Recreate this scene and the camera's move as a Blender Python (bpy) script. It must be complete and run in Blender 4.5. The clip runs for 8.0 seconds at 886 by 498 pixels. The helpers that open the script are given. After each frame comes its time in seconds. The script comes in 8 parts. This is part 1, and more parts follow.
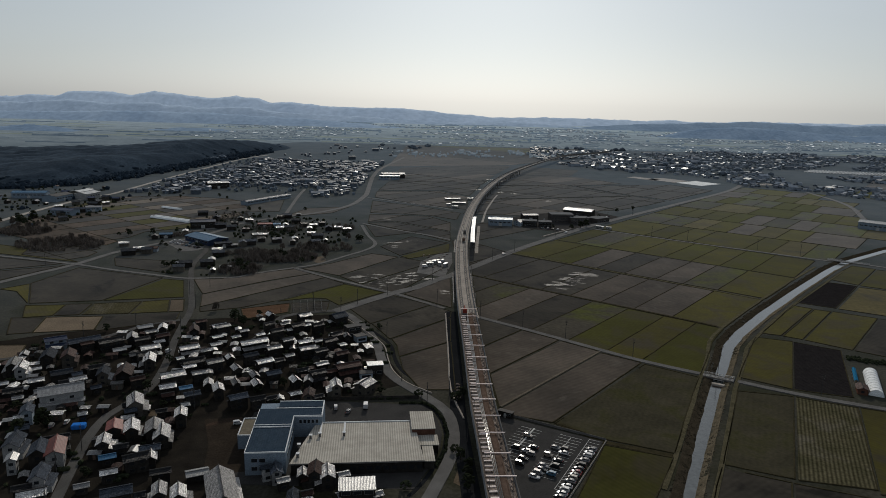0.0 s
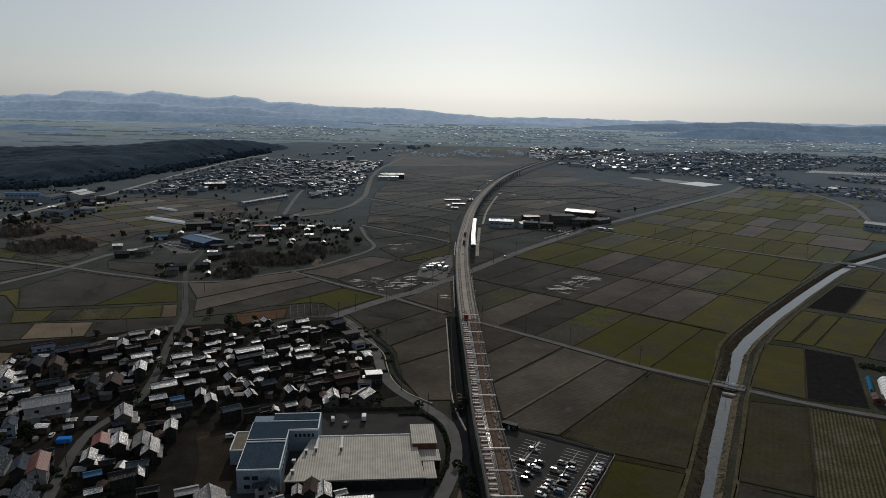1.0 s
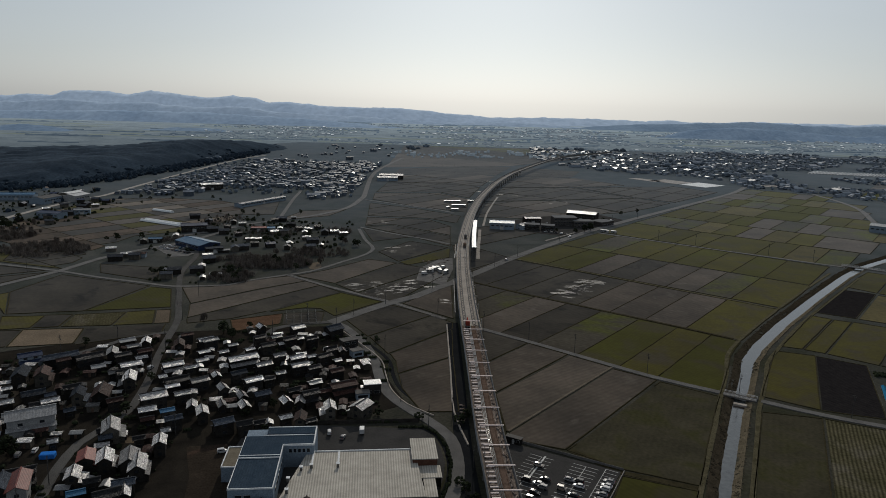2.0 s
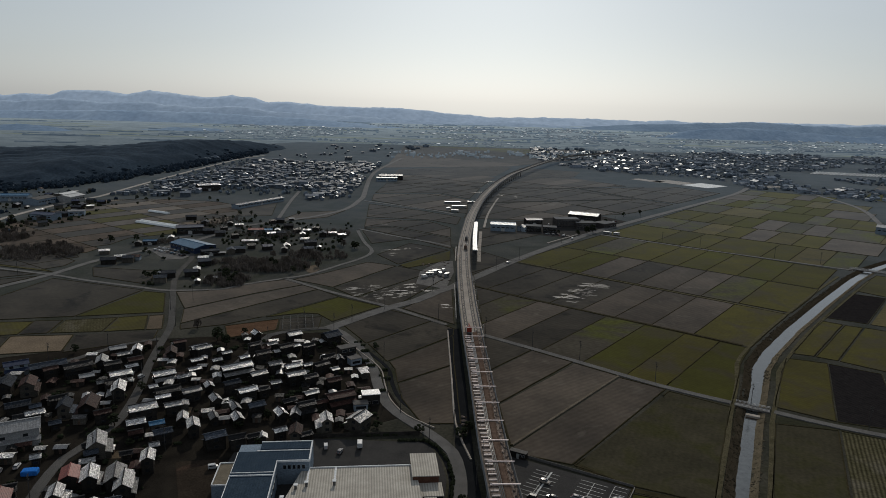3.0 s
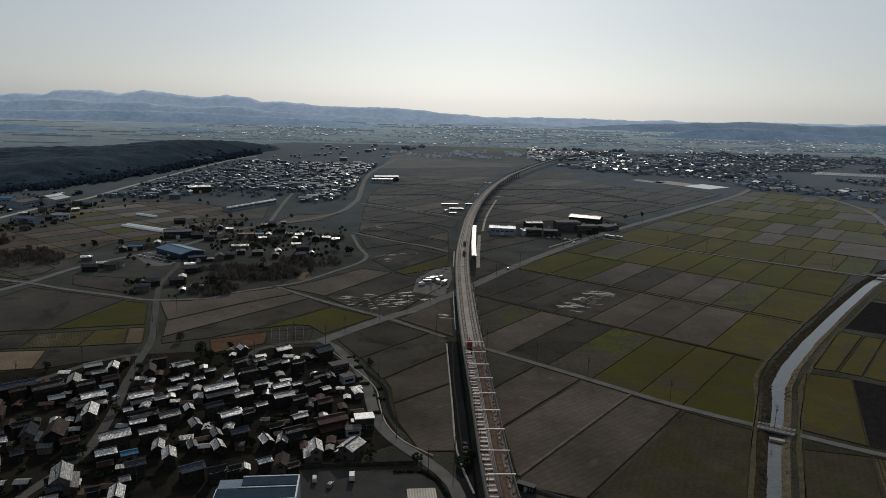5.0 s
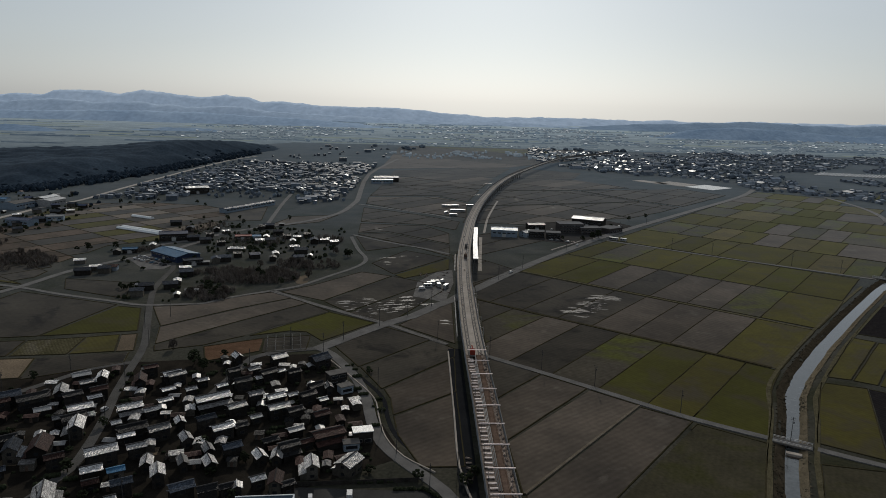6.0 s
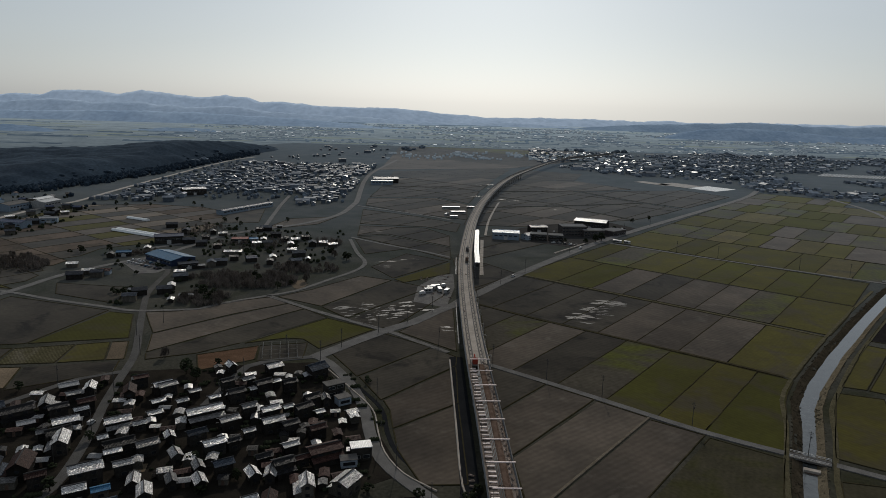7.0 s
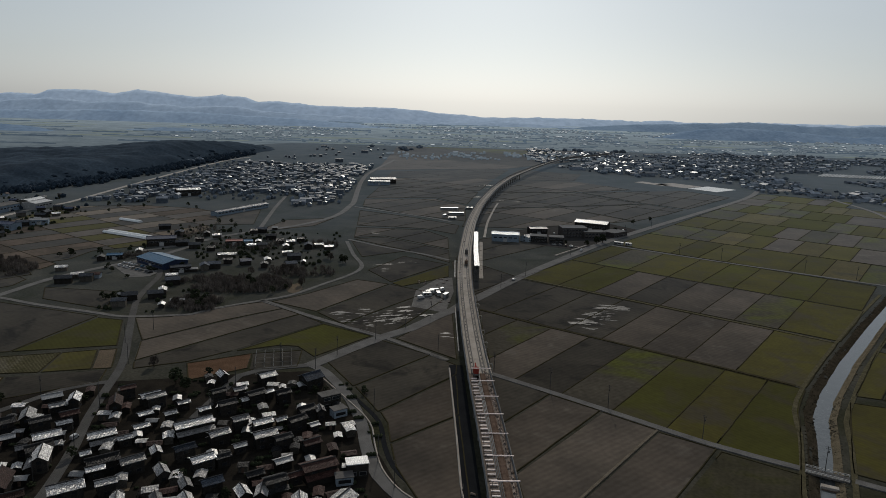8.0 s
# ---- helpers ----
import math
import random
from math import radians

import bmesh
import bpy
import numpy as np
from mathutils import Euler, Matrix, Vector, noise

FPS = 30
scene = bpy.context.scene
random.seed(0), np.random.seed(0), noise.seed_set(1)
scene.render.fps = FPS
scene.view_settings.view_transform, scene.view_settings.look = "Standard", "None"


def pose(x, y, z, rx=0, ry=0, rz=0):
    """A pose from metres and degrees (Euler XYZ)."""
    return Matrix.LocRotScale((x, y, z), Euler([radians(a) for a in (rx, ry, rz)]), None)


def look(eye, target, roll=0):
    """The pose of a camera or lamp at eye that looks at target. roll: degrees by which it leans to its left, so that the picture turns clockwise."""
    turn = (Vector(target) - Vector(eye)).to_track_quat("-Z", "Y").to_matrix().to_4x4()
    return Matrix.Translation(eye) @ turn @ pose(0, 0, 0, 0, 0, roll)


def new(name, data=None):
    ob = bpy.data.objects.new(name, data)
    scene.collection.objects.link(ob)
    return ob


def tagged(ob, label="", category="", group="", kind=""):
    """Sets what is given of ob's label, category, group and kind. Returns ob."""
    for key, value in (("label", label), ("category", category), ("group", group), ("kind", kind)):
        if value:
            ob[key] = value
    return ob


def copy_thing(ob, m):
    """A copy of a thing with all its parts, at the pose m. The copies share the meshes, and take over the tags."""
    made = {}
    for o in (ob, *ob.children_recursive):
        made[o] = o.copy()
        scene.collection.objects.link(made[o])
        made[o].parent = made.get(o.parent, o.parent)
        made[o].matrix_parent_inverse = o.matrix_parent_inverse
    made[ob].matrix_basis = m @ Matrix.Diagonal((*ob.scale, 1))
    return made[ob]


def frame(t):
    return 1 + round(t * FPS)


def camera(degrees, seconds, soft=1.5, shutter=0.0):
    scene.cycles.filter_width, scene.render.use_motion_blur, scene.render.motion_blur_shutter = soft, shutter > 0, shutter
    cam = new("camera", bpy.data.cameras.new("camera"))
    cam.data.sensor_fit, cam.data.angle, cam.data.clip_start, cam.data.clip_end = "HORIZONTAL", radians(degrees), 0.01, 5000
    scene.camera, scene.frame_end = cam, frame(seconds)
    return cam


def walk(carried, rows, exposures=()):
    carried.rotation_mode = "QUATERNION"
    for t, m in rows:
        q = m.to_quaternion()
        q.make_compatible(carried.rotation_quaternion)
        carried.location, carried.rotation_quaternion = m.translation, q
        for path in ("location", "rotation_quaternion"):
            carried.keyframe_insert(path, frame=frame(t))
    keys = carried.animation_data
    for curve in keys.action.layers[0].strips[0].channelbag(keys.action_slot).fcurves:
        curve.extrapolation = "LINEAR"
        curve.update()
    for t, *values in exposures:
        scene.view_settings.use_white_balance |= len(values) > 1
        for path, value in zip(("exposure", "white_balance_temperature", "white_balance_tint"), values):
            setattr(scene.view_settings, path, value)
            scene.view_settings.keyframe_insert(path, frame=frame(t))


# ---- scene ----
cam = camera(65.5, 8.0, soft=0.8)
PATH = [
    (0, (6.265, -7.735, 131.967), (6.2678, -5.7795, 131.5501), 1.52),
    (0.5, (5.655, -1.756, 131.893), (5.6591, 0.1999, 131.4757), 1.54),
    (1, (5.106, 4.208, 131.815), (5.1122, 6.1635, 131.3978), 1.56),
    (1.5, (4.610, 10.161, 131.733), (4.6182, 12.1165, 131.3163), 1.58),
    (3, (3.367, 28.005, 131.467), (3.3776, 29.9611, 131.0497), 1.61),
    (3.5, (3.007, 33.965, 131.370), (3.0218, 35.9211, 130.9534), 1.60),
    (4, (2.662, 39.939, 131.270), (2.6809, 41.8952, 130.8531), 1.59),
    (4.5, (2.324, 45.933, 131.166), (2.3462, 47.8885, 130.7489), 1.60),
    (6, (1.273, 64.078, 130.830), (1.2952, 66.0334, 130.4126), 1.61),
    (6.5, (0.885, 70.197, 130.710), (0.9069, 72.1532, 130.2928), 1.64),
    (7, (0.465, 76.361, 130.585), (0.4881, 78.3171, 130.1688), 1.66),
    (7.5, (0.006, 82.574, 130.457), (0.0318, 84.5299, 130.0402), 1.68),
    (8, (-0.501, 88.841, 130.324), (-0.4701, 90.7966, 129.9072), 1.68),
]
walk(cam, [(t, look(eye, target, roll)) for t, eye, target, roll in PATH])

# ---- world and light ----
SUN_EL, SUN_AZ = 28.0, 3.7
world = bpy.data.worlds.new("sky")
scene.world = world
world.use_nodes = True
wn = world.node_tree.nodes
sky = wn.new("ShaderNodeTexSky")
sky.sky_type, sky.sun_disc = "NISHITA", False
sky.sun_elevation, sky.sun_rotation = radians(SUN_EL), radians(SUN_AZ)
sky.air_density, sky.dust_density, sky.ozone_density = 1.0, 1.2, 3.0
fade = wn.new("ShaderNodeHueSaturation")  # a milky sky keeps little colour
fade.inputs["Saturation"].default_value = 0.48
soft_sky = wn.new("ShaderNodeGamma")  # thin high haze evens out the clear sky's contrast
soft_sky.inputs["Gamma"].default_value = 0.78
veil = wn.new("ShaderNodeMix")
veil.data_type, veil.blend_type = "RGBA", "MULTIPLY"
veil.inputs["Factor"].default_value = 1.0
veil.inputs["B"].default_value = (0.93, 1.0, 1.055, 1)
wn["Background"].inputs["Strength"].default_value = 0.096
world.node_tree.links.new(sky.outputs["Color"], fade.inputs["Color"])
world.node_tree.links.new(fade.outputs["Color"], soft_sky.inputs["Color"])
world.node_tree.links.new(soft_sky.outputs["Color"], veil.inputs["A"])
pale = wn.new("ShaderNodeMix")
pale.data_type = "RGBA"
pale.inputs["Factor"].default_value = 0.25
pale.inputs["B"].default_value = (5.7, 6.1, 6.4, 1)
world.node_tree.links.new(veil.outputs["Result"], pale.inputs["A"])
world.node_tree.links.new(pale.outputs["Result"], wn["Background"].inputs["Color"])
sun_data = bpy.data.lights.new("sun", "SUN")
sun_data.energy, sun_data.angle, sun_data.color = 2.3, radians(0.6), (1.0, 0.93, 0.82)
sun = new("sun", sun_data)
sun.matrix_world = look((0, 0, 300), (-math.sin(radians(SUN_AZ)) * math.cos(radians(SUN_EL)), -math.cos(radians(SUN_AZ)) * math.cos(radians(SUN_EL)), 300 - math.sin(radians(SUN_EL))))
rng = random.Random(7)


# ---- materials ----
def mat(name, c1, c2=None, scale=0.5, rough=0.85, bump=0.0, metal=0.0, spec=0.0, vary=0.0, fine=8.0, local=False, grain=0.35, bands=None, islands=0.0, depth=0.05, sheen=0.0, tint=(0.88, 1.0, 1.14), blot=None):
    """A surface of two mixed tones with fine grain, wear, relief and, if wanted, rows (bands: period, turn, strength)."""
    m = bpy.data.materials.new(name)
    m.use_nodes = True
    n, l = m.node_tree.nodes, m.node_tree.links
    b = n["Principled BSDF"]
    b.inputs["Roughness"].default_value, b.inputs["Metallic"].default_value = rough, metal
    b.inputs["Specular IOR Level"].default_value = spec
    if sheen:  # distance haze painted as sheen, paling surfaces at a shallow angle
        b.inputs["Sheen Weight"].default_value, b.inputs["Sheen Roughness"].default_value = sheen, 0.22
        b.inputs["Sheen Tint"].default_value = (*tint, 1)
    if local:
        src = n.new("ShaderNodeTexCoord").outputs["Object"]
    else:
        src = n.new("ShaderNodeNewGeometry").outputs["Position"]
    big = n.new("ShaderNodeTexNoise")
    big.inputs["Scale"].default_value, big.inputs["Detail"].default_value, big.inputs["Roughness"].default_value = scale, 5, 0.6
    l.new(src, big.inputs["Vector"])
    ramp = n.new("ShaderNodeValToRGB")
    ramp.color_ramp.elements[0].position, ramp.color_ramp.elements[1].position = 0.33, 0.68
    ramp.color_ramp.elements[0].color = (*c1, 1)
    ramp.color_ramp.elements[1].color = (*(c2 or [min(1, c * 1.35) for c in c1]), 1)
    l.new(big.outputs["Fac"], ramp.inputs["Fac"])
    small = n.new("ShaderNodeTexNoise")
    small.inputs["Scale"].default_value, small.inputs["Detail"].default_value = scale * fine, 4
    l.new(src, small.inputs["Vector"])
    rng_map = n.new("ShaderNodeMapRange")
    rng_map.inputs["From Min"].default_value, rng_map.inputs["From Max"].default_value = 0.25, 0.75
    rng_map.inputs["To Min"].default_value, rng_map.inputs["To Max"].default_value = 1 - grain, 1 + grain
    l.new(small.outputs["Fac"], rng_map.inputs["Value"])
    mul = n.new("ShaderNodeVectorMath")
    mul.operation = "SCALE"
    tone = ramp.outputs["Color"]
    if blot:  # damp, bare or overgrown patches: colour, scale, where they begin and where they are full
        patch = n.new("ShaderNodeTexNoise")
        patch.inputs["Scale"].default_value, patch.inputs["Detail"].default_value, patch.inputs["Roughness"].default_value, patch.inputs["Distortion"].default_value = blot[1], 6, 0.62, 0.6
        l.new(src, patch.inputs["Vector"])
        edge = n.new("ShaderNodeMapRange")
        edge.inputs["From Min"].default_value, edge.inputs["From Max"].default_value = blot[2], blot[3]
        l.new(patch.outputs["Fac"], edge.inputs["Value"])
        blend = n.new("ShaderNodeMix")
        blend.data_type = "RGBA"
        blend.inputs["B"].default_value = (*blot[0], 1)
        l.new(edge.outputs["Result"], blend.inputs["Factor"])
        l.new(tone, blend.inputs["A"])
        tone = blend.outputs["Result"]
    l.new(tone, mul.inputs[0])
    l.new(rng_map.outputs["Result"], mul.inputs["Scale"])
    colour, height = mul.outputs["Vector"], small.outputs["Fac"]
    if bands:
        period, turn, strength = bands
        mp = n.new("ShaderNodeMapping")
        mp.inputs["Rotation"].default_value[2] = radians(turn)
        l.new(src, mp.inputs["Vector"])
        wave = n.new("ShaderNodeTexWave")
        wave.inputs["Scale"].default_value = 0.314 / period
        wave.inputs["Distortion"].default_value, wave.inputs["Detail Scale"].default_value = 0.6, 0.3
        l.new(mp.outputs["Vector"], wave.inputs["Vector"])
        wr = n.new("ShaderNodeMapRange")
        wr.inputs["To Min"].default_value, wr.inputs["To Max"].default_value = 1 - strength, 1 + strength
        l.new(wave.outputs["Fac"], wr.inputs["Value"])
        m2 = n.new("ShaderNodeVectorMath")
        m2.operation = "SCALE"
        l.new(colour, m2.inputs[0])
        l.new(wr.outputs["Result"], m2.inputs["Scale"])
        colour = m2.outputs["Vector"]
        add = n.new("ShaderNodeMath")
        l.new(height, add.inputs[0])
        l.new(wave.outputs["Fac"], add.inputs[1])
        height = add.outputs["Value"]
    if vary or islands:
        rnd = n.new("ShaderNodeObjectInfo").outputs["Random"] if vary else n.new("ShaderNodeNewGeometry").outputs["Random Per Island"]
        vr = n.new("ShaderNodeMapRange")
        vr.inputs["To Min"].default_value, vr.inputs["To Max"].default_value = 1 - (vary or islands), 1 + (vary or islands)
        l.new(rnd, vr.inputs["Value"])
        m3 = n.new("ShaderNodeVectorMath")
        m3.operation = "SCALE"
        l.new(colour, m3.inputs[0])
        l.new(vr.outputs["Result"], m3.inputs["Scale"])
        colour = m3.outputs["Vector"]
    l.new(colour, b.inputs["Base Color"])
    if bump:
        bn = n.new("ShaderNodeBump")
        bn.inputs["Strength"].default_value, bn.inputs["Distance"].default_value = bump, depth
        l.new(height, bn.inputs["Height"])
        l.new(bn.outputs["Normal"], b.inputs["Normal"])
    return m


def tile_mat(name, c, rough=0.42, vary=0.25, pitch=0.46, spec=0.5, bump=0.7, metal=0.0, lumps=0.5, mottle=0.3):
    """Glazed roof tiles or ribbed sheet: courses across the slope and rolls down it, in the roof's own coordinates."""
    m = mat(name, c, [v * 1.5 for v in c], scale=0.6, rough=rough, vary=vary, local=True, grain=0.62, spec=spec, fine=6, metal=metal)
    n, l = m.node_tree.nodes, m.node_tree.links
    b = n["Principled BSDF"]
    tc = n.new("ShaderNodeTexCoord")
    heights = []
    for direction, period in (("X", pitch), ("Y", pitch * 0.9)):
        w = n.new("ShaderNodeTexWave")
        w.bands_direction = direction
        w.inputs["Scale"].default_value = 0.314 / period
        w.inputs["Distortion"].default_value = 0.4
        l.new(tc.outputs["Object"], w.inputs["Vector"])
        heights.append(w.outputs["Fac"])
    stretch = n.new("ShaderNodeMapping")  # light and dark speckle along the courses paints in sun sparkle
    stretch.inputs["Scale"].default_value = (0.45, 1.9, 1.9)
    l.new(tc.outputs["Object"], stretch.inputs["Vector"])
    speckle = n.new("ShaderNodeTexNoise")
    speckle.inputs["Scale"].default_value, speckle.inputs["Detail"].default_value, speckle.inputs["Roughness"].default_value = 1.5, 4, 0.75
    l.new(stretch.outputs["Vector"], speckle.inputs["Vector"])
    span = n.new("ShaderNodeMapRange")
    span.inputs["From Min"].default_value, span.inputs["From Max"].default_value = 0.36, 0.66
    span.inputs["To Min"].default_value, span.inputs["To Max"].default_value = 1 - mottle, 1 + mottle
    l.new(speckle.outputs["Fac"], span.inputs["Value"])
    # the painted sparkle is multiplied into the tile colour
    worn = n.new("ShaderNodeVectorMath")
    worn.operation = "SCALE"
    l.new(b.inputs["Base Color"].links[0].from_socket, worn.inputs[0])
    l.new(span.outputs["Result"], worn.inputs["Scale"])
    l.new(worn.outputs["Vector"], b.inputs["Base Color"])
    lump = n.new("ShaderNodeTexNoise")  # uneven bedding of the tiles
    lump.inputs["Scale"].default_value, lump.inputs["Detail"].default_value, lump.inputs["Roughness"].default_value = 2.4, 3, 0.8
    l.new(tc.outputs["Object"], lump.inputs["Vector"])
    a1, a2 = n.new("ShaderNodeMath"), n.new("ShaderNodeMath")
    l.new(heights[0], a1.inputs[0]), l.new(heights[1], a1.inputs[1])
    a2.operation = "MULTIPLY_ADD"
    l.new(lump.outputs["Fac"], a2.inputs[0])
    a2.inputs[1].default_value = 10.0 * lumps
    l.new(a1.outputs["Value"], a2.inputs[2])
    bn = n.new("ShaderNodeBump")
    bn.inputs["Strength"].default_value, bn.inputs["Distance"].default_value = bump, 0.09
    l.new(a2.outputs["Value"], bn.inputs["Height"])
    l.new(bn.outputs["Normal"], b.inputs["Normal"])
    return m


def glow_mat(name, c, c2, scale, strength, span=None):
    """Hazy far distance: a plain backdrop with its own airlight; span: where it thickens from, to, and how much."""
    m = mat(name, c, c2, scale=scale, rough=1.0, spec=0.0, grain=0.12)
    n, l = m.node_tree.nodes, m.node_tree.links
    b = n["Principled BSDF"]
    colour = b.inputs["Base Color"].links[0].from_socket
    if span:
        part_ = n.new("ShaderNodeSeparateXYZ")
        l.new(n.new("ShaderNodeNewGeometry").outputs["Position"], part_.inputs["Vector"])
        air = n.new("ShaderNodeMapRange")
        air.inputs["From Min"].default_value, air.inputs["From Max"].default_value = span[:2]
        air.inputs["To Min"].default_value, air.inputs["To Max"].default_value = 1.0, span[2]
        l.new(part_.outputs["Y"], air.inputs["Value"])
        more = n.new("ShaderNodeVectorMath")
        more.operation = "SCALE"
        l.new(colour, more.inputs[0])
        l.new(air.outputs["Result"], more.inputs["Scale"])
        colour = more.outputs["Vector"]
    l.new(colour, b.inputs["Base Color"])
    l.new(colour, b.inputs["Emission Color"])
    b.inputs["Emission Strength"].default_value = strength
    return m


# default weight of the sheen that paints haze onto open ground
HAZE_SHEEN = 0.34
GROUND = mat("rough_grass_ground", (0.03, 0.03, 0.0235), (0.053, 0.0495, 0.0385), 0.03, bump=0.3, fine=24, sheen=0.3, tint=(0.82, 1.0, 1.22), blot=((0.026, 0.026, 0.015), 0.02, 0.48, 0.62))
# earth colour lowered to paint in the shade between the village houses
YARD = mat("shade_darkened_earth", (0.012, 0.0108, 0.0095), (0.024, 0.021, 0.017), 0.12, fine=20)
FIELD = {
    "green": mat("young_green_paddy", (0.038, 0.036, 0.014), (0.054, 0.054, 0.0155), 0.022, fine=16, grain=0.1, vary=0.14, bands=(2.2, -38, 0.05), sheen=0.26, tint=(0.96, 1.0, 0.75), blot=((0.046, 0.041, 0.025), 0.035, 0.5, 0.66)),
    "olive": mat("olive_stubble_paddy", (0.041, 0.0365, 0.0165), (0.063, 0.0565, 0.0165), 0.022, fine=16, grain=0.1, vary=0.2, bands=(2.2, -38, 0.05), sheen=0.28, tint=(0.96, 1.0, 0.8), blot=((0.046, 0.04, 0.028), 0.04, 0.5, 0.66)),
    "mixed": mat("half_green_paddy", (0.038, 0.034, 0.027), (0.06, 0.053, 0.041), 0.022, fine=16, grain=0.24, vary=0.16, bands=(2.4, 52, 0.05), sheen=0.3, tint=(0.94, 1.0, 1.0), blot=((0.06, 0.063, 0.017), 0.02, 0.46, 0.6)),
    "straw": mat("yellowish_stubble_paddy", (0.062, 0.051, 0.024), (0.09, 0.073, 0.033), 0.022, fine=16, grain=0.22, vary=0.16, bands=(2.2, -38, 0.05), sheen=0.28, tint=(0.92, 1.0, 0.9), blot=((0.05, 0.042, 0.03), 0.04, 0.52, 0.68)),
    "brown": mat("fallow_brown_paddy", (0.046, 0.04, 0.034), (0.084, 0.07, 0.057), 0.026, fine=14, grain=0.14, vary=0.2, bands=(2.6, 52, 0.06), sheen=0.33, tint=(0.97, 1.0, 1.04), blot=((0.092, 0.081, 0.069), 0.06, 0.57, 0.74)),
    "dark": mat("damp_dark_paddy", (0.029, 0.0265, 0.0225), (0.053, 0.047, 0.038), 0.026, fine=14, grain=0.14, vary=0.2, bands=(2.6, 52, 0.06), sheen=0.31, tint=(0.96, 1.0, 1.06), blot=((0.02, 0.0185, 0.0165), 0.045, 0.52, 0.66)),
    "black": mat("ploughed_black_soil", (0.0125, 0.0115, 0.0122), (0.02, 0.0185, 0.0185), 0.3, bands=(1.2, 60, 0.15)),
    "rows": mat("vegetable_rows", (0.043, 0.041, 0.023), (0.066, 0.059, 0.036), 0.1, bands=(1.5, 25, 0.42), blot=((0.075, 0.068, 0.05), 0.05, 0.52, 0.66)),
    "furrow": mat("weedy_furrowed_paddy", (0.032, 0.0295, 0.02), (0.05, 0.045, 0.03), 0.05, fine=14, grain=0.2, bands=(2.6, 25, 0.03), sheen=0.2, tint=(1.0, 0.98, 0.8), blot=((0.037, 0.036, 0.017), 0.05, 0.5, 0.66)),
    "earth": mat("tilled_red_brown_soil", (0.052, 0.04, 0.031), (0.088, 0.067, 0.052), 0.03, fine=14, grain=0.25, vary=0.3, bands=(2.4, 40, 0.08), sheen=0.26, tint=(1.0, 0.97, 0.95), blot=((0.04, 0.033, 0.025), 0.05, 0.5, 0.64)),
    "tan": mat("dry_tan_field", (0.085, 0.066, 0.046), (0.125, 0.096, 0.066), 0.06, fine=20, vary=0.2, sheen=HAZE_SHEEN),
    "red": mat("bare_orange_earth", (0.066, 0.04, 0.026), (0.1, 0.062, 0.041), 0.15, fine=20),
}
DYKE = mat("dry_grass_track", (0.045, 0.041, 0.024), (0.08, 0.07, 0.045), 0.25, fine=8, sheen=0.25, tint=(1.0, 0.98, 0.7))
DUST = mat("dusty_earth", (0.085, 0.072, 0.055), (0.13, 0.112, 0.088), 0.3, fine=8, sheen=0.25, tint=(1.0, 0.97, 0.85))
BUND = mat("grassy_bund", (0.024, 0.0215, 0.0125), (0.044, 0.037, 0.021), 0.3, fine=10, sheen=0.12)
ASPHALT = mat("worn_asphalt", (0.084, 0.081, 0.078), (0.125, 0.121, 0.117), 0.12, fine=30, rough=0.75, sheen=0.32, tint=(1.0, 1.0, 1.02))
LANE = mat("dark_lane_asphalt", (0.06, 0.0585, 0.057), (0.088, 0.0855, 0.082), 0.08, fine=40)
# near-black: painted shade on the service road, and the dark ditches
SHADE_DITCH_BLACK = mat("shade_and_ditch_black", (0.011, 0.012, 0.0135), (0.017, 0.018, 0.0195), 0.1, fine=40)
LOT = mat("dark_lot_asphalt", (0.036, 0.035, 0.0345), (0.05, 0.0485, 0.047), 0.1, fine=40, rough=0.8)
CONC = mat("weathered_concrete", (0.23, 0.205, 0.178), (0.33, 0.295, 0.26), 0.15, fine=25, rough=0.8, bump=0.2, sheen=0.3)
CONC_D = mat("stained_concrete", (0.085, 0.08, 0.076), (0.135, 0.128, 0.12), 0.2, fine=20, rough=0.85, sheen=0.3)
WATER = mat("grey_canal_water", (0.05, 0.055, 0.055), (0.06, 0.066, 0.066), 0.05, rough=0.12, spec=0.6, bump=0.05, fine=10, depth=0.02)
PUDDLE = mat("standing_water", (0.05, 0.05, 0.049), (0.09, 0.088, 0.084), 0.3, rough=0.55, spec=0.055)
SCRUB = mat("brown_bank_scrub", (0.028, 0.0235, 0.0165), (0.05, 0.041, 0.029), 0.3, fine=8, bump=0.6, depth=0.3)
REED = mat("dry_tan_reeds", (0.066, 0.056, 0.039), (0.11, 0.093, 0.066), 0.25, fine=8, bump=0.6, depth=0.3)
PAINT = mat("white_road_paint", (0.36, 0.36, 0.35), (0.52, 0.52, 0.5), 1.0)
LEAF = mat("dark_leaves", (0.014, 0.018, 0.011), (0.03, 0.034, 0.02), 0.4, rough=0.7, vary=0.3, islands=0)
LEAF_B = mat("bare_brown_twigs", (0.095, 0.08, 0.07), (0.15, 0.128, 0.11), 0.4, rough=0.8, vary=0.3)
THICKET = mat("leafless_thicket", (0.1, 0.086, 0.076), (0.165, 0.143, 0.126), 0.15, rough=0.9, islands=0.3)
BARK = mat("grey_bark", (0.04, 0.032, 0.025), None, 3.0)
# the canopy's blue is distance haze put into its base colour
FOREST = mat("hazed_hill_canopy", (0.0145, 0.022, 0.032), (0.029, 0.042, 0.058), 0.012, rough=0.9, islands=0.12, fine=20, sheen=0.1)
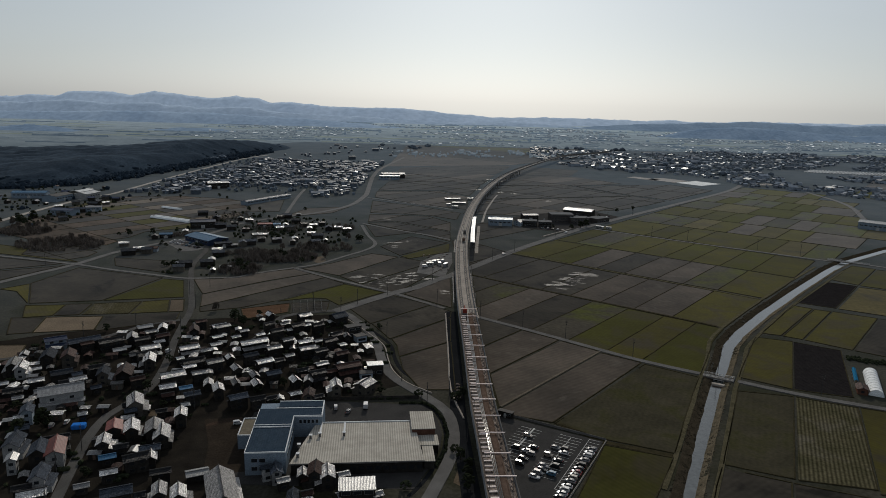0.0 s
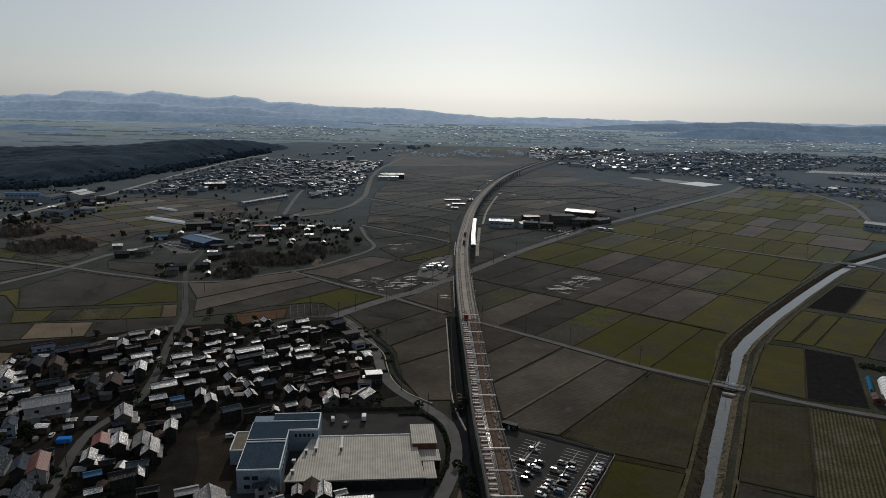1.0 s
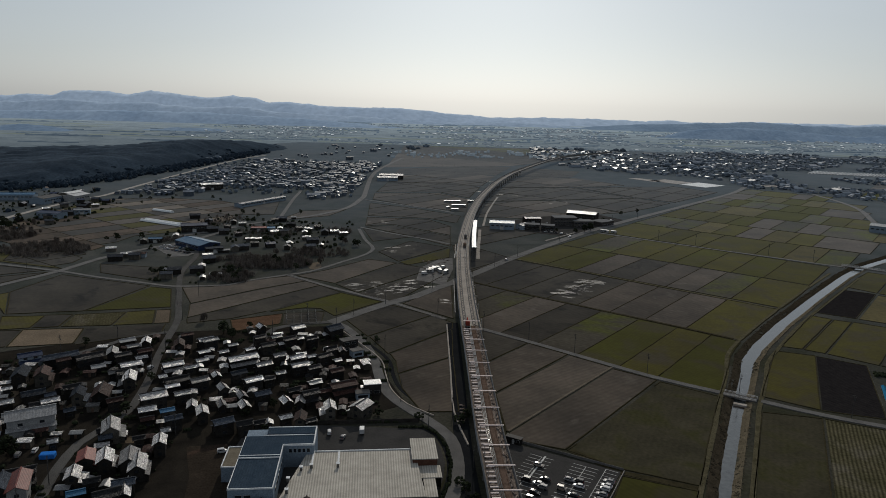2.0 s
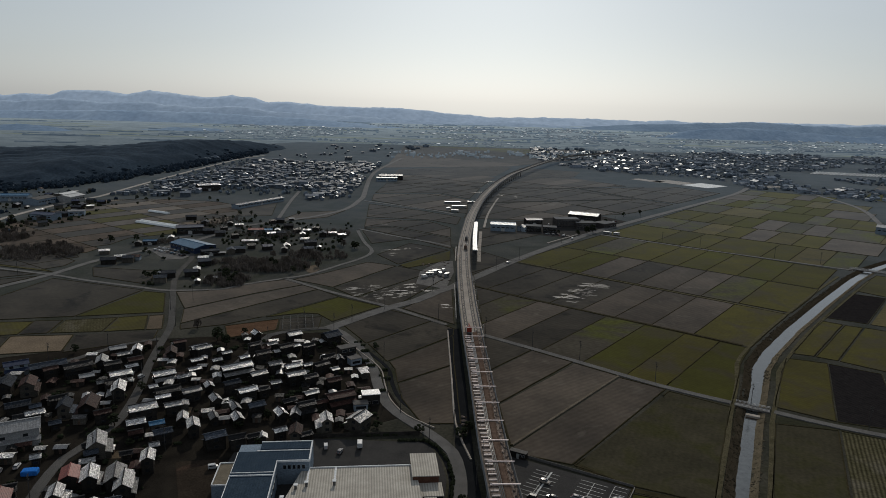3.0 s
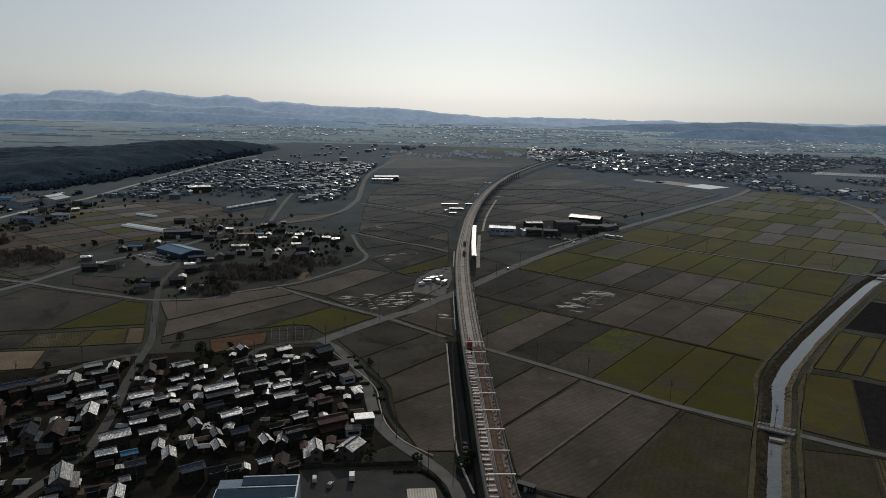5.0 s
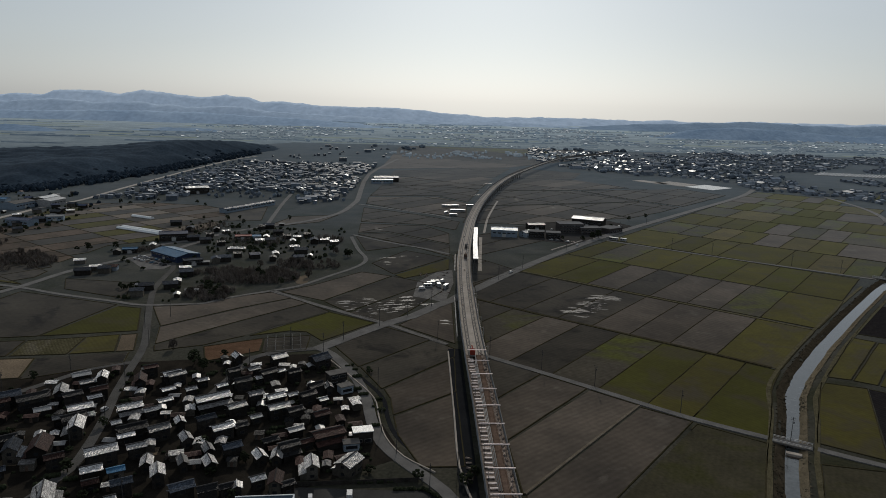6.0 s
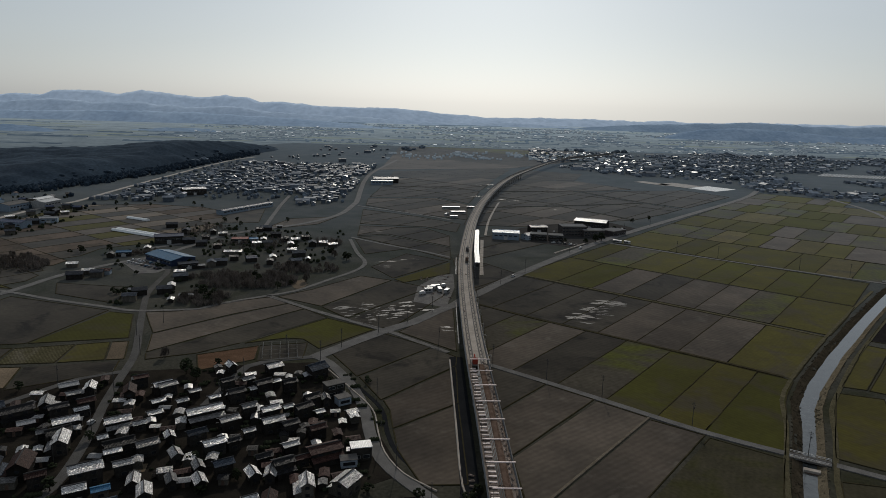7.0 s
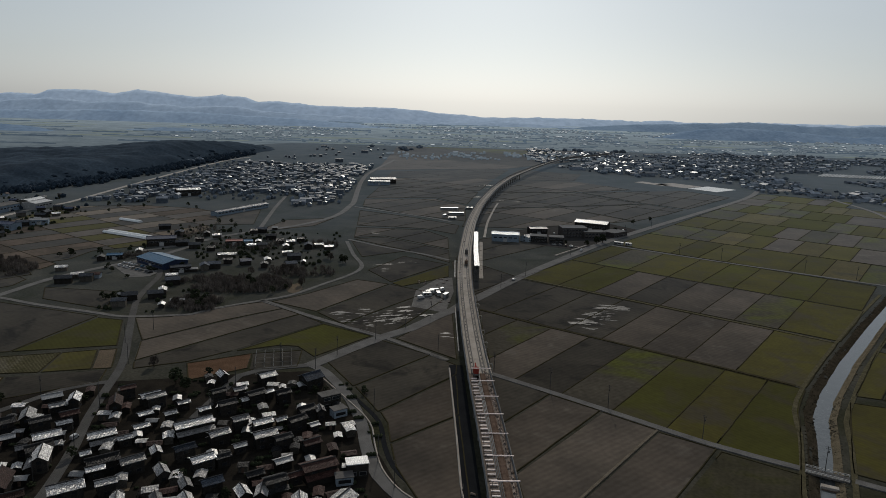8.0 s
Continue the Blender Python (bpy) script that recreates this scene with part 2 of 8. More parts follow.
ROOF = {
    "tile": tile_mat("glazed_black_tiles", (0.010, 0.010, 0.0108), 0.5, vary=0.5, spec=0.13, metal=0.0, lumps=1.0, mottle=0.7),
    "silver": tile_mat("smoked_silver_tiles", (0.3, 0.29, 0.282), 0.36, vary=0.75, metal=0.3, lumps=0.5, bump=0.9, mottle=0.8),
    "brown": tile_mat("matt_brown_tiles", (0.036, 0.0195, 0.0165), 0.6, vary=0.35, spec=0.06, mottle=0.5),
    "slate": tile_mat("dull_blue_grey_tiles", (0.034, 0.04, 0.05), 0.7, vary=0.5, spec=0.03, mottle=0.5),
    "red": tile_mat("red_sheet_roof", (0.12, 0.035, 0.028), 0.55, pitch=0.45, bump=0.3, spec=0.2, mottle=0.14, lumps=0.15),
    "metal": tile_mat("pale_ribbed_sheet", (0.15, 0.15, 0.15), 0.42, pitch=0.5, bump=0.3, metal=0.35, mottle=0.14, lumps=0.15),
    "blue": tile_mat("blue_sheet_roof", (0.024, 0.082, 0.15), 0.45, pitch=0.5, bump=0.3, spec=0.2, mottle=0.14, lumps=0.15),
    "navy": tile_mat("navy_sheet_roof", (0.012, 0.02, 0.045), 0.5, pitch=0.5, bump=0.3, spec=0.2, mottle=0.14, lumps=0.15),
    "white": tile_mat("white_sheet_roof", (0.33, 0.33, 0.325), 0.45, pitch=0.6, bump=0.25, mottle=0.14, lumps=0.15),
}
WALL = {
    "wood": mat("dark_board_wall", (0.018, 0.0165, 0.015), (0.034, 0.031, 0.028), 0.5, vary=0.3, local=True, bands=(0.4, 0, 0.2)),
    "plaster": mat("aged_plaster_wall", (0.05, 0.046, 0.04), (0.09, 0.082, 0.07), 0.4, vary=0.3, local=True),
    "white": mat("white_siding_wall", (0.2, 0.2, 0.2), (0.28, 0.28, 0.275), 0.4, vary=0.2, local=True),
    "pale": mat("pale_blue_siding", (0.2, 0.24, 0.28), (0.26, 0.3, 0.34), 0.4, vary=0.1, local=True),
    "rust": mat("rust_brown_sheet_wall", (0.07, 0.035, 0.025), (0.11, 0.055, 0.04), 0.5, local=True),
}
GLASS = mat("dark_window_glass", (0.015, 0.017, 0.02), (0.02, 0.022, 0.025), 1.0, rough=0.12, spec=0.5, local=True)
RIDGE = mat("ridge_tiles", (0.045, 0.044, 0.044), None, 1.0, rough=0.5, vary=0.3, local=True)
STEEL = mat("galvanised_steel", (0.3, 0.3, 0.3), (0.42, 0.42, 0.41), 1.0, rough=0.6, metal=0.3, spec=0.2)
RAIL = mat("polished_rail_steel", (0.03, 0.029, 0.028), (0.045, 0.044, 0.042), 0.5, rough=0.03, metal=1.0, grain=0.1, bump=1.0, depth=0.004)
PINK = mat("pinkish_steel_beam", (0.75, 0.62, 0.58), (0.85, 0.74, 0.7), 1.0, rough=0.45, vary=0.1)
RUST = mat("rusty_brown_bed", (0.07, 0.048, 0.037), (0.12, 0.085, 0.067), 0.4, fine=10, bump=0.3)
SLAB = mat("pale_track_panel", (0.5, 0.43, 0.4), (0.68, 0.6, 0.56), 0.6, vary=0.25)
REDM = mat("red_machine_paint", (0.16, 0.03, 0.022), (0.22, 0.045, 0.032), 1.0, rough=0.5)
POLE = mat("grey_pole_concrete", (0.045, 0.044, 0.043), (0.07, 0.068, 0.066), 0.5)
RUBBER = mat("black_tyre", (0.015, 0.015, 0.015), None, 3.0)
BLUEP = mat("blue_tarpaulin", (0.02, 0.12, 0.4), (0.03, 0.16, 0.5), 1.0, rough=0.5)
FILM = mat("white_polytunnel_film", (0.6, 0.62, 0.62), (0.72, 0.73, 0.73), 0.3, rough=0.35)
# far town roofs, walls and groves: haze mixed into bluer, paler base colours
FAR_TOWN_ROOF = mat("hazed_town_roofs", (0.085, 0.108, 0.14), (0.145, 0.175, 0.213), 0.02, rough=0.5, islands=0.5, spec=0.15)
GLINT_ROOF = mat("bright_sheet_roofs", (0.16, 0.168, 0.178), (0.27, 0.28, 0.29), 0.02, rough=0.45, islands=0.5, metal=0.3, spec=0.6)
FAR_TOWN_WALL = mat("hazed_town_walls", (0.17, 0.2, 0.24), (0.25, 0.283, 0.325), 0.02, islands=0.4)
FAR_TREE = mat("hazed_grove_foliage", (0.08, 0.1, 0.125), (0.115, 0.138, 0.165), 0.02, islands=0.3, sheen=0.3)
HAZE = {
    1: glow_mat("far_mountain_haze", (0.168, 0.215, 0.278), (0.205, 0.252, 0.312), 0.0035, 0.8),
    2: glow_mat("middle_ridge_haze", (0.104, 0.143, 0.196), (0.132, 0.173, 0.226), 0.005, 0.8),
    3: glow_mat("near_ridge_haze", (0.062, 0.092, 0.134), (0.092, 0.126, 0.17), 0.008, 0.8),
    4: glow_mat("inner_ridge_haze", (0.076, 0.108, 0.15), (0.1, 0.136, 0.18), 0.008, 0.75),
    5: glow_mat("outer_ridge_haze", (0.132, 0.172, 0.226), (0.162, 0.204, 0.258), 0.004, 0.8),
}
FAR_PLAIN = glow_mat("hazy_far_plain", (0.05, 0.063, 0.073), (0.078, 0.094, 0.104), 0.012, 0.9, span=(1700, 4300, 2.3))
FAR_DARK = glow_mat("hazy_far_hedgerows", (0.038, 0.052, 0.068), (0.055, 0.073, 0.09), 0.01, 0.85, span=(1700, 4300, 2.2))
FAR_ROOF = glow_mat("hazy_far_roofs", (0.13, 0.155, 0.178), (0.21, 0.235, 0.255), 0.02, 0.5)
# sun glints on far roofs, painted as a pale glowing colour
FAR_GLINT = glow_mat("hazy_roof_glints", (0.42, 0.44, 0.45), (0.66, 0.68, 0.69), 0.02, 0.7)
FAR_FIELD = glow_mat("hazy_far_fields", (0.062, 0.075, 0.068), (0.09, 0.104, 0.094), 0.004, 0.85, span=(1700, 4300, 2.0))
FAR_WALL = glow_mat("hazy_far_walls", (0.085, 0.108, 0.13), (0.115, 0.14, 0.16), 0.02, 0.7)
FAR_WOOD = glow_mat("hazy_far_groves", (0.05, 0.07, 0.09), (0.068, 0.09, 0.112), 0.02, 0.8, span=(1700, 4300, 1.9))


# ---- builders ----
def obj(name, bm, material, smooth=False):
    me = bpy.data.meshes.new(name)
    bm.to_mesh(me)
    bm.free()
    for one in (material if isinstance(material, (list, tuple)) else [material]):
        me.materials.append(one)
    if smooth:
        for p in me.polygons:
            p.use_smooth = True
    return new(name, me)


def part(name, bm, material, parent, label="", smooth=False):
    ob = obj(name, bm, material, smooth)
    ob.parent = parent
    return tagged(ob, label)


def thing(name, m, label, category, group="", kind=""):
    ob = new(name)
    ob.empty_display_size = 0.5
    ob.matrix_basis = m
    return tagged(ob, label, category, group, kind)


def box(bm, x0, y0, z0, x1, y1, z1):
    v = [bm.verts.new(c) for c in ((x0, y0, z0), (x1, y0, z0), (x1, y1, z0), (x0, y1, z0), (x0, y0, z1), (x1, y0, z1), (x1, y1, z1), (x0, y1, z1))]
    for f in ((3, 2, 1, 0), (4, 5, 6, 7), (0, 1, 5, 4), (1, 2, 6, 5), (2, 3, 7, 6), (3, 0, 4, 7)):
        bm.faces.new([v[i] for i in f])
    return bm


def boxes(*dims):
    bm = bmesh.new()
    for d in dims:
        box(bm, *d)
    return bm


def bevelled(bm, width):
    bmesh.ops.bevel(bm, geom=bm.edges[:], offset=width, segments=1, affect="EDGES")
    return bm


def prism(points, z0, z1):
    """An upright prism over a plan outline."""
    bm = bmesh.new()
    area = sum(a[0] * b[1] - b[0] * a[1] for a, b in zip(points, points[1:] + points[:1]))
    pts = points if area > 0 else points[::-1]
    lo = [bm.verts.new((x, y, z0)) for x, y in pts]
    hi = [bm.verts.new((x, y, z1)) for x, y in pts]
    bm.faces.new(hi)
    for i in range(len(pts)):
        j = (i + 1) % len(pts)
        bm.faces.new((lo[i], lo[j], hi[j], hi[i]))
    return bm


def smooth_line(points, step=12.0):
    """A Catmull-Rom line through plan points."""
    p = [Vector((*q[:2], 0)) for q in points]
    p = [2 * p[0] - p[1]] + p + [2 * p[-1] - p[-2]]
    out = []
    for i in range(1, len(p) - 2):
        n = max(1, int((p[i + 1] - p[i]).length / step))
        for k in range(n):
            t = k / n
            out.append(0.5 * (2 * p[i] + (p[i + 1] - p[i - 1]) * t + (2 * p[i - 1] - 5 * p[i] + 4 * p[i + 1] - p[i + 2]) * t * t + (3 * p[i] - p[i - 1] - 3 * p[i + 1] + p[i + 2]) * t ** 3))
    out.append(p[-2])
    return out


def sweep(bm, line, section, lift=0.0, closed=True):
    """Sweeps a cross-section (offset to the right, height) along a plan line."""
    rings = []
    for i, p in enumerate(line):
        d = (line[min(i + 1, len(line) - 1)] - line[max(i - 1, 0)]).normalized()
        r = Vector((d.y, -d.x, 0))
        rings.append([bm.verts.new(p + r * a + Vector((0, 0, b + lift))) for a, b in section])
    n = len(section)
    for a, b in zip(rings, rings[1:]):
        for k in range(n if closed else n - 1):
            j = (k + 1) % n
            bm.faces.new((a[k], b[k], b[j], a[j]))
    if closed:
        bm.faces.new(rings[0])
        bm.faces.new(rings[-1][::-1])
    bmesh.ops.recalc_face_normals(bm, faces=bm.faces[:])
    return bm


def strip(name, points, width, z, material, label, category, step=12.0, kerb=0.0, smooth=True):
    """A road, path or bank: a low swept slab."""
    line = smooth_line(points, step) if smooth else [Vector((*q[:2], 0)) for q in points]
    w = width / 2
    bm = sweep(bmesh.new(), line, ((-w, -0.2), (-w + 0.15, z), (w - 0.15, z), (w, -0.2)))
    ob = tagged(obj(name, bm, material), label, category, kind="structure")
    return ob


# ---- ground, canal and distance ----
CANAL = [(-1228, -2600), (-148, -275), (-18, 5), (41, 110), (94.3, 209), (103.8, 229.2), (117, 257.2), (130.8, 285.5), (140.4, 305), (160.6, 344), (172, 367.5), (188.5, 392), (222.5, 434.5), (278, 499.5), (340, 569.5), (377, 607), (449, 664.5), (598, 760), (1222, 1186), (6000, 4880)]
CANAL_W = [3.2, 3.2, 3.2, 3.2, 3.2, 3.5, 4.1, 4.3, 4.3, 4.4, 5.6, 6.1, 6.0, 5.8, 5.7, 5.7, 5.7, 5.7, 5.7, 5.7]
rows_ = []
for i, ((x, y), w) in enumerate(zip(CANAL, CANAL_W)):
    a, b = Vector(CANAL[max(i - 1, 0)]), Vector(CANAL[min(i + 1, len(CANAL) - 1)])
    d = (b - a).normalized()
    r = Vector((d.y, -d.x))
    c = Vector((x, y))
    rows_.append([(-6000, y, 0), (*(c - r * (w / 2 + 4.2)), 0), (*(c - r * (w / 2)), -1.5), (*(c + r * (w / 2)), -1.5), (*(c + r * (w / 2 + 3.2)), 0), (6000 if i < len(CANAL) - 1 else 6020, y, 0)])
bm = bmesh.new()
grid = [[bm.verts.new(p) for p in row] for row in rows_]
for a, b in zip(grid, grid[1:]):
    for k in range(5):
        bm.faces.new((a[k], a[k + 1], b[k + 1], b[k]))
tagged(obj("ground", bm, GROUND), "flat plain of dull grass and earth under the fields", "ground", kind="structure")
for name, k, material, label in (("canal_bank_west", 1, SCRUB, "steep canal bank with dark brown scrub"), ("canal_bank_east", 3, REED, "canal bank with dry tan reeds")):
    bm = bmesh.new()
    vs = [[bm.verts.new((p[0], p[1], p[2] + 0.05)) for p in (row[k], row[k + 1])] for row in rows_[3:-1]]
    for a, b in zip(vs, vs[1:]):
        bm.faces.new((a[0], a[1], b[1], b[0]))
    bmesh.ops.subdivide_edges(bm, edges=bm.edges[:], cuts=5, use_grid_fill=True)
    for v in bm.verts:
        v.co += Vector((0, 0, 0.35 * (noise.noise(v.co * 0.35) + 0.3)))
    tagged(obj(name, bm, material), label, "canal bank", kind="structure")
bm = bmesh.new()
vs = [[bm.verts.new((*(Vector(row[k][:2]) + (Vector(row[k][:2]) - Vector(row[5 - k][:2])).normalized() * 0.35), -1.2)) for k in (2, 3)] for row in rows_[1:-1]]
for a, b in zip(vs, vs[1:]):
    bm.faces.new((a[0], a[1], b[1], b[0]))
tagged(obj("water", bm, WATER), "still grey water in the straight irrigation canal", "canal", kind="structure")

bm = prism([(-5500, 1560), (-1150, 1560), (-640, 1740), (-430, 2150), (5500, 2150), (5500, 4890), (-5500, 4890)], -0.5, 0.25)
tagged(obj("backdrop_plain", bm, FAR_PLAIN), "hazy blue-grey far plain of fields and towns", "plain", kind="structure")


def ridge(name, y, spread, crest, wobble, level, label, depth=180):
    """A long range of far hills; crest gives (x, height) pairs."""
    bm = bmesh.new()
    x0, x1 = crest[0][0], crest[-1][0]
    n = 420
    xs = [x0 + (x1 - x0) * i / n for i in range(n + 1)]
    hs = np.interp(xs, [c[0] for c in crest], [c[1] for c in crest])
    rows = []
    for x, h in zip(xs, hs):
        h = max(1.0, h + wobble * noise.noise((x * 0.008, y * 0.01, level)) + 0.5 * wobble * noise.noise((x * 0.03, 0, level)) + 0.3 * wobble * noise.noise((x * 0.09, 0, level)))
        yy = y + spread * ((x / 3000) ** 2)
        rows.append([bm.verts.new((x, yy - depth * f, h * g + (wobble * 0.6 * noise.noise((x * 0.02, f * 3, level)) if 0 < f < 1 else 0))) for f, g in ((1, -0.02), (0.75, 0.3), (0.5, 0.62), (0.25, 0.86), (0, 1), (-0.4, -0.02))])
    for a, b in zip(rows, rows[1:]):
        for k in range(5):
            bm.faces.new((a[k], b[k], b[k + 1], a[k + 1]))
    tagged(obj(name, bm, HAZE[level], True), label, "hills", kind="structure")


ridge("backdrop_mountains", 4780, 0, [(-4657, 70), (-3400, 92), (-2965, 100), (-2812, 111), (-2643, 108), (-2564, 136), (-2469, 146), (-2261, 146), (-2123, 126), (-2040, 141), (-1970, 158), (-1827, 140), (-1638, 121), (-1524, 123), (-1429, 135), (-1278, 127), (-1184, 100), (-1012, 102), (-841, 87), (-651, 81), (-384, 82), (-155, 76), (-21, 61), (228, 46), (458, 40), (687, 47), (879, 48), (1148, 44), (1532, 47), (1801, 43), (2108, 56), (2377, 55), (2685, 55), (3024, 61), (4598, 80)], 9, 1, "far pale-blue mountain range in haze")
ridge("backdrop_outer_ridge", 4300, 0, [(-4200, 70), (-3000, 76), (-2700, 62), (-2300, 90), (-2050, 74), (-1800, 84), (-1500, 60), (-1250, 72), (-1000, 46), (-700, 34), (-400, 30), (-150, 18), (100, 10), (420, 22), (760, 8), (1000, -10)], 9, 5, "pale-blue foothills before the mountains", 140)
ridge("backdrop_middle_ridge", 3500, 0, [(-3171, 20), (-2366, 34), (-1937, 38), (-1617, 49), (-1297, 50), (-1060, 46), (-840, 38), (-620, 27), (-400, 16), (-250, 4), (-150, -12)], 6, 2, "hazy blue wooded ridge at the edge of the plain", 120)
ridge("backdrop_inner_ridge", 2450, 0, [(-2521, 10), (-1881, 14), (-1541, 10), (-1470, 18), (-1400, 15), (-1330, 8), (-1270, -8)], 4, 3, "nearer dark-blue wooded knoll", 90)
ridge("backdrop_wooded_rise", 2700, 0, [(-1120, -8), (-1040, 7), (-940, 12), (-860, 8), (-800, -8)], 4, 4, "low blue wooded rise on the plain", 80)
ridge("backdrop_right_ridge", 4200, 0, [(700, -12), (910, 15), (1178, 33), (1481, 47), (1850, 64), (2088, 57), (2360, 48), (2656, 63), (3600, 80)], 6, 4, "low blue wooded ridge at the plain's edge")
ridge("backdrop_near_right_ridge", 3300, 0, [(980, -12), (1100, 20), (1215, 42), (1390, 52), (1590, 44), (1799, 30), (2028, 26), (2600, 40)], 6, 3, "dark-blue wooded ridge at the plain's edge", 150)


def forest_height(x, y):
    """The wooded hill: rises from its foot to a long crest."""
    foot = float(np.interp(y, [930, 990, 1103, 1264, 1392, 1593, 1800, 2000], [-600, -550, -520, -490, -478, -462, -412, -398]))
    inside = min(1.0, max(0.0, (foot - x) / 75.0)) * min(1.0, max(0.0, (y - 935) / 160.0)) * min(1.0, max(0.0, (2000 - y) / 200.0))
    crest = float(np.interp(x, [-1500, -962, -776, -554, -444, -358], [14, 20, 28, 36, 36, 28])) * min(1.0, 0.45 + 0.55 * max(0.0, (y - 950) / 600.0))
    bear = x / (y - 45.0)
    limit = 130.0 + (y - 45.0) * float(np.interp(bear, [-0.62, -0.555, -0.473, -0.39, -0.35, -0.292, -0.243, -0.222], [-0.0825, -0.079, -0.075, -0.0647, -0.0603, -0.061, -0.0654, -0.0716]))
    crest = max(-1.0, min(crest, limit))
    if limit < 1.0:
        inside = 0.0
    return inside, crest * (inside ** 0.7) * (0.85 + 0.3 * noise.noise((x * 0.006, y * 0.006, 0)))


bm = bmesh.new()
cells = []
for j in range(95):
    y = 930 + 11.5 * j
    row = []
    for k in range(106):
        x = -1620 + 11.8 * k
        inside, h = forest_height(x, y)
        crown = 4.5 * noise.noise((x * 0.045, y * 0.045, 2)) + 2.6 * noise.noise((x * 0.13, y * 0.11, 7))
        row.append(bm.verts.new((x, y, h - 0.6 + min(1.0, inside * 4) * (2.5 + crown))))
    cells.append(row)
for a, b in zip(cells, cells[1:]):
    for k in range(len(a) - 1):
        bm.faces.new((a[k], a[k + 1], b[k + 1], b[k]))
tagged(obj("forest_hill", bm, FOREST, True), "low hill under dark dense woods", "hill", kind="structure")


def clump_template(seed, n=2):
    bm = bmesh.new()
    bmesh.ops.create_icosphere(bm, subdivisions=n, radius=1.0)
    for v in bm.verts:
        k = 1 + 0.45 * noise.noise(v.co * 1.9 + Vector((seed * 7.1, seed, 0))) + 0.25 * noise.noise(v.co * 4.3 + Vector((seed, 0, 3)))
        v.co = Vector((v.co.x * k, v.co.y * k, v.co.z * k))
    vs = np.array([v.co[:] for v in bm.verts])
    fs = np.array([[v.index for v in f.verts] for f in bm.faces])
    bm.free()
    return vs, fs


def cluster(name, material, places, templates, label, category, kind="stuff"):
    """Many small clumps as one joined mesh; places: x, y, z, radius, height."""
    allv, allf, base = [], [], 0
    for i, (x, y, z, r, h) in enumerate(places):
        vs, fs = templates[i % len(templates)]
        a = i * 2.399
        c, s = math.cos(a), math.sin(a)
        q = np.column_stack(((vs[:, 0] * c - vs[:, 1] * s) * r + x, (vs[:, 0] * s + vs[:, 1] * c) * r + y, vs[:, 2] * h + z))
        allv.append(q)
        allf.append(fs + base)
        base += len(vs)
    me = bpy.data.meshes.new(name)
    me.from_pydata(np.concatenate(allv).tolist(), [], np.concatenate(allf).tolist())
    me.materials.append(material)
    return tagged(new(name, me), label, category, kind=kind)


def twig_template(seed, n=34):
    """A tuft of thin bare twigs in a unit ball: narrow blades that fan upwards."""
    r = random.Random(seed)
    vs, fs = [], []
    for _ in range(n):
        a, t = r.uniform(0, math.tau), r.uniform(0.1, 1.15)
        tip = Vector((math.cos(a) * math.sin(t), math.sin(a) * math.sin(t), math.cos(t) * r.uniform(0.7, 1.1)))
        foot = Vector((tip.x * r.uniform(0.1, 0.5), tip.y * r.uniform(0.1, 0.5), r.uniform(-0.6, 0.2)))
        w = Vector((-math.sin(a + 0.6), math.cos(a + 0.6), 0)) * r.uniform(0.03, 0.07)
        fs.append((len(vs), len(vs) + 1, len(vs) + 2))
        vs += [foot - w, foot + w, tip]
    return np.array([v[:] for v in vs]), np.array(fs)


TWIGS = [twig_template(s) for s in range(20, 25)]
CLUMPS = [clump_template(s, 1) for s in range(4)]
places = []
for _ in range(1500):
    x, y = rng.uniform(-1250, -390), rng.uniform(935, 1990)
    inside, h = forest_height(x, y)
    if 0.02 < inside < 0.4:
        r = rng.uniform(2.6, 5.2)
        places.append((x, y, h + r * 0.1, r * 1.5, r * rng.uniform(0.5, 0.75)))
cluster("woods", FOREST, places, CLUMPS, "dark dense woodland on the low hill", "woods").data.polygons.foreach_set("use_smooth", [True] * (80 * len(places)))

# ---- roads and paths ----
strip("road_main_east", [(20.3, 526.1), (31.1, 541.6), (66.2, 600.6), (123.6, 687), (177.7, 762.4), (254.6, 857.1), (337.6, 957.5), (480.9, 1134), (569.1, 1279.8), (662.6, 1437.9)], 8.5, 0.30, ASPHALT, "grey two-lane country road between paddies", "road")
strip("road_main_west", [(20.3, 526.1), (14.5, 513.5), (1.7, 496.1), (-12, 473.7), (-27.8, 457.2), (-46.5, 431.9), (-60.3, 412.4)], 8.0, 0.31, ASPHALT, "grey country road crossing under the viaduct", "road")
strip("road_village_edge", [(-60.3, 414.4), (-51.4, 405.4), (-37.5, 379.8), (-28.5, 354.2), (-23.5, 330.5), (-17.5, 310.8), (-7.6, 296), (1.4, 285.1), (10.4, 270.5), (13, 250), (11.4, 231), (7, 214), (1.5, 194.4), (-8.2, 154.9)], 5.2, 0.28, ASPHALT, "asphalt road curving round the village", "road", 6)
strip("road_village_inner", [(-206, 598), (-199, 576), (-195.9, 551.8), (-190.8, 521.6), (-180.7, 490.4), (-164.8, 446.9), (-151.5, 410), (-144.5, 376), (-138.5, 348), (-133, 328), (-128.2, 305), (-126, 287), (-128.5, 272), (-132, 258), (-130.2, 240), (-126.4, 224), (-119.5, 198.4), (-106, 150), (-96, 110)], 4.2, 0.26, LANE, "narrow asphalt lane through the village", "road", 8)
strip("road_village_north", [(-58.4, 414.3), (-83.1, 405.7), (-91, 397.9), (-94, 374.3), (-96.9, 352.7)], 4.5, 0.24, LANE, "short pale lane beside a vegetable plot", "road", 6)
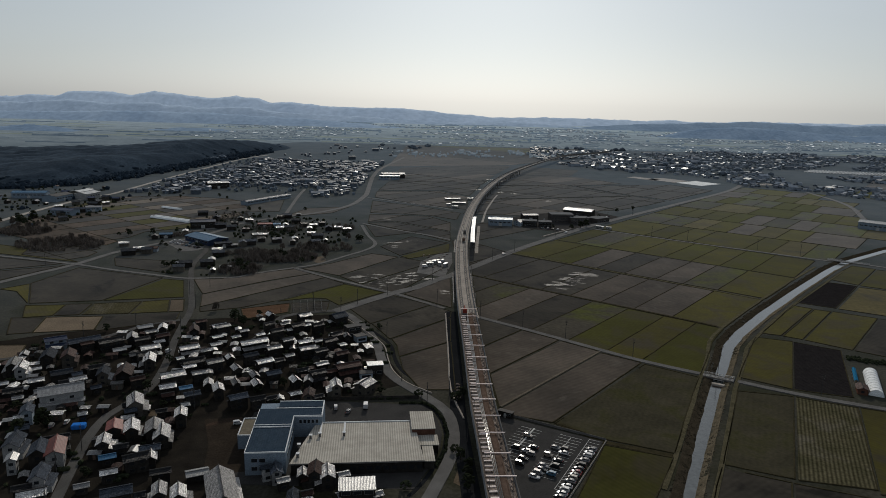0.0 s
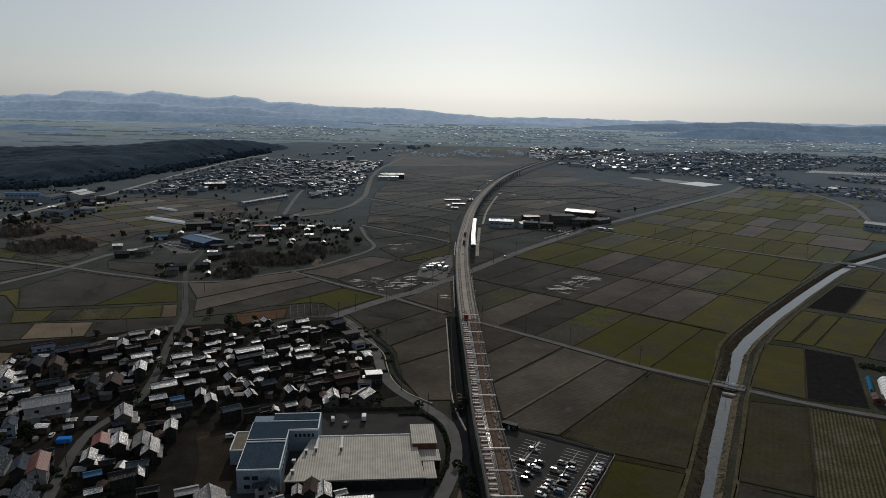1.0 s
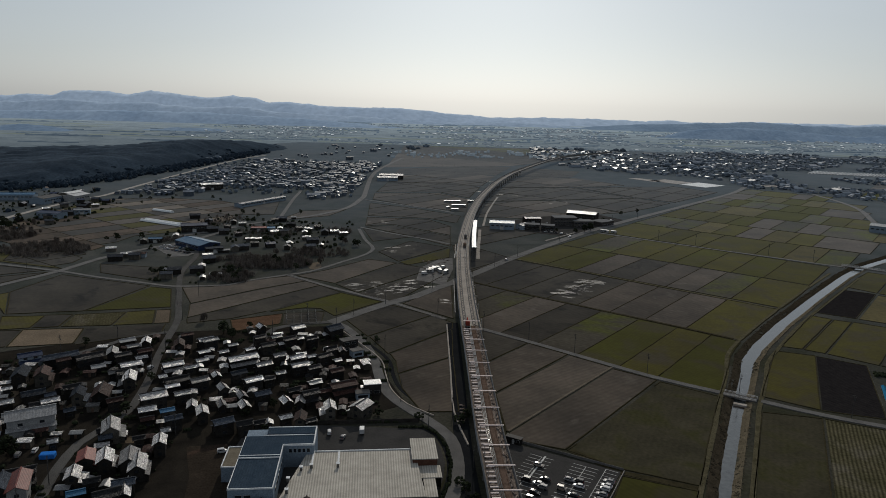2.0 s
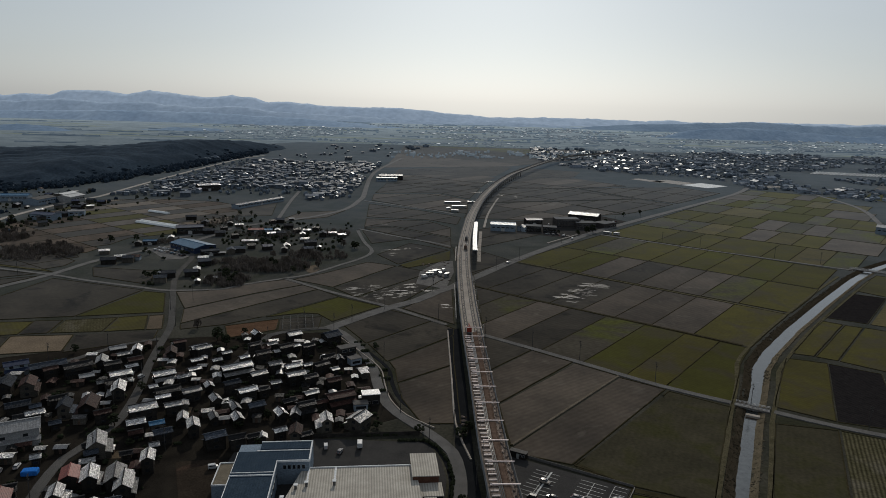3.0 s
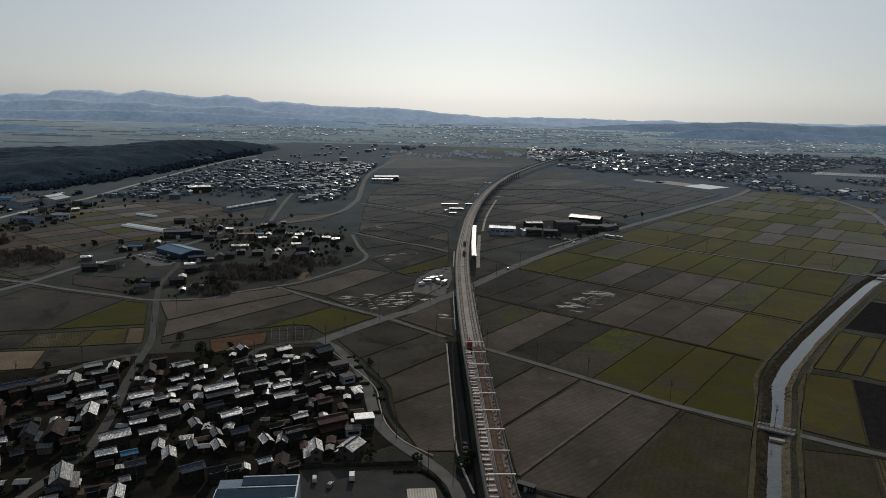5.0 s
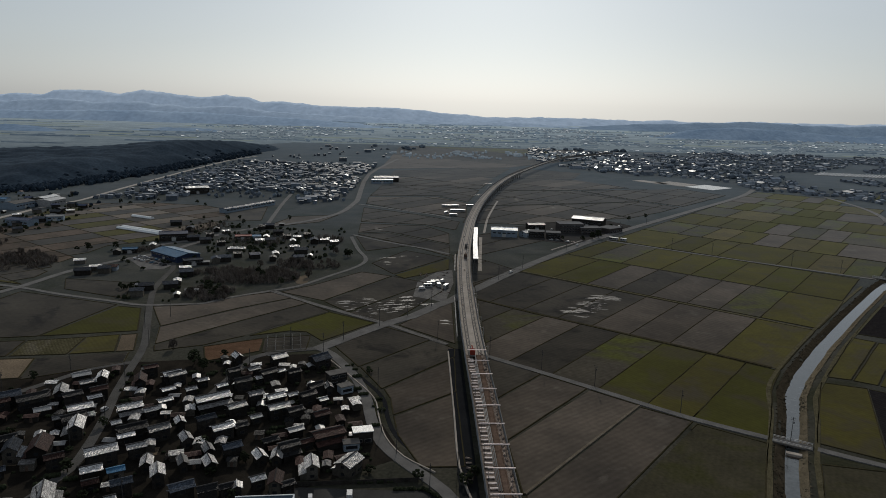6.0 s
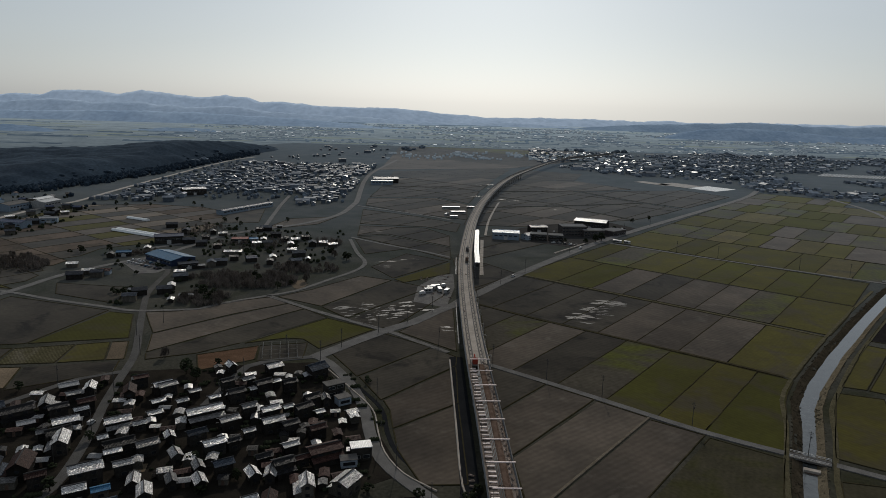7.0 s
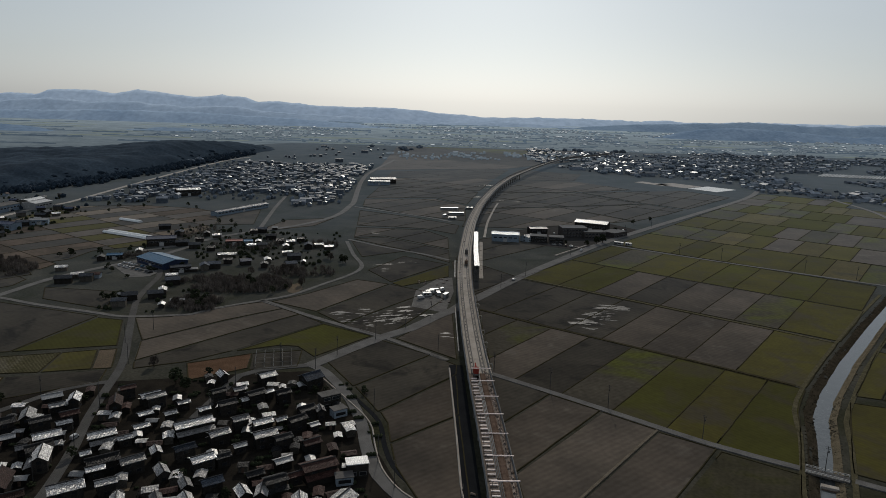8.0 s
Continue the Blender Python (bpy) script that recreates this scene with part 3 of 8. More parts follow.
strip("lane_west", [(-147.7, 387.5), (-162.7, 378.8), (-182.6, 348.3), (-202.6, 323.8), (-237.6, 304.2)], 4.0, 0.23, LANE, "narrow village lane among houses", "road", 8)
strip("path_farm_south", [(26.6, 410.7), (30.3, 407.6), (61.5, 382.6), (84.4, 363.2), (112.4, 339.8), (139.2, 322.6)], 4.0, 0.35, ASPHALT, "narrow paved farm road between paddies", "road")
strip("path_farm_south_east", [(154.9, 313.8), (177.5, 299.9), (210.9, 285.1), (266.7, 264.3), (335.1, 237.6)], 4.0, 0.35, ASPHALT, "narrow paved farm road beyond the canal", "road")
strip("path_farm_north", [(172, 736), (180.1, 730.2), (243, 682.6), (299, 642.6), (345.3, 609.5), (358, 601)], 4.0, 0.32, ASPHALT, "narrow pale farm road through paddies", "road")
strip("path_farm_north_east", [(382.3, 591.4), (428.8, 555.1), (506.2, 498.3)], 4.0, 0.32, ASPHALT, "narrow pale farm road beyond the canal", "road")
strip("path_grass_dyke", [(70.5, 599.3), (132.4, 549.6), (169.1, 520.2), (211.6, 486), (233, 468)], 2.6, 0.35, DYKE, "grassy farm track between paddies", "path")
strip("pale_bund", [(34.2, 277.4), (60, 309), (94.4, 351)], 1.3, 0.42, DUST, "dusty pale earth bund between paddies", "path")
strip("field_ditch", [(57.5, 262.6), (73.4, 247.1), (98.6, 237.2)], 3.2, 0.13, BUND, "dark overgrown ditch between paddies", "ditch", smooth=False)
strip("path_low_dyke", [(29, 517), (63.8, 488), (93.7, 465.6), (153.9, 420.6), (178, 401.5)], 2.4, 0.4, BUND, "low grassy dyke between paddies", "path")
strip("path_west_diagonal", [(-24.8, 456.2), (-70.4, 490), (-111.1, 523.7)], 4.0, 0.3, CONC_D, "pale concrete farm path", "path")
strip("path_to_viaduct", [(8.8, 424.5), (-24.8, 456.2)], 3.6, 0.3, CONC_D, "pale concrete farm path", "path")
strip("path_wood_edge", [(-377.7, 542.6), (-353.6, 538.4), (-280.4, 516.8), (-244.4, 502.6), (-199.5, 488.4), (-181.6, 483.3), (-145.8, 490.8), (-136.8, 502.5), (-111.1, 523.7), (-95.2, 537.3), (-77.5, 569.3), (-60.7, 601.3), (-56.8, 628.6), (-67.7, 665.8), (-80.7, 722.4)], 3.6, 0.3, CONC_D, "pale lane curving round a wooded hamlet", "path", 8)
strip("path_field_north", [(-80.7, 732.1), (-43.2, 700.4), (-6.7, 674.6), (14, 654.8)], 4.0, 0.3, CONC_D, "pale farm path to the viaduct", "path")
strip("road_west", [(-327.9, 384), (-303.6, 458.9), (-292.5, 488.4), (-280.4, 516.8), (-270.4, 562.9), (-247.3, 606.8), (-227.4, 636.9), (-212.4, 687.6)], 6.0, 0.27, ASPHALT, "grey country road towards a hamlet", "road")
strip("road_highway", [(-443.1, 563.1), (-450.6, 691.4), (-453.3, 771.9), (-448.9, 858.1), (-437.6, 910.6), (-439.2, 1001.2), (-439.4, 1184.6), (-435.5, 1391.7), (-428, 1525.6), (-405, 1620)], 6.5, 0.33, CONC, "wide pale highway at the foot of a wooded hill", "road", 25)
strip("road_town_curve", [(-247.3, 658.8), (-215.4, 697.4), (-198.5, 733.2), (-172.7, 763), (-143, 796.5), (-112.4, 862.8), (-104.7, 947.7), (-104.7, 986.3), (-113.7, 1115.5), (-119.7, 1230.8), (-117.9, 1370.1), (-90, 1653.3)], 7.0, 0.29, ASPHALT, "grey road curving along the town's edge", "road", 15)
strip("road_town_spur", [(-200.4, 1013.8), (-191.5, 915.8), (-174.7, 769.8)], 4.5, 0.25, ASPHALT, "straight side road into the town", "road")
strip("path_station", [(-98.7, 937.9), (-11.2, 876.1), (19.3, 846.5)], 5.0, 0.28, CONC_D, "pale works road towards the viaduct", "path")
strip("road_far_east", [(505, 700), (517.6, 743.6), (523, 797.2), (532.3, 833.9), (549, 876), (580, 945), (598, 1000), (608, 1060), (611, 1110), (616, 1162), (609, 1217), (590, 1262)], 7.0, 0.3, ASPHALT, "curving grey road to the far town", "road", 20)
# this wide black strip paints the viaduct's shadow beside it
strip("service_road", [(20.7, 169.1), (18.7, 203.7), (15.4, 264.5), (14.2, 340.4), (12.9, 417.9)], 7.0, 0.2, SHADE_DITCH_BLACK, "service road painted near-black for the viaduct's shade", "road")
strip("service_kerb", [(17.4, 264.5), (12.2, 293.8), (11.1, 340.5), (9.6, 413)], 0.9, 0.75, CONC, "pale concrete edging beside the service road", "wall")
strip("canal_track_west", [(87.0, 212.9), (97.1, 233.1), (110.6, 261.0), (124.3, 289.2), (133.3, 308.9), (152.8, 348.3), (162.8, 372.8), (180.1, 398.7), (214.3, 441.3), (269.6, 506.9), (331.5, 577.0)], 2.2, 0.3, DYKE, "worn grassy track along the canal", "path")
strip("canal_track_east", [(101.7, 205.5), (112.0, 225.8), (125.5, 253.8), (139.2, 282.2), (148.2, 301.5), (169.3, 340.2), (180.3, 362.7), (197.1, 385.9), (230.0, 428.3), (285.7, 492.8), (347.7, 562.7)], 2.2, 0.3, DYKE, "worn grassy track along the canal", "path")

# ---- fields ----
bund_lines = []


def along_bank(corners, c):
    """Keeps a plot's edge clear of the canal and its tracks; c is the plot's middle."""
    out, moved = [], False
    for a, b in zip(corners, corners[1:] + corners[:1]):
        a, b = Vector(a), Vector(b)
        n = max(1, int((b - a).length / 7))
        for k in range(n):
            p = a + (b - a) * (k / n)
            best = None
            for i in range(3, 17):
                u, v = Vector(CANAL[i]), Vector(CANAL[i + 1])
                f = max(0.0, min(1.0, (p - u).dot(v - u) / (v - u).length_squared))
                q = u + (v - u) * f
                if best is None or (p - q).length < best[0]:
                    w = Vector((v.y - u.y, u.x - v.x)).normalized()
                    best = ((p - q).length, q, w, CANAL_W[i] / 2 + 6.6)
            dist, q, w, keep = best
            side = 1 if (c - q).dot(w) > 0 else -1
            if dist < keep or (dist < 40 and (p - q).dot(w) * side < 0):
                p, moved = q + w * side * keep, True
            out.append(tuple(p))
    return out if moved else corners


def field(kind, *corners, bunds=True):
    """One paddy or plot, edged by low grassy bunds."""
    words = {"green": "paddy with short green growth", "olive": "olive-green stubble paddy", "brown": "fallow brown paddy", "dark": "damp dark-brown paddy", "black": "freshly ploughed black soil plot", "rows": "plot with long vegetable rows", "tan": "dry tan field", "red": "bare orange earth plot", "mixed": "brown paddy with patches of green growth", "straw": "paddy of yellowish dry stubble", "earth": "tilled red-brown field", "furrow": "weedy paddy with faint furrows"}
    z = 0.07 + 0.0011 * (len(bund_lines) % 60)
    c = Vector((sum(p[0] for p in corners) / len(corners), sum(p[1] for p in corners) / len(corners)))
    pts = []
    corners = along_bank(list(corners), c)
    for p in corners:
        d = c - Vector(p)
        pts.append(tuple(Vector(p) + d.normalized() * min(0.35, d.length * 0.1)))
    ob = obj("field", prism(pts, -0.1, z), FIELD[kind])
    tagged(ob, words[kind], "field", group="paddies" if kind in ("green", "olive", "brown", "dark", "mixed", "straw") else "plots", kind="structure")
    if bunds:
        for a, b in zip(corners, corners[1:] + corners[:1]):
            bund_lines.append((a, b))
    return ob


def cut(poly, p, n):
    """The part of a plot's outline on one side of a line through p."""
    out = []
    for a, b in zip(poly, poly[1:] + poly[:1]):
        da, db = (Vector(a) - p).dot(n), (Vector(b) - p).dot(n)
        if da >= 0:
            out.append(a)
        if da * db < 0:
            out.append(tuple(Vector(a) + (Vector(b) - Vector(a)) * (da / (da - db))))
    return out


def plots(kinds, *corners, wide=34, deep=110):
    """A block of land parted into many paddies by lines along the valley's field grid."""
    u, v = Vector((math.cos(radians(-38)), math.sin(radians(-38)))), Vector((math.cos(radians(52)), math.sin(radians(52))))
    a0, a1 = min(Vector(p).dot(u) for p in corners), max(Vector(p).dot(u) for p in corners)
    b0, b1 = min(Vector(p).dot(v) for p in corners), max(Vector(p).dot(v) for p in corners)
    k = 0
    for j in range(int((b1 - b0) / deep) + 1):
        row = cut(cut(list(corners), v * (b0 + j * deep), v), v * (b0 + (j + 1) * deep), -v)
        for i in range(int((a1 - a0) / wide) + 1):
            one = cut(cut(row, u * (a0 + i * wide), u), u * (a0 + (i + 1) * wide), -u) if len(row) > 2 else []
            if len(one) > 2:
                area = abs(sum(p[0] * q[1] - q[0] * p[1] for p, q in zip(one, one[1:] + one[:1]))) / 2
                if area > 120:
                    field(kinds[(k * 5 + j * 3) % len(kinds)], *one, bunds=Vector(one[0]).length < 1250)
                    k += 1


# between the viaduct and the canal, south of the farm road
field("dark", (29.7, 406.9), (55.2, 385.5), (30.3, 354.5))
field("brown", (56.0, 384.3), (74.8, 368.7), (31.6, 315.6), (30.7, 353.0))
field("brown", (75.9, 367.0), (94.3, 351.5), (33.6, 276.9), (31.9, 314.0))
field("brown", (94.8, 349.1), (113.1, 336.2), (55.2, 263.3), (33.2, 271.2), (34.5, 275.9))
field("furrow", (114.3, 333.9), (137.3, 317.9), (100.1, 239.1), (73.8, 249.7), (56.1, 262.8))
field("green", (73.0, 244.5), (97.8, 235.5), (82.2, 207.3), (62.5, 182.1), (46.6, 181.5), (55.0, 206.1))
# beyond the canal
field("black", (257.8, 460.7), (309.6, 523.8), (330.2, 512.1), (278.4, 448.9))
field("olive", (318.1, 533.7), (365.1, 586.3), (381.8, 573.4), (333.3, 515.8))
field("olive", (382.0, 571.4), (412.3, 552.9), (363.7, 494.3), (333.6, 514.2))
field("straw", (330.0, 508.8), (361.5, 491.0), (309.5, 429.9), (279.7, 447.7))
field("olive", (201.2, 390.5), (250.9, 453.1), (260.6, 446.0), (211.3, 387.2))
field("olive", (212.2, 386.2), (261.5, 444.7), (270.2, 440.3), (221.0, 380.9))
field("olive", (221.9, 380.0), (271.9, 440.4), (294.1, 427.4), (240.9, 364.3))
field("dark", (242.0, 363.5), (295.3, 426.3), (317.4, 414.1), (263.2, 348.4))
field("olive", (163.2, 329.4), (194.0, 382.8), (213.1, 376.3), (178.3, 305.9), (157.8, 319.3))
field("black", (213.2, 375.4), (233.6, 362.8), (203.2, 297.6), (178.8, 305.3))
field("furrow", (150.1, 302.1), (174.3, 297.1), (138.0, 222.4), (115.3, 231.8))
field("rows", (175.3, 296.5), (198.7, 286.2), (164.6, 216.1), (138.9, 221.7))
field("olive", (199.7, 286.3), (219.4, 278.2), (187.8, 212.9), (164.0, 213.2))
field("dark", (113.9, 229.2), (135.6, 219.6), (123.3, 193.5), (94.2, 192.2))
field("dark", (136.2, 219.3), (161.8, 209.6), (153.5, 190.2), (123.0, 191.9))
# between the village and the viaduct
field("dark", (-51.8, 418.2), (-27.5, 452.4), (-0.4, 431.7), (-35.6, 389.4))
field("dark", (-34.2, 388.4), (1.2, 430.5), (13.4, 417.8), (12.6, 405.8), (-21.9, 363.0))
field("brown", (-20.6, 362.2), (12.6, 403.5), (12.6, 361.9), (-14.7, 336.1), (-17.0, 352.3))
field("brown", (-14.3, 334.5), (12.6, 360.1), (14.3, 294.8), (-1.9, 293.8), (-11.5, 317.5))
field("brown", (-19.2, 456.4), (13.1, 509.1), (13.5, 426.4))
field("green", (-101.1, 431.2), (-63.8, 478.1), (-34.0, 459.2), (-60.1, 425.7), (-71.3, 440.1), (-81.2, 441.1))
field("brown", (-175.2, 481.2), (-156.6, 484.9), (-129.9, 508.1), (-108.2, 521.3), (-94.1, 507.5), (-122.1, 482.1), (-155.8, 443.9))
field("brown", (-155.6, 442.1), (-121.5, 480.0), (-93.2, 506.3), (-81.4, 496.6), (-114.4, 456.2), (-147.5, 414.5))
field("dark", (-146.8, 412.3), (-113.9, 454.3), (-80.5, 495.6), (-64.8, 480.2), (-104.0, 431.0), (-121.7, 414.6), (-143.7, 404.3))
field("brown", (-103.8, 521.7), (-84.5, 542.4), (-55.6, 583.5), (-31.5, 572.9), (-72.1, 503.3))
field("dark", (-70.6, 501.0), (-29.7, 571.5), (-2.5, 554.3), (-52.7, 480.0))
field("dark", (-51.4, 478.0), (-0.9, 551.6), (8.0, 536.9), (-23.5, 463.8), (-32.4, 462.2))
field("dark", (-50.2, 613.9), (-24.6, 665.5), (11.4, 640.0), (-30.3, 579.5))
field("olive", (-29.2, 576.4), (13.2, 636.2), (12.5, 598.9), (-21.4, 567.6))
plots(["dark", "dark", "brown", "dark", "brown"], (-75.3, 735.2), (-43.7, 708.8), (14.0, 646.9), (14.2, 694.7), (-46.5, 747.2))
plots(["brown", "dark", "brown", "brown", "dark", "dark"], (-80.1, 796.9), (-9.8, 792.4), (14.6, 753.3), (14.3, 701.1), (-47.0, 754.6), (-76.1, 742.3))
plots(["dark", "dark", "brown", "dark", "brown"], (-88.6, 910.8), (-26.2, 870.8), (27.5, 824.4), (21.9, 773.6), (-10.0, 800.7), (-80.8, 809.7))
plots(["brown", "dark", "brown", "brown", "dark", "dark"], (-89.0, 944.8), (-91.9, 1006.6), (1.7, 1027.1), (41.0, 971.5), (35.9, 853.3), (-27.0, 890.9))
plots(["dark", "dark", "brown", "dark", "brown"], (-91.5, 1020.1), (-84.4, 1143.4), (20.0, 1169.3), (65.7, 1114.4), (43.0, 984.1), (1.6, 1040.8))
plots(["brown", "dark", "brown", "brown", "dark", "dark"], (-83.9, 1160.8), (-83.7, 1265.3), (54.4, 1335.7), (101.6, 1284.4), (68.4, 1130.9))
plots(["dark", "dark", "brown", "dark", "brown"], (-83.1, 1286.4), (-81.3, 1390.5), (96.6, 1497.0), (151.0, 1486.5), (105.2, 1306.2))
# west of the inner lane
field("dark", (-281.3, 458.5), (-272.7, 506.7), (-198.8, 483.1), (-214.1, 422.5), (-255.1, 412.3))
field("olive", (-292.9, 442.5), (-281.5, 457.0), (-256.2, 412.2), (-278.8, 438.1))
field("green", (-212.7, 422.7), (-196.7, 480.0), (-181.0, 476.7), (-165.5, 435.1))
field("olive", (-254.7, 407.4), (-231.6, 410.7), (-227.5, 388.6), (-242.4, 384.0))
field("dark", (-231.3, 412.0), (-216.4, 414.6), (-213.0, 392.1), (-226.2, 388.7))
field("rows", (-215.0, 414.7), (-188.3, 422.3), (-185.3, 396.8), (-211.4, 392.3))
field("olive", (-187.3, 422.4), (-172.1, 427.7), (-163.5, 402.3), (-184.0, 397.0))
field("tan", (-171.0, 427.8), (-163.2, 429.9), (-154.4, 404.2), (-162.5, 402.3))
field("tan", (-229.0, 385.2), (-197.6, 390.1), (-190.7, 365.3), (-221.4, 357.9))
field("dark", (-196.3, 390.2), (-155.6, 401.8), (-152.2, 387.3), (-189.1, 363.4))
field("dark", (-248.2, 382.4), (-229.7, 384.0), (-222.3, 357.8), (-233.2, 354.1))
field("tan", (-242.9, 335.3), (-213.2, 338.4), (-206.8, 319.9), (-223.4, 306.6))
field("dark", (-336.0, 472.0), (-323.2, 490.3), (-286.8, 512.6), (-307.3, 465.3), (-318.1, 445.8))
field("dark", (-375.5, 530.0), (-350.2, 533.0), (-291.8, 517.8), (-326.3, 495.3), (-339.1, 476.6))
field("olive", (-406.4, 590.1), (-342.6, 566.8), (-282.9, 524.7), (-358.9, 546.8), (-378.9, 548.7))
plots(["earth", "brown", "earth", "dark", "tan", "earth", "olive", "brown", "earth", "dark"], (-425, 640), (-432, 880), (-345, 905), (-262, 890), (-222, 800), (-232, 700), (-285, 655), (-292, 590), (-360, 600), wide=27, deep=58)
plots(["dark", "earth", "olive", "dark", "brown"], (-349, 570), (-300, 588), (-286, 570), (-285, 528), (-340, 545), wide=22, deep=46)
field("dark", (-262, 542), (-212, 536), (-200, 497), (-249, 516))
field("dark", (-240, 880), (-205, 900), (-188, 800), (-225, 790))
field("brown", (-175, 760), (-125, 800), (-112, 850), (-160, 830))
field("tan", (-105.0, 560.4), (-95.8, 570.0), (-90.1, 555.3), (-92.0, 541.5), (-97.8, 544.0), bunds=False)
field("dark", (-60, 660), (-20, 690), (-42, 706), (-76, 724))
field("red", (-120.6, 412.2), (-92.7, 427.6), (-89.8, 407.7), (-113.0, 391.7))
field("dark", (-92.0, 427.7), (-68, 434), (-66, 411), (-88.2, 405.5))
# the regular paddy grid between the main road and the canal
GRID_U, GRID_W = Vector((math.cos(radians(-38)), math.sin(radians(-38)))), Vector((math.sin(radians(38)), math.cos(radians(38))))


def paddy_band(n0, n1, edges, kinds):
    """One band of paddies of the field grid: n0 and n1 bound it, edges part it."""
    for a0, a1, kind in zip(edges, edges[1:], kinds):
        poly = [tuple(GRID_U * a + GRID_W * n) for a, n in ((a0, n0), (a1, n0), (a1, n1), (a0, n1))]
        poly = cut(poly, Vector((30.6, 0)), Vector((1, 0)))
        mid = GRID_U * ((a0 + a1) / 2) + GRID_W * ((n0 + n1) / 2)
        if len(poly) < 3 or mid.y > 740 and mid.x > float(np.interp(mid.y, [780, 834, 876, 945, 1000, 1060, 1110, 1160, 1262], [510, 524, 540, 570, 588, 598, 600, 560, 540])):
            continue
        if mid.x < 345 or mid.y > float(np.interp(mid.x, [345, 377, 449, 598, 900], [600, 630, 690, 786, 990])):
            field(kind, *poly)


paddy_band(338, 424, (-300, -263, -239.5, -215, -189.5, -164, -139.5, -119, -88), ("dark", "mixed", "brown", "dark", "mixed", "green", "olive", "green"))
paddy_band(426, 512, (-316, -283.5, -257.5, -232, -208.5, -185, -161, -135, -101), ("dark", "dark", "dark", "dark", "brown", "brown", "brown", "olive"))
paddy_band(517, 600, (-317, -285, -256.5, -232.5, -208, -181.5, -160, -134, -98), ("olive", "green", "brown", "dark", "brown", "brown", "mixed", "olive"))
paddy_band(602, 686, (-317, -296, -266, -232.5, -207, -183, -158, -132.5, -99), ("olive", "mixed", "olive", "olive", "green", "olive", "green", "olive"))
far_rng = random.Random(5)
for n0, n1, shift in ((692, 776, 3), (778, 854, 12), (856, 938, 6), (940, 1022, 16), (1024, 1104, 0), (1106, 1184, 10), (1186, 1262, 4)):
    edges = [-316.0]
    while edges[-1] < 120:
        edges.append(edges[-1] + far_rng.choice((24, 25, 25, 27, 50)) + (shift if len(edges) == 1 else 0))
    paddy_band(n0, n1, edges, [far_rng.choice(("olive", "olive", "mixed", "olive", "straw", "brown", "olive", "green", "mixed")) for _ in edges])
plots(["dark", "dark", "brown", "dark", "brown"], (30.1, 547.5), (67.2, 601.5), (43.5, 634.9), (16, 649.9), (20.2, 557.3))
# north-east of the viaduct
plots(["dark", "dark", "brown", "dark", "brown"], (19.9, 658.6), (39.5, 654.4), (109.7, 730.8), (58.7, 760.7), (31.4, 737))
plots(["brown", "dark", "brown", "brown", "dark", "dark"], (31.1, 819.2), (97.6, 817.9), (233.1, 882.5), (164.8, 979.8), (48.2, 944.2))
plots(["dark", "dark", "brown", "dark", "brown"], (50.2, 949.9), (162.8, 985.6), (289.9, 1034), (221.7, 1140.5), (76.8, 1116))
plots(["dark", "dark", "brown", "dark", "brown"], (237, 884.3), (290.6, 938.6), (328.7, 985.4), (293.7, 1030.1), (166.7, 981.7))
plots(["brown", "dark", "brown", "brown", "dark", "dark"], (80.6, 1121.6), (219.8, 1146.2), (317.3, 1194.6), (249.4, 1300.7), (114.7, 1295.7))
plots(["dark", "dark", "brown", "dark", "brown"], (295.6, 1037.6), (338.2, 994.7), (451.5, 1129.2), (403.2, 1201.4), (227.5, 1142.2))
plots(["dark", "dark", "brown", "dark", "brown"], (118.5, 1301.3), (247.5, 1306.5), (286.7, 1431.3), (171.4, 1492))

plots(["brown", "dark", "mixed", "brown", "dark"], (-110, 1412), (150, 1512), (330, 1740), (420, 2130), (-110, 2130), wide=70, deep=150)
plots(["olive", "brown", "olive", "green", "dark"], (700, 900), (1250, 1180), (900, 1420), (680, 1120), wide=45, deep=120)

bm = bmesh.new()
done = []
for a, b in bund_lines:
    a, b = Vector(a), Vector(b)
    if (b - a).length < 3:
        continue
    d = (b - a).normalized()
    r = Vector((d.y, -d.x))
    mid = (a + b) / 2
    if any(abs((mid - p).dot(n)) < 3.2 and abs(d.dot(n)) < 0.08 and abs((mid - p).dot(e)) < h * 0.9 for p, n, e, h in done):
        continue
    done.append((mid, r, d, (b - a).length / 2))
    va = []
    n = max(1, int((b - a).length / 9))
    for k in range(n + 1):
        q = a + (b - a) * (k / n) + r * (0.25 * noise.noise((a.x + k * 3.7, a.y, 1)))
        va.append([bm.verts.new((*(q + r * o), z)) for o, z in ((-0.42, 0.0), (-0.2, 0.3), (0.2, 0.3), (0.42, 0.0))])
    for u, v in zip(va, va[1:]):
        for k in range(3):
            bm.faces.new((u[k], u[k + 1], v[k + 1], v[k]))
tagged(obj("field_bunds", bm, BUND), "low grassy ridges between the paddies", "field edge", kind="stuff")


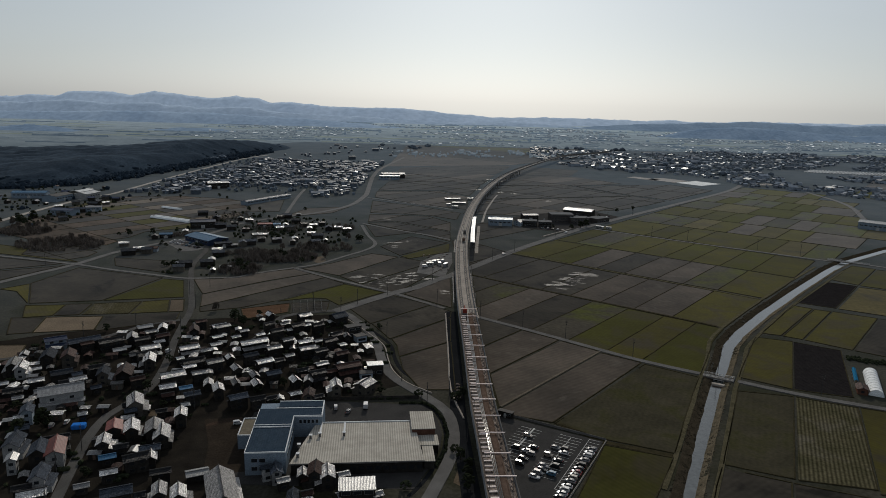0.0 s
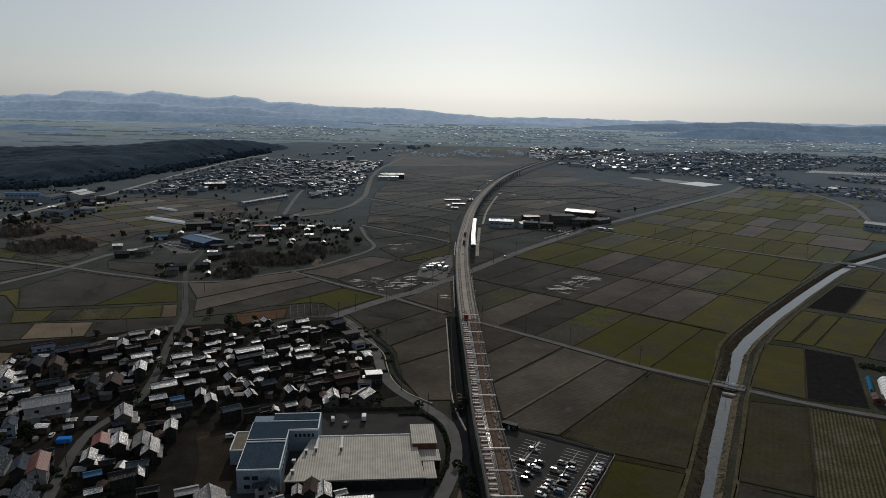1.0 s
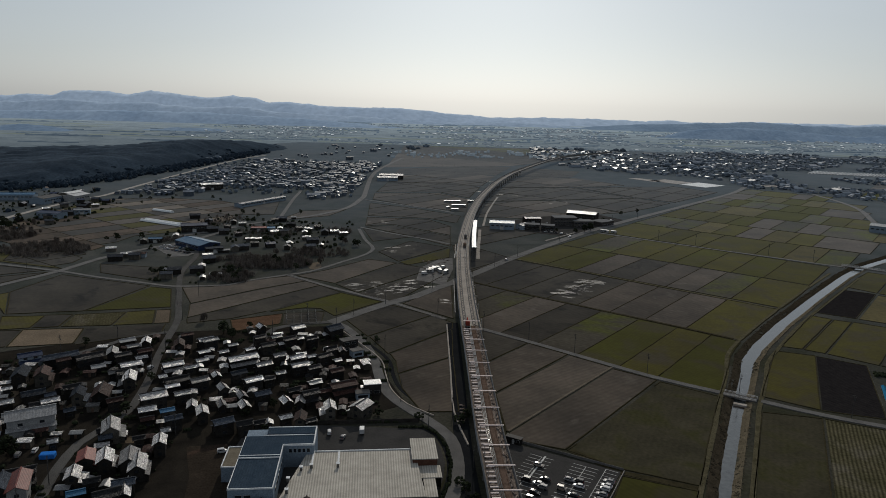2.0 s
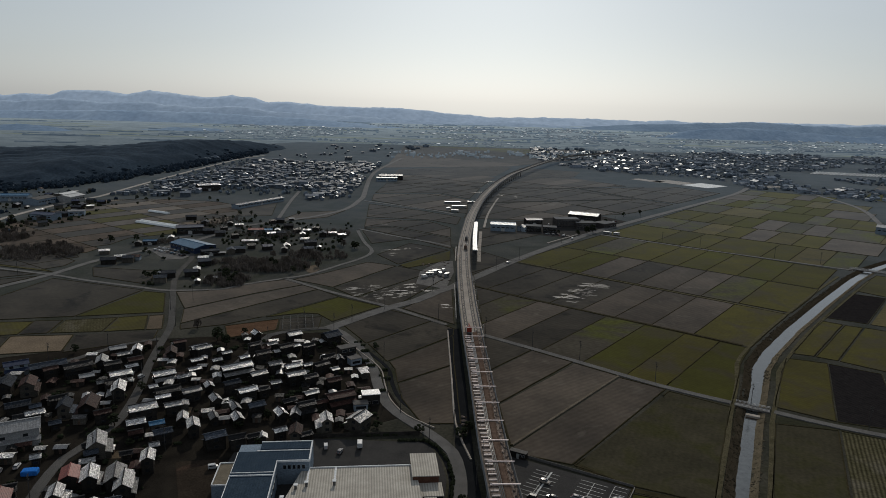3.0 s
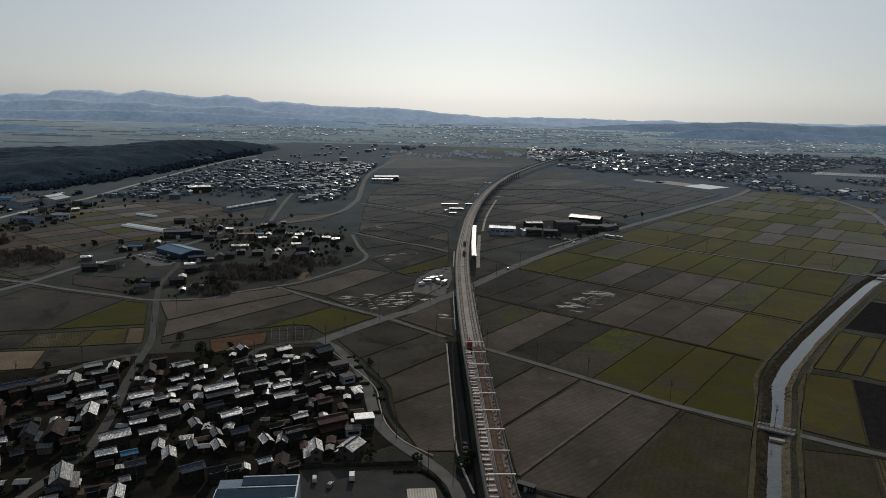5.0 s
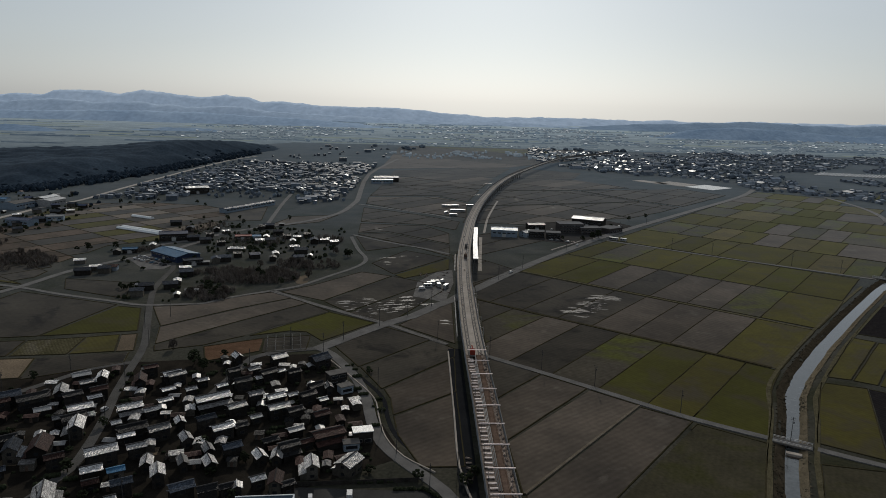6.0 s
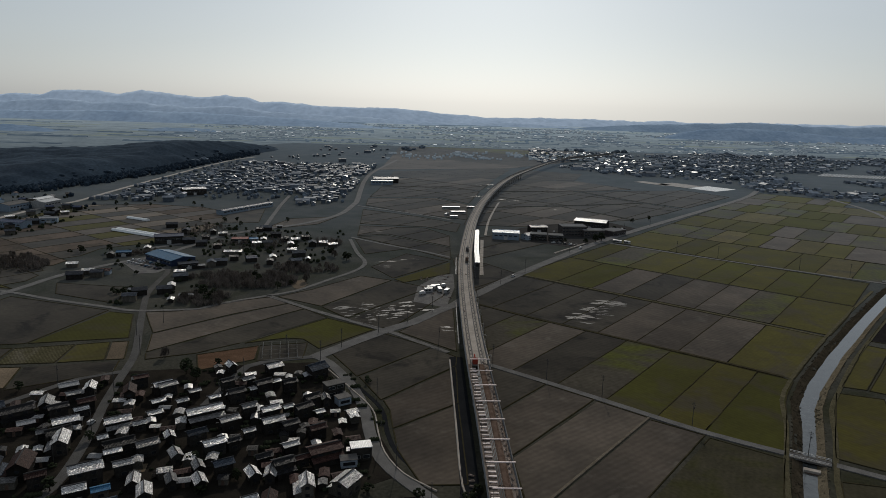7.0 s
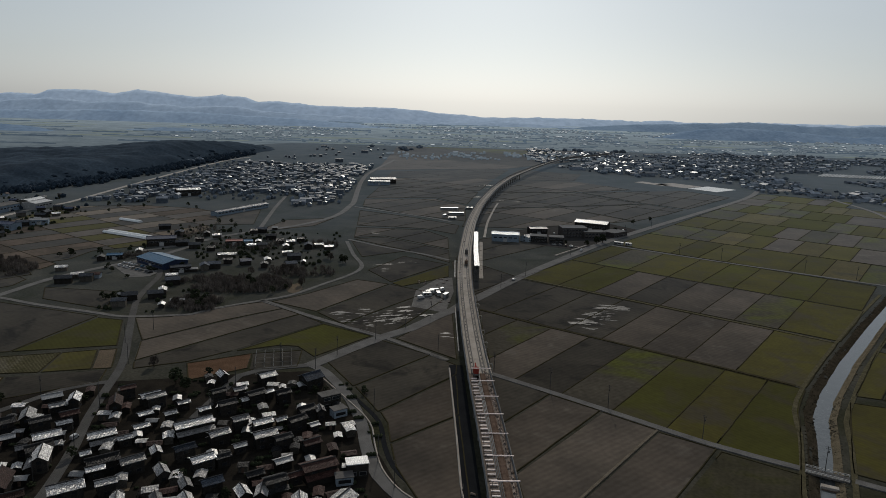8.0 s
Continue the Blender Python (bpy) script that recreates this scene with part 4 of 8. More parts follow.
def puddles(cx, cy, spread_x, spread_y, n, turn, seed, flow=-8):
    """Patches of standing water over a turned field, each drawn out along the way the water lies."""
    r2 = random.Random(seed)
    bm = bmesh.new()
    c, s = math.cos(radians(turn)), math.sin(radians(turn))
    fc, fs = math.cos(radians(flow)), math.sin(radians(flow))
    for _ in range(n):
        ox, oy = r2.uniform(-1, 1) * spread_x, r2.uniform(-1, 1) * spread_y
        a = min(9.0, r2.lognormvariate(0.35, 0.65))
        b = a * r2.uniform(0.16, 0.4)
        vs = []
        for k in range(30):
            w = k / 30 * math.tau
            q = max(0.25, 1 + 1.1 * noise.noise((ox + math.cos(w) * 1.1, oy + math.sin(w) * 1.1, seed)) + 0.6 * noise.noise((ox + math.cos(w) * 3.4, oy + math.sin(w) * 3.4, seed + 5)))
            px, py = math.cos(w) * a * q, math.sin(w) * b * q
            vs.append(bm.verts.new((cx + ox * c - oy * s + px * fc - py * fs, cy + ox * s + oy * c + px * fs + py * fc, 0.15 + 0.0015 * len(bm.verts) / 30)))
        bm.faces.new(vs)
    tagged(obj("puddles", bm, PUDDLE), "shallow puddles reflecting the sky in a paddy", "puddle", kind="stuff")


puddles(108, 507, 30, 8.5, 90, 52, 1)
puddles(-30, 492, 27, 12, 60, 40, 2, 20)
puddles(-51, 502, 12, 6, 16, 40, 3, 20)
puddles(-27, 630, 22, 12, 18, 40, 4, 10)
puddles(-64, 766.8, 16, 14, 7, 40, 6)
puddles(106.3, 1035.8, 24, 30, 9, 40, 7)
puddles(80, 1205, 20, 50, 14, 20, 8, 5)
puddles(150, 960, 26, 22, 16, 52, 12, 0)
puddles(62, 1053, 8, 14, 6, 20, 13, 5)
puddles(220, 1222, 24, 16, 12, 20, 9, 0)
puddles(9.7, 465.7, 4, 10, 3, 20, 11)

# ---- viaduct ----
VIA = smooth_line([(52, -420), (36.5, -60), (32.5, 64.7), (27.9, 187.3), (25.8, 237.5), (24.7, 265.1), (23.5, 334.8), (22.3, 384.8), (21.6, 450.3), (22.3, 541.9), (25, 613.8), (29.6, 682.6), (38.5, 785), (50.7, 882.9), (61.9, 953.7), (80.2, 1051.7), (100.3, 1142.7), (129.3, 1252.4), (159.8, 1344.1), (194.4, 1443.8), (242.2, 1569.6), (305.0, 1713.0), (372, 1800), (465, 1920)], 6.0)
DECK = 9.3
viaduct = thing("viaduct", Matrix.Identity(4), "long curving concrete railway viaduct on columns, under construction", "viaduct", kind="structure")
part("deck", sweep(bmesh.new(), VIA, ((-5.2, 8.4), (-5.2, DECK), (5.2, DECK), (5.2, 8.4), (3.2, 7.6), (-3.2, 7.6))), CONC, viaduct)
for side, name in ((-1, "parapet"), (1, "parapet")):
    a, b = sorted((side * 5.26, side * 4.98))
    part(name, sweep(bmesh.new(), VIA, ((a, 8.2), (a, 10.9), (b, 10.9), (b, 9.32))), CONC_D, viaduct)


def on_via(s):
    """The place and heading of the viaduct's centre line at a distance along it."""
    for a, b in zip(VIA, VIA[1:]):
        d = (b - a).length
        if s <= d:
            return a + (b - a) * (s / d), (b - a).normalized()
        s -= d
    return VIA[-1], (VIA[-1] - VIA[-2]).normalized()


def via_at(y):
    """The distance along the viaduct at which it passes a given y."""
    s = 0
    for a, b in zip(VIA, VIA[1:]):
        if b.y >= y:
            return s + (b - a).length * (y - a.y) / (b.y - a.y)
        s += (b - a).length
    return s


def deck_pose(y, off=0.0, z=DECK):
    p, d = on_via(via_at(y))
    r = Vector((d.y, -d.x, 0))
    q = p + r * off
    return pose(q.x, q.y, z, 0, 0, math.degrees(math.atan2(d.y, d.x)) - 90)


pier_mesh = None
for k in range(86):
    p, d = on_via(40 + k * 20.0)
    bm = bmesh.new()
    for off in (-3.4, 3.4):
        bmesh.ops.create_cone(bm, cap_ends=True, segments=10, radius1=0.75, radius2=0.65, depth=7.6, matrix=pose(off, 0, 3.7))
    box(bm, -4.6, -0.9, 6.6, 4.6, 0.9, 7.8)
    if pier_mesh is None:
        one = part("pier", bm, CONC_D, viaduct)
        pier_mesh = one.data
    else:
        bm.free()
        one = new("pier", pier_mesh)
        one.parent = viaduct
    one.matrix_basis = pose(p.x, p.y, 0, 0, 0, math.degrees(math.atan2(d.y, d.x)) - 90)

# track bed of the stretch under work, rails and plinths
NEAR = [p for p in VIA if p.y < 386]
FARV = [p for p in VIA if p.y > 380]
part("track_bed", sweep(bmesh.new(), NEAR, ((0.25, DECK), (0.35, DECK + 0.28), (2.7, DECK + 0.28), (2.85, DECK))), RUST, viaduct, "rust-brown unfinished track bed")
BROWN_TIMBER = mat("weathered_brown_timber", (0.12, 0.095, 0.078), (0.26, 0.215, 0.19), 0.9, vary=0.4)
DIRT_DECK = mat("dirty_working_deck", (0.095, 0.078, 0.067), (0.18, 0.15, 0.13), 0.7, fine=5, grain=0.5, blot=((0.2, 0.165, 0.145), 0.9, 0.55, 0.66))
part("side_bed", sweep(bmesh.new(), NEAR, ((-4.95, DECK), (-4.9, DECK + 0.1), (0.15, DECK + 0.1), (0.2, DECK))), DIRT_DECK, viaduct, "dark dirty working strip")
part("side_bed", sweep(bmesh.new(), NEAR, ((2.9, DECK), (2.95, DECK + 0.1), (4.9, DECK + 0.1), (4.95, DECK))), DIRT_DECK, viaduct, "dark dirty working strip")
for off in (-1.15, -0.62, -0.1):
    part("rail", sweep(bmesh.new(), NEAR, ((off - 0.18, DECK), (off - 0.16, DECK + 0.3), (off + 0.16, DECK + 0.3), (off + 0.18, DECK))), RAIL, viaduct, "bright polished steel rail")
part("guide_plate", sweep(bmesh.new(), NEAR, ((-1.0, DECK), (-0.98, DECK + 0.2), (-0.24, DECK + 0.2), (-0.22, DECK))), RUST, viaduct, "rusty steel plate between the rails")
for off in (0.6, 2.3):
    part("rail", sweep(bmesh.new(), NEAR, ((off - 0.06, DECK + 0.28), (off - 0.05, DECK + 0.44), (off + 0.05, DECK + 0.44), (off + 0.06, DECK + 0.28))), RUST, viaduct, "rusty rail")
for off in (-3.2, -1.75, 1.75, 3.2):
    part("plinth", sweep(bmesh.new(), FARV, ((off - 0.3, DECK), (off - 0.28, DECK + 0.16), (off + 0.28, DECK + 0.16), (off + 0.3, DECK))), CONC_D, viaduct, "grey concrete rail plinth")
for off in (-4.3, 4.3):
    part("cable_trough", sweep(bmesh.new(), FARV, ((off - 0.35, DECK), (off - 0.35, DECK + 0.3), (off + 0.35, DECK + 0.3), (off + 0.35, DECK))), CONC, viaduct)

# anchor blocks on the bare deck
block_mesh = None
for k in range(46):
    for off in (-2.5, 2.5):
        y = 388 + k * 5.2 + rng.uniform(-0.4, 0.4)
        if block_mesh is None:
            bm = bmesh.new()
            box(bm, -0.22, -0.3, 0, 0.22, 0.3, 0.34)
            one = part("anchor_block", bm, CONC_D, viaduct)
            block_mesh = one.data
        else:
            one = new("anchor_block", block_mesh)
            one.parent = viaduct
        one.matrix_basis = deck_pose(y, off, DECK)

# stacks of track panels along the deck
stack_proto = None
for k in range(34):
    y = 162 + k * 6.5
    if stack_proto is None:
        stack_proto = thing("panel_stack", deck_pose(y, -2.85, DECK + 0.1), "stack of pale track panels on the viaduct deck", "panel stack", "panel stacks on the deck")
        for j in range(3):
            part("panel", bevelled(boxes((-1.4, -1.9 + j * 1.45, 0.3 - 0.1 * (j == 1), 1.4, -1.1 + j * 1.45, 0.62 - 0.2 * (j == 1))), 0.05), BROWN_TIMBER if j == 1 else SLAB, stack_proto)
        part("bearer", boxes((-1.1, -2.3, 0, -0.85, 2.2, 0.3), (0.85, -2.3, 0, 1.1, 2.2, 0.3)), RUST, stack_proto)
    else:
        copy_thing(stack_proto, deck_pose(y, -2.85 + rng.uniform(-0.2, 0.2), DECK + 0.1) @ pose(0, 0, 0, 0, 0, rng.uniform(-5, 5)))

# portal gantries over the near stretch
gantry = None
for y in (167, 181, 195.5, 210.5, 225.5, 239.5, 254.5, 270, 286, 302, 318, 334, 350, 366, 380):
    if gantry is None:
        gantry = thing("gantry", deck_pose(y), "pale steel portal gantry over the viaduct deck", "gantry", "gantries over the deck")
        for off in (-3.9, 3.9):
            part("post", boxes((off - 0.07, -0.07, 0, off + 0.07, 0.07, 4.5), (off - 0.3, -0.3, 0, off + 0.3, 0.3, 0.12)), CONC_D, gantry)
        part("beam", bevelled(boxes((-4.3, -0.2, 4.5, 4.9, 0.2, 4.8)), 0.03), PINK, gantry, "pinkish white steel beam")
    else:
        copy_thing(gantry, deck_pose(y))

# loose gear along the right side of the deck
gear = None
for k in range(70):
    y = 165 + k * 3.2 + rng.uniform(-1, 1)
    if gear is None:
        gear = thing("material_pile", deck_pose(y, 3.8), "pile of timber and steel on the deck", "building material", "building material on the deck")
        part("timber", bevelled(boxes((-0.5, -1.0, 0, -0.1, 1.0, 0.35), (-0.05, -0.9, 0, 0.3, 0.8, 0.3), (-0.35, -0.8, 0.35, 0.05, 0.9, 0.6)), 0.03), BROWN_TIMBER, gear)
        part("steel_bar", boxes((0.36, -1.3, 0, 0.46, 1.3, 0.1), (0.5, -1.2, 0, 0.6, 1.35, 0.1)), RUST, gear)
    else:
        copy_thing(gear, deck_pose(y, rng.uniform(3.1, 4.3)) @ pose(0, 0, 0, 0, 0, rng.uniform(-25, 25)))


def rail_crane(y, off, colour, label):
    c = thing("rail_crane", deck_pose(y, off, DECK + 0.2), label, "crane")
    part("chassis", bevelled(boxes((-1.3, -3.2, 0.5, 1.3, 3.2, 1.2)), 0.08), CONC_D, c)
    part("cab", bevelled(boxes((-1.2, -2.9, 1.2, 1.2, 0.2, 3.6)), 0.15), colour, c)
    part("cab_window", boxes((-1.23, -1.2, 2.2, 1.23, 0.0, 3.2)), GLASS, c)
    part("engine_cover", bevelled(boxes((-1.1, 0.4, 1.2, 1.1, 3.0, 2.4)), 0.12), colour, c)
    bm = boxes((-0.25, -0.5, 3.4, 0.25, 4.5, 3.8))
    part("boom", bm, colour, c)
    for x in (-1.0, 1.0):
        for yy in (-2.2, 2.2):
            bm = bmesh.new()
            bmesh.ops.create_cone(bm, cap_ends=True, segments=12, radius1=0.5, radius2=0.5, depth=0.3, matrix=pose(x, yy, 0.4, 0, 90, 0))
            part("wheel", bm, RUBBER, c)


rail_crane(384, -1.6, REDM, "red rail crane standing on the viaduct deck")
rail_crane(600, 1.2, RUST, "brown work wagon on the viaduct deck")
rail_crane(640, 1.0, CONC_D, "grey work wagon on the viaduct deck")
for k, yy in enumerate((470, 505, 560, 575, 655, 690, 735)):
    copy_thing(gear, deck_pose(yy, (-2.4, 2.6, 0.5, -3.4, 2.0, -2.0, 1.5)[k]))

# new platform beside the viaduct
plat = thing("station_platform", pose(0, 0, 0), "new raised platform with a long white roof beside the viaduct", "platform")
axis = smooth_line([(33.1, 587.4), (35.2, 638.8), (37.7, 682.3), (40.4, 725.8)], 8)
part("roof", sweep(bmesh.new(), axis, ((-2.0, 11.6), (-1.9, 12.0), (0, 12.35), (1.9, 12.0), (2.0, 11.6))), ROOF["white"], plat, "long white sheet roof")
part("slab", sweep(bmesh.new(), axis, ((-1.9, 7.4), (-1.9, 8.3), (1.9, 8.3), (1.9, 7.4))), CONC_D, plat)
part("wall", sweep(bmesh.new(), axis, ((1.6, 8.3), (1.6, 11.7), (1.75, 11.7), (1.75, 8.3))), WALL["wood"], plat)
part("wall", sweep(bmesh.new(), axis, ((-1.75, 8.3), (-1.75, 9.6), (-1.6, 9.6), (-1.6, 8.3))), WALL["wood"], plat)
for k in range(0, len(axis), 1):
    p = axis[k]
    part("column", boxes((p.x - 1.5, p.y - 0.25, 0, p.x - 1.0, p.y + 0.25, 11.7), (p.x + 1.0, p.y - 0.25, 0, p.x + 1.5, p.y + 0.25, 11.7)), CONC_D, plat)
strip("platform_path", [(37.3, 596.1), (39.6, 639.8), (43.3, 693.2), (46.1, 736.7)], 3.2, 0.25, CONC, "pale concrete strip beside the viaduct", "path")
strip("platform_path_north", [(50.9, 760.9), (60.3, 847.6), (73.6, 934), (85, 1000.9)], 2.6, 0.25, CONC, "pale concrete strip beside the viaduct", "path")
strip("kerb_east", [(30.1, 404.8), (29, 449.8), (29.2, 518.2)], 1.3, 0.7, CONC, "pale concrete edging beside the viaduct", "wall")
strip("kerb_west", [(15.2, 438.2), (15.4, 518.4)], 0.8, 0.7, CONC, "pale concrete edging beside the viaduct", "wall")
strip("kerb_west_north", [(17.2, 596.4), (18.9, 654.7)], 1.0, 0.6, CONC, "pale concrete edging beside the viaduct", "wall")
for y, hh in ((395, 1.8), (425, 1.8), (444, 1.8), (470, 1.8), (494, 1.8)):
    st = thing("access_stair", deck_pose(y, 6.3, 0), "steel scaffold stair against the viaduct", "scaffold", "scaffold stairs along the viaduct")
    part("frame", boxes((-0.9, -0.9, 0, -0.78, -0.78, 10.5), (0.78, -0.9, 0, 0.9, -0.78, 10.5), (-0.9, 0.78, 0, -0.78, 0.9, 10.5), (0.78, 0.78, 0, 0.9, 0.9, 10.5)), STEEL, st)
    for z in (2.6, 5.2, 7.8, 10.2):
        part("landing", boxes((-0.85, -0.85, z, 0.85, 0.85, z + 0.08)), CONC_D, st)

# ---- factory ----
def windows_row(parent, x0, x1, y, z0, z1, n, gap=0.35, side="y", sill=True):
    """A row of framed windows on a wall facing along y (or along x)."""
    w = (x1 - x0) / n
    for k in range(n):
        a, b = x0 + k * w + gap, x0 + (k + 1) * w - gap
        if side == "y":
            f = boxes((a - 0.06, y - 0.05, z0 - 0.06, b + 0.06, y + 0.05, z1 + 0.06))
            g = boxes((a, y - 0.08, z0, b, y + 0.08, z1))
        else:
            f = boxes((y - 0.05, a - 0.06, z0 - 0.06, y + 0.05, b + 0.06, z1 + 0.06))
            g = boxes((y - 0.08, a, z0, y + 0.08, b, z1))
        win = part("window", f, STEEL, parent)
        part("pane", g, GLASS, win)


FM = pose(-55, 232.1, 0, 0, 0, 6)
blue_hall = thing("blue_roofed_hall", FM, "L-shaped pale factory hall with a dark blue sheet roof", "factory")
BLUE_ROOF = mat("dark_blue_sheet_roof", (0.026, 0.04, 0.058), (0.034, 0.049, 0.067), 0.3, rough=0.65, local=True, bands=(0.9, 0, 0.06), spec=0.0)
TRIM = mat("white_roof_trim", (0.55, 0.56, 0.57), (0.65, 0.66, 0.66), 0.5, local=True)
SIDING = mat("pale_blue_grey_siding", (0.15, 0.19, 0.235), (0.19, 0.235, 0.28), 0.4, local=True, bands=(0.6, 90, 0.05))
part("wall", prism([(-8.5, -16.3), (5.8, -16.0), (5.8, 12.0), (16.6, 12.0), (17.0, 25.5), (-8.5, 25.0)], 0, 8.6), SIDING, blue_hall)
part("roof", prism([(-8.4, -16.2), (5.7, -15.9), (5.7, 3.0), (-8.4, 3.0)], 8.6, 8.9), BLUE_ROOF, blue_hall)
part("roof", prism([(-8.4, 4.6), (5.7, 4.6), (5.7, 12.1), (16.5, 12.1), (16.8, 19.0), (-2.0, 19.0), (-8.4, 19.0)], 8.6, 9.1), BLUE_ROOF, blue_hall)
part("roof", prism([(-1.0, 20.2), (16.8, 20.2), (16.9, 25.4), (-1.0, 25.0)], 8.6, 9.3), BLUE_ROOF, blue_hall)
part("roof_step", boxes((-8.5, 3.0, 8.6, 5.75, 4.6, 9.15)), BLUE_ROOF, blue_hall)
for a in ((-8.6, 2.85, 8.6, 5.8, 3.15, 9.3), (-8.6, 4.45, 8.6, 5.8, 4.7, 9.35), (5.6, -16.1, 8.6, 5.9, 12.1, 9.25), (5.6, 11.85, 8.6, 16.9, 12.15, 9.3), (16.5, 12.0, 8.6, 16.95, 25.5, 9.45), (-2.0, 19.0, 8.6, 16.9, 19.3, 9.35), (-8.6, -16.4, 8.6, 5.9, -16.1, 9.1), (-8.6, -16.4, 8.6, -8.35, 19.0, 9.1), (-1.2, 25.2, 8.6, 17.0, 25.55, 9.5)):
    part("roof_trim", boxes(a), TRIM, blue_hall)
windows_row(blue_hall, -6.5, -1.0, -16.35, 2.0, 3.4, 2)
windows_row(blue_hall, -6.5, -1.0, -16.35, 5.2, 6.6, 2)
windows_row(blue_hall, 7.5, 15.5, 11.97, 6.0, 7.4, 5, 0.3)
windows_row(blue_hall, -12.0, 10.0, 5.85, 4.5, 5.8, 6, 0.8, "x")
annex = part("annex", boxes((-14.5, 3.0, 0, -8.6, 17.5, 5.6)), SIDING, blue_hall)
part("annex_roof", boxes((-14.2, 3.3, 5.6, -8.65, 17.2, 5.75)), mat("tan_roof_membrane", (0.12, 0.105, 0.08), (0.16, 0.14, 0.11), 0.4, local=True), annex)
part("annex_trim", boxes((-14.6, 2.9, 5.6, -14.25, 17.6, 6.1), (-14.6, 2.9, 5.6, -8.6, 3.2, 6.1), (-14.6, 17.25, 5.6, -8.6, 17.6, 6.1)), TRIM, annex)

WM = pose(-22.3, 234, 0, 0, 0, 6)
long_hall = thing("long_factory_hall", WM, "low factory hall with a broad beige ribbed sheet roof", "factory")
BEIGE = mat("beige_ribbed_roof", (0.3, 0.28, 0.245), (0.4, 0.375, 0.33), 0.25, rough=0.55, local=True, bands=(0.9, 0, 0.2), bump=0.4, fine=12, grain=0.15)
part("wall", prism([(-25.0, -15.8), (22.0, -15.8), (20.0, 14.8), (-18.0, 14.8)], 0, 4.6), WALL["wood"], long_hall)
part("roof", prism([(-25.6, -16.4), (-19.5, -16.4), (22.6, -16.4), (20.6, 15.4), (-18.4, 15.4)], 4.6, 4.95), BEIGE, long_hall, "beige ribbed sheet roof")
part("ridge_cap", boxes((-18.6, 15.2, 4.9, 20.7, 15.6, 5.3)), TRIM, long_hall)
part("verge_trim", boxes((-25.7, -16.6, 4.6, 22.7, -16.3, 5.05)), CONC_D, long_hall)
for x in range(-22, 21, 3):
    part("window", boxes((x, -15.9, 1.6, x + 1.9, -15.75, 3.0)), GLASS, long_hall)
for vx, vy in ((-19.6, 2.5), (-16.2, 4.0), (-7.0, 4.2), (-23.3, -4.5), (-23.0, -11.5)):
    v = part("roof_vent", boxes((vx - 0.45, vy - 0.45, 4.95, vx + 0.45, vy + 0.45, 6.4)), CONC_D, long_hall)
    part("vent_cap", boxes((vx - 0.65, vy - 0.65, 6.4, vx + 0.65, vy + 0.65, 6.6)), TRIM, v)
part("vent_duct", boxes((-7.35, 5.0, 4.96, -6.65, 15.0, 5.3)), TRIM, long_hall)
part("vent_duct", boxes((-16.5, 5.0, 4.96, -15.9, 15.0, 5.3)), TRIM, long_hall)
block = part("stair_block", boxes((19.5, 5.5, 0, 28.3, 20.5, 6.3)), WALL["rust"], long_hall)
part("block_roof", boxes((19.2, 5.2, 6.3, 28.6, 20.8, 6.6)), BEIGE, block)
side_roof = part("side_shed", boxes((21.0, -2.5, 0, 29.0, 5.4, 3.6)), WALL["wood"], long_hall)
part("shed_roof", boxes((20.8, -2.8, 3.6, 29.3, 5.4, 3.85)), BEIGE, side_roof)
low_roof = part("loading_shed", boxes((22.8, -14.0, 0, 26.4, -2.6, 3.4)), WALL["wood"], long_hall)
part("loading_roof", boxes((22.6, -14.4, 3.4, 26.8, -2.6, 3.65)), BEIGE, low_roof)
tagged(obj("factory_yard", prism([(-72.9, 209.4), (-1.5, 209), (4.5, 226), (7.6, 240), (8.2, 251), (6.2, 263), (2.6, 273), (-1.6, 277.5), (-43.2, 278.5), (-72, 265.8)], -0.1, 0.12), LOT), "dark asphalt factory yard", "yard", kind="structure")
tagged(obj("earth_lot", prism([(-90.8, 257.9), (-75.9, 260.8), (-59.9, 218.3), (-76.8, 214.4), (-81.9, 236.2)], -0.1, 0.14), mat("bare_brown_lot", (0.02, 0.0165, 0.013), (0.034, 0.027, 0.021), 0.09, fine=15, blot=((0.05, 0.034, 0.026), 0.06, 0.52, 0.7))), "bare brown earth lot between houses", "lot", kind="structure")
tagged(obj("village_ground", prism([(-257.7, 324.1), (-212.6, 355.4), (-147.7, 387.5), (-93, 399.9), (-56.4, 406.5), (-26.5, 347.3), (-8.6, 300.9), (-48.1, 273.5), (-69.9, 209.4), (-57.8, 135), (-257.9, 135.3)], -0.1, 0.08), YARD), "trodden village earth, darkened for the shade between houses", "ground", kind="structure")
tagged(obj("verge", prism([(14.5, 274.6), (17.3, 261.6), (18.1, 247.8), (16.6, 233.7), (14.6, 224.9), (12.4, 214.1), (17.2, 209.5), (17.8, 225.2), (17.8, 274.8)], -0.1, 0.1), FIELD["tan"]), "dry earth verge beside the road", "verge", kind="structure")
strip("yard_ditch", [(-10.8, 277), (-1.4, 277.6), (3.9, 273.6), (7.8, 263.2), (9.7, 250.6), (9.0, 237.6), (5.7, 225.4), (1.4, 213.2), (-2.9, 204.6)], 1.8, 0.1, SHADE_DITCH_BLACK, "dark ditch round the factory yard", "ditch", 4)
strip("hedge_wall", [(-44.2, 279.4), (-18.4, 282.3), (-2.6, 284.2)], 0.5, 1.6, WALL["wood"], "dark board fence behind the factory yard", "fence")
strip("road_ditch", [(-47.6, 400.6), (-33, 376), (-21, 354), (-17, 333.5), (-12.6, 318), (-4.6, 304.5), (6, 294)], 2.2, 0.1, SHADE_DITCH_BLACK, "dark ditch beside the road", "ditch", 5)
